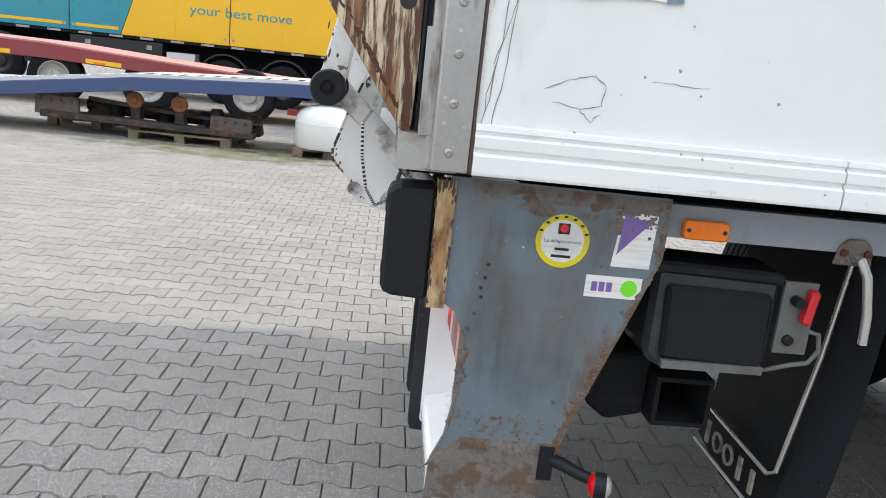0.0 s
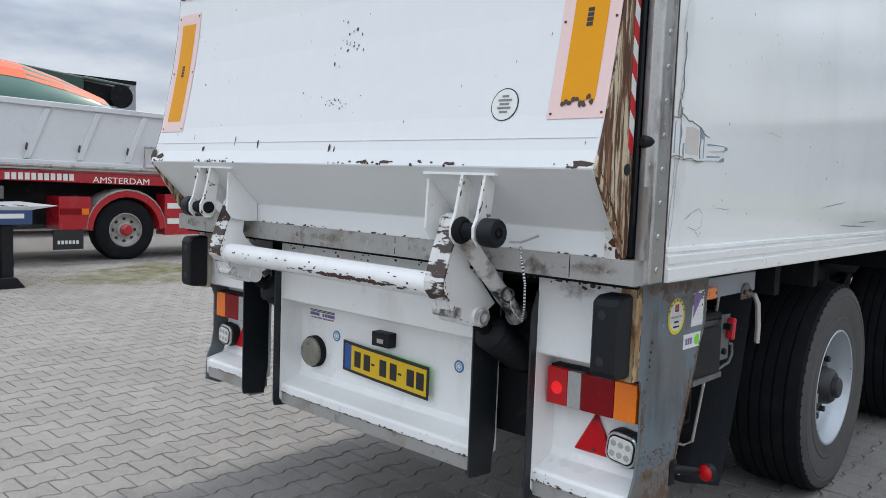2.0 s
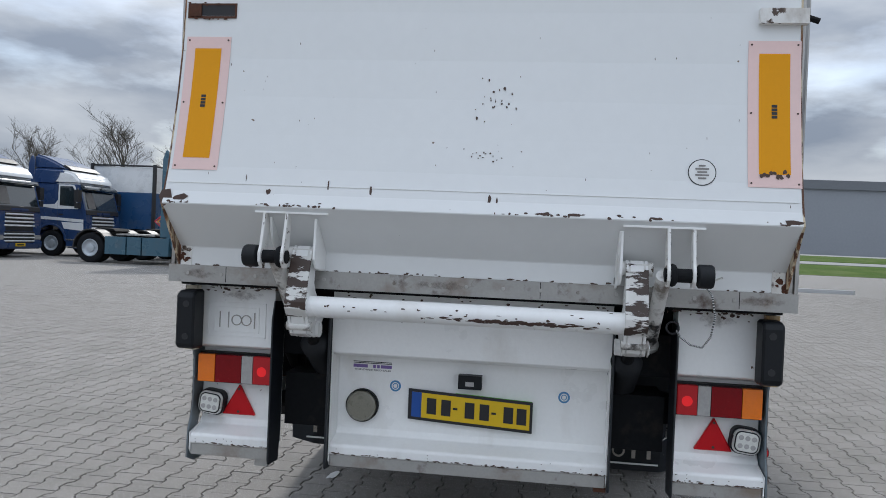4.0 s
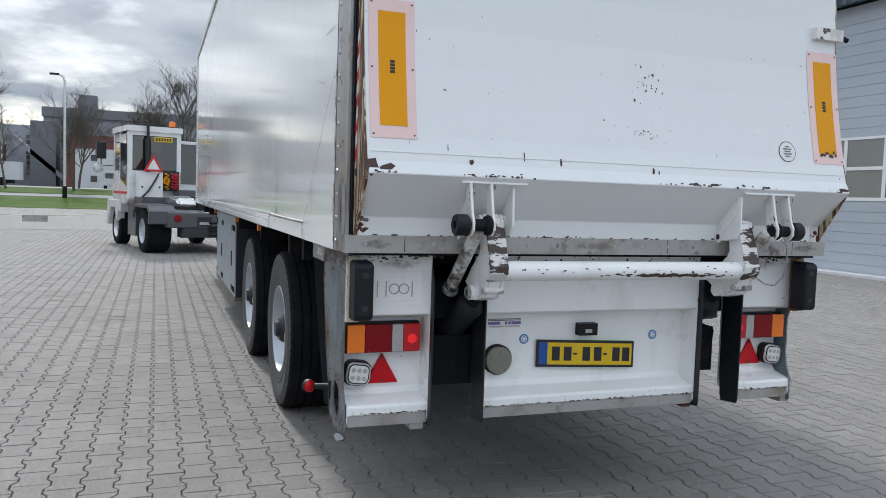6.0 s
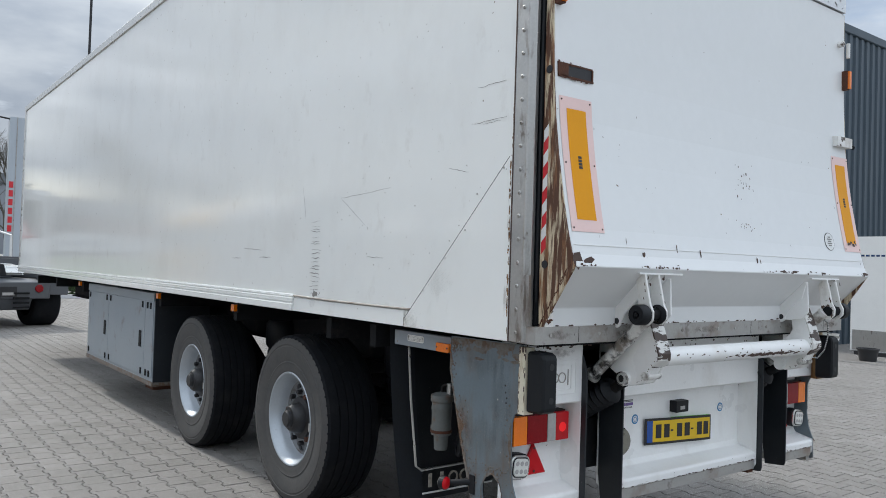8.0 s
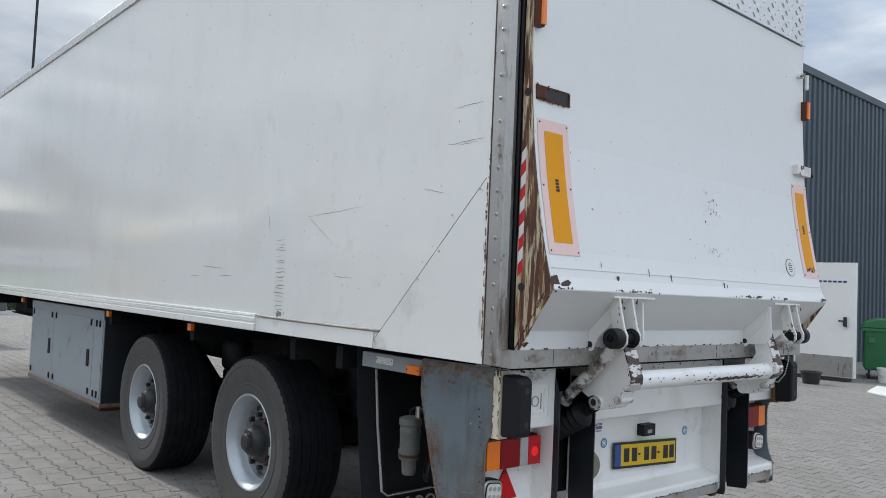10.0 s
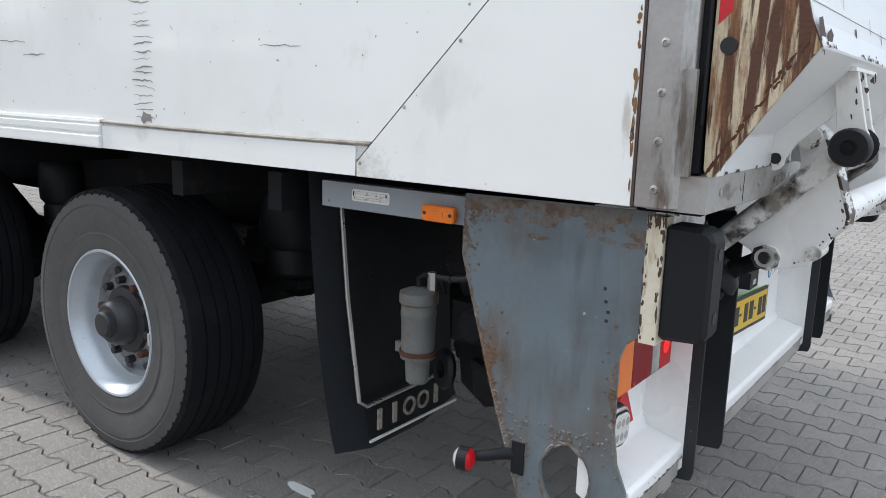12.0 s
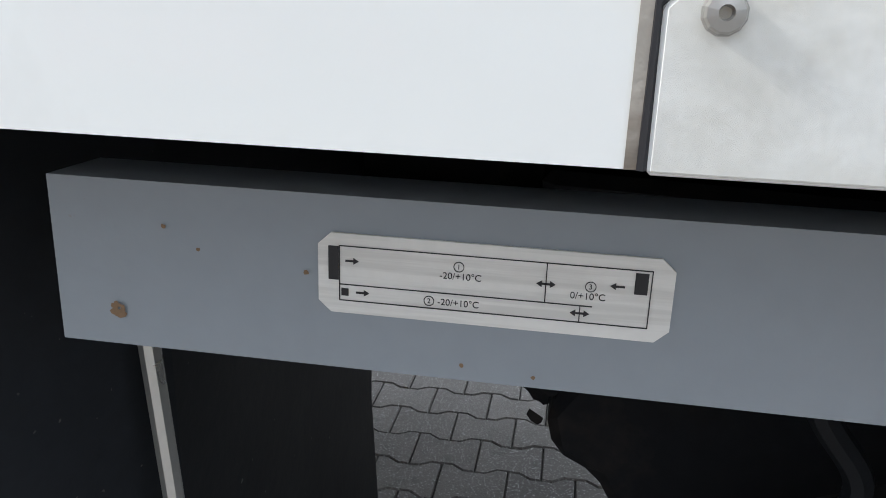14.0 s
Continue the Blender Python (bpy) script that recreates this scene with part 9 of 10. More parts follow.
for k in range(4):
    m = pose(0.06 + 0.39 * k, 8.85, 0, 0, 0, 3)
    if rl0 is None:
        rl0 = thing("twist_lock_unit", "grey steel coupling unit on wooden blocks", "machine part", m, "row of coupling units")
        part("base", box(-0.17, 0.17, -0.40, 0.40, 0.10, 0.16, 0.01), M["sill"], rl0)
        part("nose", prism([(-0.13, 0.16), (-0.08, 0.08), (0.08, 0.08), (0.13, 0.16), (0.13, 0.22), (0.08, 0.27), (-0.08, 0.27), (-0.13, 0.22)], "y", -0.48, -0.36, 0.015), M["sill"], rl0)
        part("cheek", box(-0.16, -0.11, -0.30, 0.20, 0.16, 0.48, 0.02), M["can"], rl0)
        part("cheek", box(0.11, 0.16, -0.30, 0.20, 0.16, 0.48, 0.02), M["can"], rl0)
        part("roller", tube([(-0.11, -0.2, 0.34), (0.11, -0.2, 0.34)], 0.09, 16), M["black"], rl0)
        part("cap_plate", box(-0.17, 0.17, -0.32, 0.24, 0.47, 0.50, 0.005), M["sill"], rl0)
        part("block", box(-0.06, 0.06, -0.38, -0.28, 0.0, 0.10, 0.005), WOOD, rl0)
        part("block", box(-0.06, 0.06, 0.28, 0.38, 0.0, 0.10, 0.005), WOOD, rl0)
    else:
        copy_thing(rl0, m)

# red truck with a white tipper body
tr = thing("tipper_truck", "red truck carrying a scuffed white tipper body", "truck")
TY = 10.9
part("frame_beam", prism([(1.35, 1.36), (8.5, 1.24), (8.5, 1.44), (1.35, 1.52)], "y", TY, TY + 2.2, 0.01), P["red"], tr)
part("body_side", prism([(1.52, 1.60), (8.2, 1.56), (8.2, 2.50), (1.52, 2.61)], "y", TY + 0.02, TY + 0.10, 0.01), P["cream"], tr)
part("body_floor", box(1.55, 8.2, TY + 0.1, TY + 2.2, 1.58, 1.70), P["cream"], tr)
part("body_far_side", box(1.55, 8.2, TY + 2.15, TY + 2.25, 1.60, 2.55), P["cream"], tr)
part("top_rail", prism([(1.52, 2.55), (8.2, 2.46), (8.2, 2.54), (1.52, 2.65)], "y", TY - 0.03, TY + 0.14, 0.01), P["cream"], tr)
part("bottom_rail", prism([(1.30, 1.54), (8.2, 1.50), (8.2, 1.62), (1.30, 1.70)], "y", TY - 0.04, TY + 0.1, 0.01), P["cream"], tr)
part("tail_board", prism([(1.48, 1.62), (1.38, 1.66), (1.29, 1.78), (1.22, 2.44), (1.27, 2.52), (1.50, 2.60)], "y", TY - 0.01, TY + 2.2, 0.03), mat("rust_streaked_cream", (0.60, 0.55, 0.48), 0.6, 0, 0.1, 3, 30, 0.001, dirt=(0.30, 0.17, 0.08), dirt_lo=0.56, dirt_hi=0.75, dirt_scale=6, dirt_stretch=(2, 2, 0.5)), tr, "rust-streaked tail board")
for k in range(8):
    x = 1.75 + 0.82 * k
    part("side_rib", prism([(x, 1.70), (x + 0.10, 1.70), (x + 0.42, 2.50), (x + 0.32, 2.50)], "y", TY - 0.02, TY + 0.03, 0.006), P["cream"], tr)
    part("rib_scuff", prism([(x + 0.02, 1.84), (x + 0.05, 1.82), (x + 0.07, 1.94), (x + 0.04, 1.95)], "y", TY - 0.024, TY - 0.019), M["chip"], tr)
part("end_post", box(1.50, 1.60, TY - 0.05, TY + 0.02, 1.56, 2.76, 0.01), P["cream"], tr)
part("hinge_pipe", tube([(1.2, TY - 0.06, 1.60), (8.2, TY - 0.06, 1.55)], 0.03, 8), M["sill"], tr)
lettering("lettering", "AMSTERDAM", 0.15, face((3.66, TY - 0.004, 1.335), (1, 0, -0.016), (0.016, 0, 1)), M["sticker"], tr, depth=0.003, width=1.0)
for k in range(11):
    a = 2.30 + 0.098 * k
    part("name_bar", box(a, a + 0.07, TY - 0.004, TY, 1.36, 1.47, 0.001), M["sticker"], tr)
REDHUB = P["red"]
for x in (4.25, 1.9):
    w = truck_wheel(tr, x, TY + 0.02, -1, 0.53, 0.34, M["sill"])
    part("hub_cap", lathe([(0.10, 0.05), (0.10, -0.04), (0.07, -0.07), (0, -0.07)], (x, TY + 0.02, 0.52), (0, 1, 0), 18), REDHUB, w, "", True)
    bm = bmesh.new()
    for k in range(8):
        a = 2 * math.pi * k / 8
        disc((x + 0.20 * math.cos(a), TY + 0.105, 0.52 + 0.20 * math.sin(a)), (0, -1, 0), 0.032, 0.006, 10, bm)
    pieces("rim_hole", bm, M["ink"], w)
guard = [(4.25 + 0.70 * math.cos(a), 0.55 + 0.66 * math.sin(a)) for a in [math.pi * k / 12 for k in range(13)]] + [(4.25 + 0.60 * math.cos(a), 0.52 + 0.58 * math.sin(a)) for a in [math.pi * (12 - k) / 12 for k in range(13)]]
part("mudguard", prism(guard, "y", TY - 0.04, TY + 0.4, 0.004), P["red"], tr)
part("guard_trim", prism([(x, z + 0.03) for x, z in guard[:13]] + [(x, z) for x, z in reversed(guard[:13])], "y", TY - 0.05, TY + 0.4), M["sill"], tr)
part("wing_box", box(3.10, 3.62, TY - 0.03, TY + 0.5, 0.55, 1.10, 0.03), P["red"], tr)
part("wing_lamp", box(3.12, 3.45, TY - 0.045, TY - 0.02, 0.80, 0.90, 0.008), M["redlens"], tr)
part("wing_lamp", box(3.47, 3.58, TY - 0.045, TY - 0.02, 0.80, 0.90, 0.008), M["amber"], tr)
fl_ = part("mud_flap", box(3.02, 3.50, TY - 0.02, TY + 0.02, 0.22, 0.55, 0.004), PLASTIC, tr)
bm = bmesh.new()
for k in range(6):
    box(3.08 + 0.06 * k, 3.12 + 0.06 * k, TY - 0.024, TY - 0.02, 0.31, 0.37, 0, bm)
pieces("flap_mark", bm, M["sticker"], fl_)
part("side_skirt", box(4.95, 8.2, TY - 0.02, TY + 0.3, 0.42, 1.16, 0.02), P["red"], tr)
for z in (0.62, 0.90):
    part("skirt_stripe", box(5.0, 8.2, TY - 0.026, TY - 0.02, z, z + 0.10, 0.002), M["sticker"], tr)
part("under_frame", box(0.9, 8.4, TY + 0.5, TY + 1.7, 0.6, 1.36), M["under"], tr)
cg = part("step_cage", tube([(4.55, TY - 0.05, 1.62), (4.55, TY - 0.05, 1.98), (5.3, TY - 0.05, 1.96), (5.3, TY - 0.05, 1.60), (4.55, TY - 0.05, 1.62)], 0.022, 6), M["sill"], tr)
for x in (4.75, 4.95, 5.15):
    part("cage_bar", tube([(x, TY - 0.05, 1.62), (x, TY - 0.05, 1.96)], 0.016, 6), M["sill"], cg)
for x, w_, h in ((1.2, 0.35, 0.3), (1.6, 0.3, 0.25), (2.05, 0.25, 0.2)):
    part("chassis_box", box(x, x + w_, TY + 0.05, TY + 0.5, 1.05, 1.05 + h, 0.02), M["can"], tr)
part("brace", tube([(0.75, TY + 0.1, 0.75), (1.05, TY + 0.1, 1.4)], 0.06, 6), P["cranegreen"], tr)

# mixer truck behind it
mx_ = thing("mixer_truck", "green concrete mixer drum with an orange stripe and steel ladder", "truck")
DC = Vector((4.05, 17.2, 2.95))
AXD = Vector((1, 0, -0.03)).normalized()
prof = [(0.45, -2.4), (0.95, -2.2), (1.02, -1.7), (1.02, -1.5)]
part("drum_end", lathe(prof, DC, AXD, 36), P["silver"], mx_, "pale grey drum end", True)
part("drum_band", lathe([(1.03, -1.5), (1.06, -1.48), (1.06, -1.30), (1.03, -1.28)], DC, AXD, 36), M["rust"], mx_, "", True)
part("drum_shell", lathe([(1.02, -1.3), (1.05, -0.4), (1.0, 0.5), (0.80, 1.4), (0.45, 2.5), (0.30, 2.7), (0, 2.7)], DC, AXD, 36), P["drumgreen"], mx_, "", True)
bm = bmesh.new()
prof2 = [(1.03, -1.3), (1.06, -0.4), (1.01, 0.5), (0.81, 1.4), (0.46, 2.5)]
grid = []
for r, o in prof2:
    grid.append([bm.verts.new(DC + AXD * o + Vector((0, -math.sin(a) * r, math.cos(a) * r))) for a in [radians(q) for q in (8, 24, 40, 55)]])
for a, b in zip(grid, grid[1:]):
    for k in range(3):
        bm.faces.new((a[k], a[k + 1], b[k + 1], b[k]))
part("drum_stripe", bm, P["drumorange"], mx_, "orange stripe on the drum")
part("mixer_chassis", box(0.95, 8.5, 16.3, 18.2, 0.8, 1.5), P["maroon"], mx_)
for x in (1.7, 3.1, 6.4):
    truck_wheel(mx_, x, 16.1, -1, 0.52, 0.5)
lad = part("ladder", tube([(1.40, 16.0, 1.3), (1.40, 16.0, 4.1)], 0.028, 6), M["sill"], mx_, "galvanised ladder and platform")
for x in (1.80, 2.18):
    part("ladder_stile", tube([(x, 16.0, 1.3), (x, 16.0, 4.1)], 0.028, 6), M["sill"], lad)
for z in (1.7, 2.0, 2.3, 2.6, 2.9, 3.2, 3.5, 3.8, 4.05):
    part("rung", tube([(1.80, 16.0, z), (2.18, 16.0, z)], 0.02, 6), M["sill"], lad)
for z in (3.3, 3.7, 4.05):
    part("rail", tube([(1.40, 16.0, z), (1.80, 16.0, z)], 0.02, 6), M["sill"], lad)
part("hopper", smooth_prism([(1.02, 2.55), (1.85, 2.50), (2.05, 3.45), (1.35, 3.60), (1.10, 3.2)], 16.3, 17.9, 0.05, 2), M["can"], mx_, "", True)
mesh_ = part("hopper_grid", box(1.35, 1.85, 16.22, 16.28, 3.40, 3.80, 0.02), P["silver"], mx_, "pale perforated guard")
for a in range(5):
    for c in range(4):
        part("grid_hole", disc((1.41 + 0.095 * a, 16.22, 3.46 + 0.09 * c), (0, -1, 0), 0.026, 0.003, 8), M["ink"], mesh_)
for z in (2.72, 2.95, 3.18):
    part("hopper_rib", tube([(1.08, 16.25, z), (1.95, 16.25, z - 0.06)], 0.03, 6), M["sill"], mx_)
CHUTE = mat("orange_brown_chute", (0.30, 0.085, 0.020), 0.6, 0, 0.25, 3, 30, 0.001, dirt=(0.16, 0.06, 0.03), dirt_lo=0.5, dirt_hi=0.7, dirt_scale=4)
ch = part("chute", smooth_prism([(1.02, 1.82), (1.12, 1.70), (1.34, 1.72), (1.50, 2.30), (1.46, 2.42), (1.12, 2.44), (1.04, 2.36)], 15.72, 15.80, 0.03, 2), CHUTE, mx_, "orange-brown chute with a pale rim", True)
part("chute_rim", smooth_prism([(0.96, 1.80), (1.08, 1.64), (1.38, 1.66), (1.57, 2.32), (1.52, 2.48), (1.10, 2.51), (0.98, 2.40)], 15.80, 15.88, 0.03, 2), P["silver"], ch, "", True)
part("chute", smooth_prism([(1.86, 1.76), (2.34, 1.76), (2.36, 2.34), (2.02, 2.38)], 15.75, 15.95, 0.04, 2), CHUTE, mx_, "", True)
part("chute_floor", box(1.80, 2.40, 15.70, 16.0, 1.66, 1.76, 0.02), P["yellow"], mx_)
for q in ([(1.15, 15.85, 1.68), (1.05, 15.95, 1.2), (1.15, 16.1, 0.8)], [(1.55, 15.9, 1.6), (1.65, 16.0, 1.0)], [(0.75, 15.9, 1.1), (0.95, 15.95, 1.6), (0.90, 16.0, 2.2)]):
    part("support_tube", tube(q, 0.06, 8), M["can"], mx_, "", True)
part("rear_frame", box(1.0, 2.2, 15.95, 16.25, 0.75, 1.25, 0.03), P["maroon"], mx_)

# silver bulk trailer and crane behind
bt = thing("bulk_trailer", "silver riveted bulk trailer with faded red marks", "trailer")
part("trailer_body", box(-6.0, 9.0, 20.4, 22.9, 1.6, 4.15, 0.05), mat("dull_aluminium_sheet", (0.36, 0.37, 0.38), 0.5, 0.4, 0.1, 1, 20, 0.001), bt)
bm = bmesh.new()
for a in range(12):
    for c in range(4):
        disc((-2.6 + 0.62 * a, 20.4, 2.0 + 0.65 * c), (0, -1, 0), 0.07, 0.02, 10, bm)
pieces("rivet", bm, M["alu"], bt)
for x, w_, h in ((0.95, 0.42, 0.45), (1.55, 0.16, 0.75), (1.8, 0.42, 0.5)):
    part("red_mark", box(x, x + w_, 20.39, 20.402, 2.65, 2.65 + h, 0.002), M["redpaint"], bt)
for k in range(5):
    part("dark_mark", box(0.9 + 0.30 * k, 1.1 + 0.30 * k, 20.39, 20.402, 2.05, 2.25, 0.002), M["ink"], bt)
part("top_edge", box(-6.0, 9.0, 20.36, 20.5, 4.12, 4.22, 0.01), M["under"], bt)
for x in (-4.0, -2.6, 5.0):
    truck_wheel(bt, x, 20.6, -1, 0.52, 0.4)
part("trailer_frame", box(-5.8, 8.8, 21.0, 22.2, 0.8, 1.6), M["under"], bt)
cr_ = thing("mobile_crane", "dark green crane boom with a pulley head", "crane")
part("boom", prism([(4.4, 3.90), (6.9, 3.66), (6.9, 4.02), (4.4, 4.24)], "y", 19.0, 19.5, 0.03), P["cranegreen"], cr_)
part("boom_head", prism([(6.9, 3.36), (8.0, 3.34), (8.25, 3.55), (8.0, 3.85), (6.9, 3.98)], "y", 19.1, 19.4, 0.05), M["under"], cr_)
part("boom_rail", tube([(6.9, 19.05, 4.0), (8.15, 19.05, 3.9)], 0.05, 8), P["cranegreen"], cr_)
part("pulley", disc((7.9, 18.95, 3.60), (0, 1, 0), 0.32, 0.10, 24, rim=0.03), M["under"], cr_)
for k in range(6):
    part("name_bar", box(4.7 + 0.18 * k, 4.83 + 0.18 * k, 18.99, 19.001, 3.92 - 0.018 * k, 4.10 - 0.018 * k), M["flake"], cr_)
part("crane_body", box(1.0, 11.0, 18.7, 20.2, 0.9, 1.6, 0.05), P["cranegreen"], cr_)
part("crane_mast", box(4.5, 5.2, 19.1, 19.6, 1.6, 3.95, 0.05), P["cranegreen"], cr_)
for x in (2.0, 4.5, 8.5):
    truck_wheel(cr_, x, 18.7, -1, 0.55, 0.4)


# ---- beyond the yard ----
GRASS = mat("grass_green", (0.062, 0.105, 0.020), 0.9, 0, 0.3, 0.5, 30, 0.03, dirt=(0.12, 0.15, 0.05), dirt_lo=0.45, dirt_hi=0.75, dirt_scale=0.4, spec=0.05)
ROAD = mat("pale_road", (0.25, 0.25, 0.24), 0.9, 0, 0.1, 0.5, 20, 0.003)
BARK = mat("bare_bark", (0.11, 0.095, 0.08), 0.9, 0, 0.25, 3, 40, 0.004)
STEP = [(53.5, -0.01), (54.0, 0.02), (57.5, 0.10), (60.0, 0.30), (64.0, 0.62), (64.01, 0.66), (68.0, 0.82), (68.01, 0.86), (75.0, 1.10), (82.0, 1.28), (82.01, 1.28), (92, 1.32), (100.0, 1.35), (420, 1.6)]


def slope(x):
    return float(np.interp(x, [p[0] for p in STEP], [p[1] for p in STEP]))


def strip(name, x0, x1, material, label, category):
    xs = sorted({x0, x1, *[p[0] for p in STEP if x0 < p[0] < x1]})
    poly = [(x, slope(x)) for x in xs] + [(x1, -0.6), (x0, -0.6)]
    return single(name, prism(poly, "y", -220, 260), material, label, category, kind="structure")


strip("grass_verge", 54.0, 64.0, GRASS, "mown green grass verge beside the yard", "grass")
strip("road", 64.0, 68.0, ROAD, "pale grey road beyond the verge", "road")
strip("grass_bank", 68.0, 82.0, GRASS, "green grass bank with bare trees", "grass")
strip("far_ground", 82.0, 420.0, ROAD, "paved ground around the far buildings", "ground")


def lamp_post(m, h):
    t = thing("street_lamp", "tall grey street lamp with one arm", "street lamp", m, "street lamps")
    part("pole", tube([(0, 0, 0), (0, 0, h * 0.5), (0, 0, h * 0.93), (0, 0.10, h * 0.965), (0, 0.45, h * 0.985)], 0.12, 10, r1=0.06), M["alu"], t, "", True)
    part("pole_base", disc((0, 0, 0), (0, 0, 1), 0.17, 0.9, 14, rim=0.02), M["under"], t)
    part("lamp_head", box(-0.12, 0.12, 0.40, 1.05, h * 0.975, h * 0.975 + 0.14, 0.04), M["ink"], t)
    return t


lamp_post(pose(63.5, 8.65, slope(63.5)), 9.6)
lamp_post(pose(95, 24.2, slope(95)), 11.0)
lamp_post(pose(92, 17.6, slope(92)), 9.0)


def branch(verts, faces, pts, r0, r1, seg):
    """A tapering twig as rings of points."""
    first = len(verts)
    for i, p in enumerate(pts):
        d = (pts[min(i + 1, len(pts) - 1)] - pts[max(i - 1, 0)]).normalized()
        u = d.orthogonal().normalized()
        v = d.cross(u)
        r = r0 + (r1 - r0) * i / (len(pts) - 1)
        for k in range(seg):
            a = 2 * math.pi * k / seg
            verts.append(p + (u * math.cos(a) + v * math.sin(a)) * r)
    for i in range(len(pts) - 1):
        for k in range(seg):
            a, b = first + i * seg + k, first + i * seg + (k + 1) % seg
            faces.append((a, b, b + seg, a + seg))


def limb(wood, p, d, length, r, depth, rn):
    """One branch and, from it, finer ones."""
    n = 4 if depth < 3 else 2
    pts, q, dd = [p.copy()], p.copy(), d.copy()
    for k in range(n):
        dd = (dd + Vector((rn.gauss(0, 0.12), rn.gauss(0, 0.12), rn.gauss(0.05, 0.06)))).normalized()
        q = q + dd * length / n
        pts.append(q.copy())
    branch(*wood[0 if depth == 0 else 1], pts, r, r * 0.5, 7 if depth == 0 else 5 if depth == 1 else 3)
    if depth >= 4:
        return
    for k in range((14, 6, 6, 5)[depth]):
        u = rn.uniform(0.30, 1.0)
        i = min(int(u * n), n - 1)
        base = pts[i].lerp(pts[i + 1], u * n - i)
        a = rn.uniform(0, 2 * math.pi)
        side = Vector((math.cos(a), math.sin(a), 0))
        lift = 0.55 if depth == 0 else 0.30
        out = (dd * rn.uniform(0.5, 0.95) + side * rn.uniform(0.45, 0.85) + Vector((0, 0, lift * rn.random()))).normalized()
        reach = length * (rn.uniform(0.42, 0.66) * (1.25 - 0.5 * u) if depth == 0 else rn.uniform(0.38, 0.60))
        limb(wood, base, out, reach, max(r * rn.uniform(0.34, 0.5), 0.0085), depth + 1, rn)


def bare_tree(seed, h, m):
    rn = random.Random(seed)
    t = thing("tree", "bare leafless tree with a fine twiggy crown", "tree", m, "bare trees along the road")
    wood = ([], []), ([], [])
    limb(wood, Vector((0, 0, -0.1)), Vector((0, 0, 1)), h * 0.74, h * 0.015, 0, rn)
    for name, (verts, faces) in zip(("trunk", "crown"), wood):
        me = bpy.data.meshes.new(name)
        me.from_pydata([tuple(v) for v in verts], [], faces)
        me.materials.append(BARK)
        ob = new(name, me)
        ob.parent = t
    return t


kinds = [bare_tree(s, h, pose(x, y, slope(x), 0, 0, r)) for s, h, x, y, r in ((1, 11.6, 75, 17.7, 0), (2, 10.2, 75, 20.0, 40), (3, 9.8, 75, 27.6, 90))]
for k, x, y, r, big in ((0, 75, 45.2, 70, 0.92), (1, 75, 36.0, 130, 1.05), (2, 75, 26.8, 200, 0.92), (2, 75, 14.5, 20, 0.68), (2, 75, 4.1, 250, 0.86), (0, 75, -0.2, 300, 0.93), (1, 75, 1.9, 15, 0.80), (1, 75, 9.0, 160, 0.86), (1, 74, 54, 95, 1.0), (2, 90, 24.0, 60, 0.8), (0, 80, -8, 40, 0.9), (1, 84, 9.4, 220, 0.8)):
    copy_thing(kinds[k], pose(x, y, slope(x), 0, 0, r) @ Matrix.Scale(big, 4))

# far buildings
FG = mat("far_grey_cladding", (0.27, 0.285, 0.31), 0.6, 0, 0.08, 0.15, 3, 0)
FGD = mat("far_dark_roof", (0.16, 0.17, 0.185), 0.6, 0, 0.08, 0.15, 3, 0)
FBR = mat("far_brown_brick", (0.16, 0.055, 0.045), 0.8, 0, 0.15, 0.4, 4, 0.01)
FW = mat("far_white_wall", (0.55, 0.56, 0.56), 0.6, 0, 0.06, 0.3, 3, 0)
FW2 = mat("far_pale_cladding", (0.33, 0.35, 0.385), 0.6, 0, 0.08, 0.15, 3, 0)
wh_ = thing("warehouse", "long grey warehouse with a dark roof edge beyond the trees", "building")
part("wall", box(125, 150, -60, 17.6, 1.0, 11.6), FG, wh_)
part("low_wing", box(125.6, 150, 17.6, 40, 1.0, 10.2), FW2, wh_)
part("roof", box(124.6, 150.4, -60.4, 17.8, 11.6, 13.0, 0.1), FGD, wh_)
part("roof_plant", box(126, 129, 10.5, 13.0, 13.0, 15.2, 0.1), FGD, wh_)
for k in range(7):
    part("window", box(124.92, 125.02, -30 + 6.1 * k, -28.4 + 6.1 * k, 3.0, 9.0), G, wh_)
for k in range(8):
    part("window", box(125.5, 125.62, 19.3, 19.9, 3.0 + 0.75 * k, 3.55 + 0.75 * k), G, wh_)
br_ = thing("brick_building", "low dark red brick building with small windows", "building")
part("wall", box(112, 122, 22.0, 33.5, 1.2, 6.8), FBR, br_)
part("roof", box(111.8, 122.2, 21.8, 33.7, 6.8, 7.05), FGD, br_)
for k in range(4):
    part("window", box(111.95, 112.05, 22.6 + 1.0 * k, 23.3 + 1.0 * k, 4.6, 5.8), G, br_)
of_ = thing("office_building", "white office front framed in brown cladding", "building")
part("wall", box(112, 122, -6.0, 13.6, 1.2, 8.4), FBR, of_)
part("white_front", box(111.85, 112.02, -5.5, 12.2, 1.3, 6.6), FW, of_)
for k in range(4):
    for z in (2.2, 5.0):
        part("window", box(111.78, 111.9, 0.5 + 3.0 * k, 1.3 + 3.0 * k, z, z + 0.8), G, of_)
st_ = thing("outdoor_stair", "grey steel outdoor stair against the warehouse", "stairs")
part("flight", prism([(14.0, 2.0), (20.5, 7.6), (20.5, 8.4), (13.2, 2.0)], "x", 118, 120), FG, st_)
part("tower", box(118, 123, 15.2, 18.4, 1.2, 10.4), FGD, st_)
bx = thing("parked_box_trailer", "white box trailer with dark blue marks on its side", "trailer")
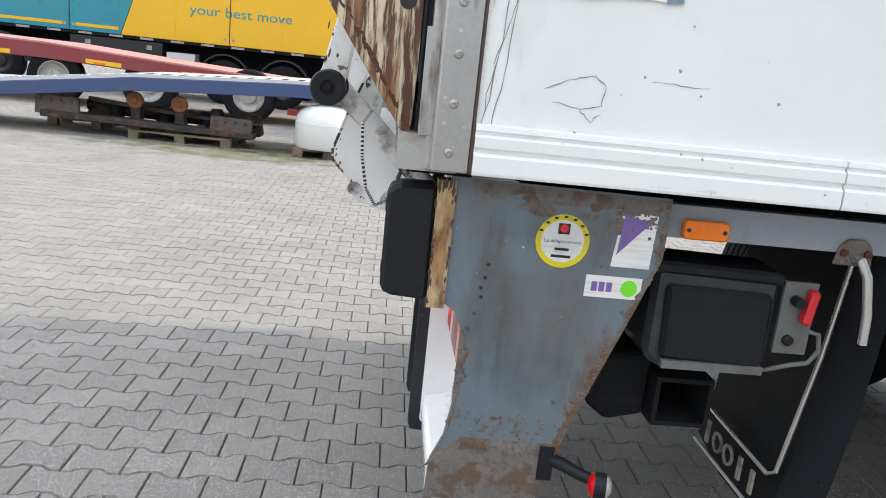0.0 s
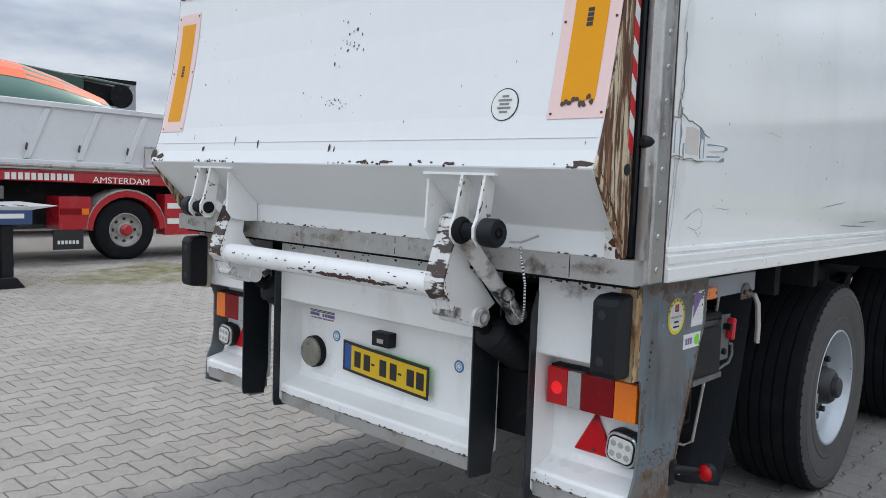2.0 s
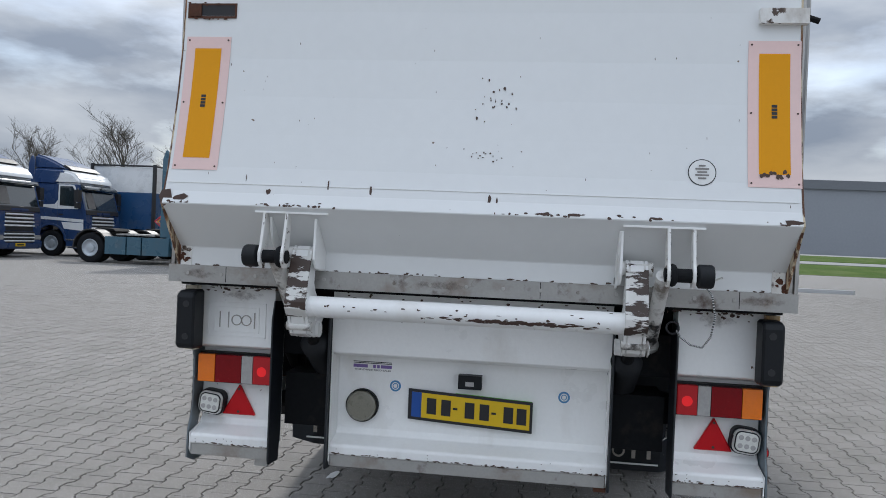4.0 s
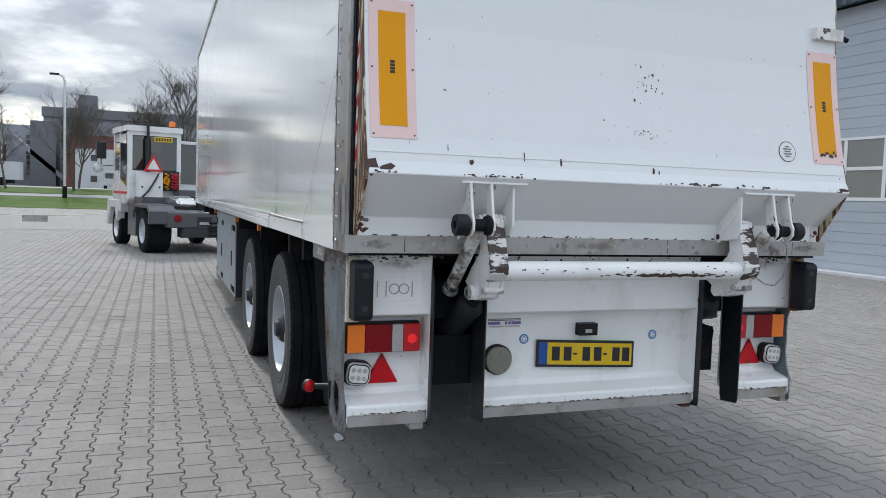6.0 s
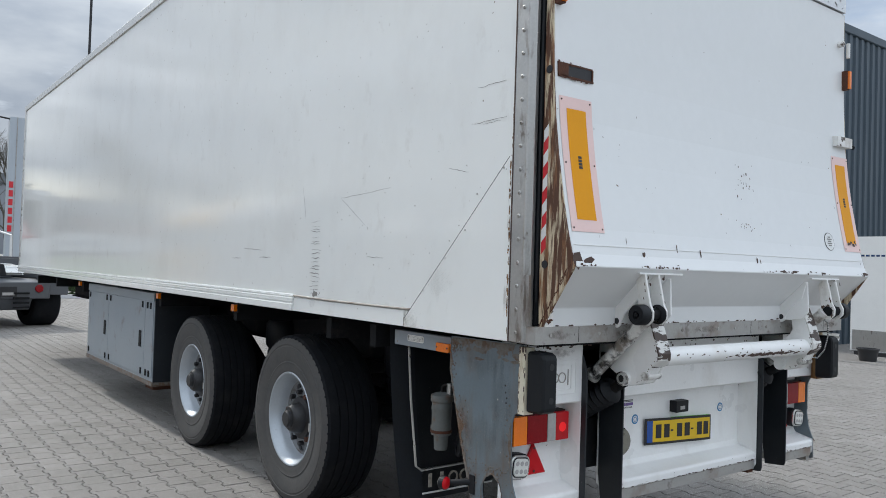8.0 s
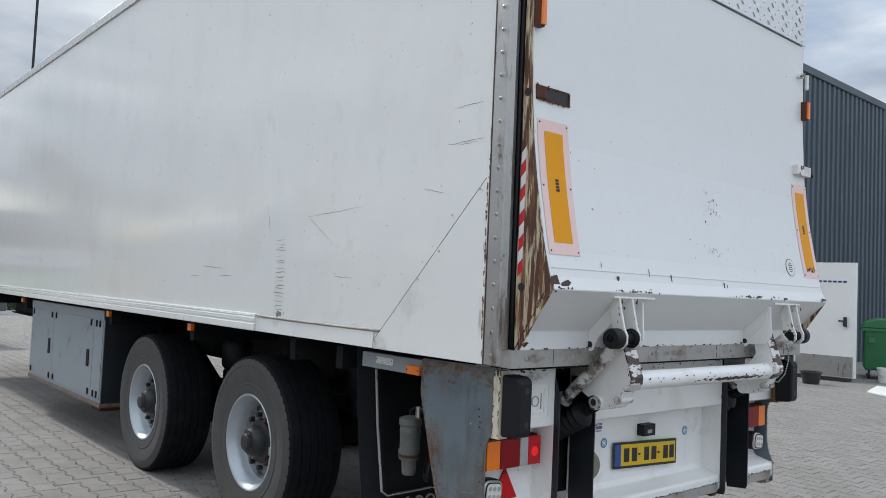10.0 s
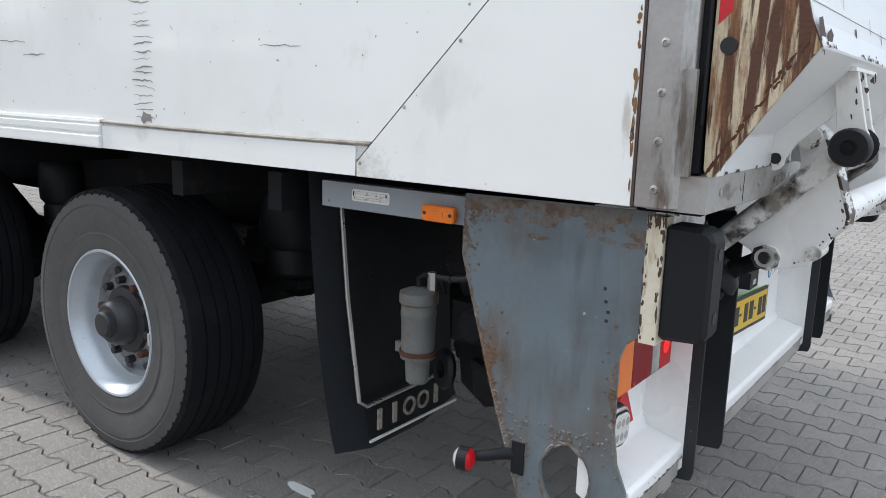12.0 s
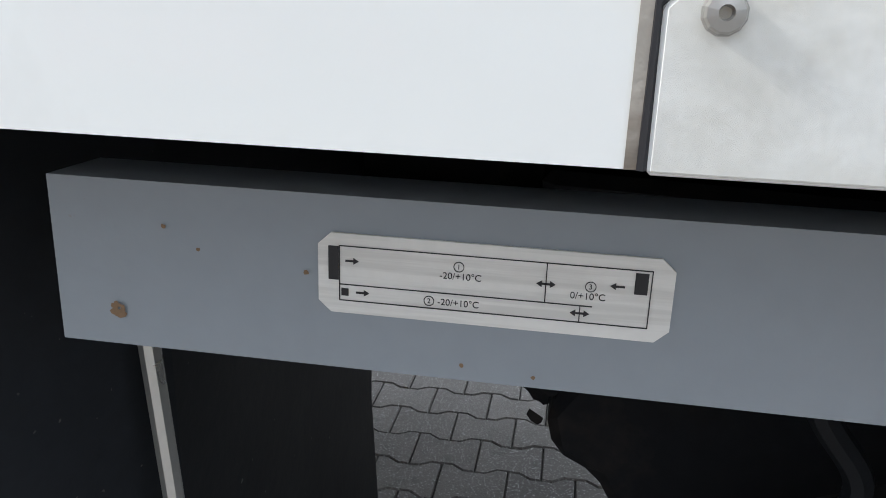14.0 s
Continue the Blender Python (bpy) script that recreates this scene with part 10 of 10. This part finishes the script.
part("trailer_box", box(104, 106.5, 17.6, 30.5, 2.05, 4.25, 0.03), FW, bx)
part("emblem", prism([(25.9, 3.0), (25.2, 2.3), (24.4, 2.6), (24.3, 3.4), (25.0, 3.95), (25.7, 3.7)], "x", 103.95, 104.0), P["navy"], bx)
bm = bmesh.new()
for a, c, z0, z1 in ((23.9, 23.5, 2.9, 3.4), (23.3, 22.9, 2.9, 3.4), (22.7, 22.1, 2.9, 3.4), (21.6, 19.9, 3.15, 3.35), (21.6, 19.9, 2.85, 3.05)):
    box(103.95, 104.0, c, a, z0, z1, 0, bm)
pieces("name_bar", bm, P["navy"], bx)
part("trailer_skirt", box(104.2, 106.3, 18.5, 30.0, 1.6, 2.05), M["under"], bx)
for y in (19.5, 21.0, 26.5):
    part("wheel", disc((104.3, y, 1.82), (1, 0, 0), 0.5, 0.35, 20), M["tyre"], bx)
vn = thing("parked_van", "small white van parked by the far building", "van", pose(98, 6.8, slope(98)))
part("van_body", prism([(-1.0, 0.35), (-1.0, 1.9), (-0.7, 2.1), (0.7, 2.1), (1.0, 1.9), (1.0, 0.35)], "x", -2.2, 2.2, 0.05), FW, vn)
part("van_window", box(-2.23, -2.18, -0.8, 0.8, 1.2, 1.8), G, vn)
for y in (-0.8, 0.8):
    part("wheel", disc((-1.4, y, 0.33), (0, 1 if y > 0 else -1, 0), 0.33, 0.2, 18), M["tyre"], vn)
    part("wheel", disc((1.4, y, 0.33), (0, 1 if y > 0 else -1, 0), 0.33, 0.2, 18), M["tyre"], vn)

# pylon, hedge and kerb near the road
py = thing("sign_pylon", "tall grey sign pylon with a lamp on an arm", "sign", pose(40, -2.55, 0))
part("slab", box(-0.25, 0.25, -0.38, 0.38, 0.0, 8.1, 0.03), DOORG, py)
part("slab_edge", box(-0.27, 0.27, 0.05, 0.09, 0.0, 8.1, 0.005), M["sill"], py)
for k in range(6):
    part("red_mark", box(-0.262, -0.25, 0.14, 0.32, 2.6 + 0.42 * k, 2.9 + 0.42 * k), M["redpaint"], py)
part("lamp_arm", tube([(0, 0.2, 8.0), (0, 1.9, 8.2)], 0.04, 6), M["ink"], py)
part("lamp_head", box(-0.1, 0.1, 1.8, 2.1, 7.95, 8.2, 0.03), M["ink"], py)
mast = thing("radio_mast", "thin lattice radio mast far behind the yard", "mast", pose(60, -9.9, 0.3))
part("pole", tube([(0, 0, 0), (0, 0, 24)], 0.10, 6), M["ink"], mast)
for k in range(14):
    part("rung", box(-0.3, 0.3, -0.03, 0.03, 8 + k, 8.06 + k), M["ink"], mast)
HEDGE = mat("clipped_hedge", (0.035, 0.06, 0.02), 0.9, 0, 0.4, 2, 20, 0.03)
hd = bmesh.new()
rn = random.Random(9)
for k in range(2600):
    x, y, z = rn.uniform(29.5, 31.2), rn.uniform(-9.5, -3.2), rn.uniform(0.0, 1.0)
    a = Vector((rn.gauss(0, 1), rn.gauss(0, 1), rn.gauss(0, 1))).normalized() * 0.12
    b = a.orthogonal().normalized() * 0.09
    c = Vector((x, y, z))
    hd.faces.new([hd.verts.new(c + a), hd.verts.new(c + b), hd.verts.new(c - a), hd.verts.new(c - b)])
hedge = single("hedge", hd, HEDGE, "clipped dark green hedge by the kerb", "hedge", kind="stuff")
single("kerb", box(28.4, 28.6, -12, -2.2, 0.0, 0.14, 0.02), P["cream"], "pale concrete kerb below the hedge", "kerb", kind="structure")
lf = thing("louvre_fence", "white slatted fence behind the hedge", "fence", pose(33, -6.5, 0))
for k in range(6):
    part("slat", box(-0.03, 0.03, -4, 4, 0.4 + 0.30 * k, 0.58 + 0.30 * k, 0.01), M["sticker"], lf)
for y in (-3.8, 0, 3.8):
    part("post", box(-0.08, -0.03, y - 0.05, y + 0.05, 0, 2.2), M["sill"], lf)
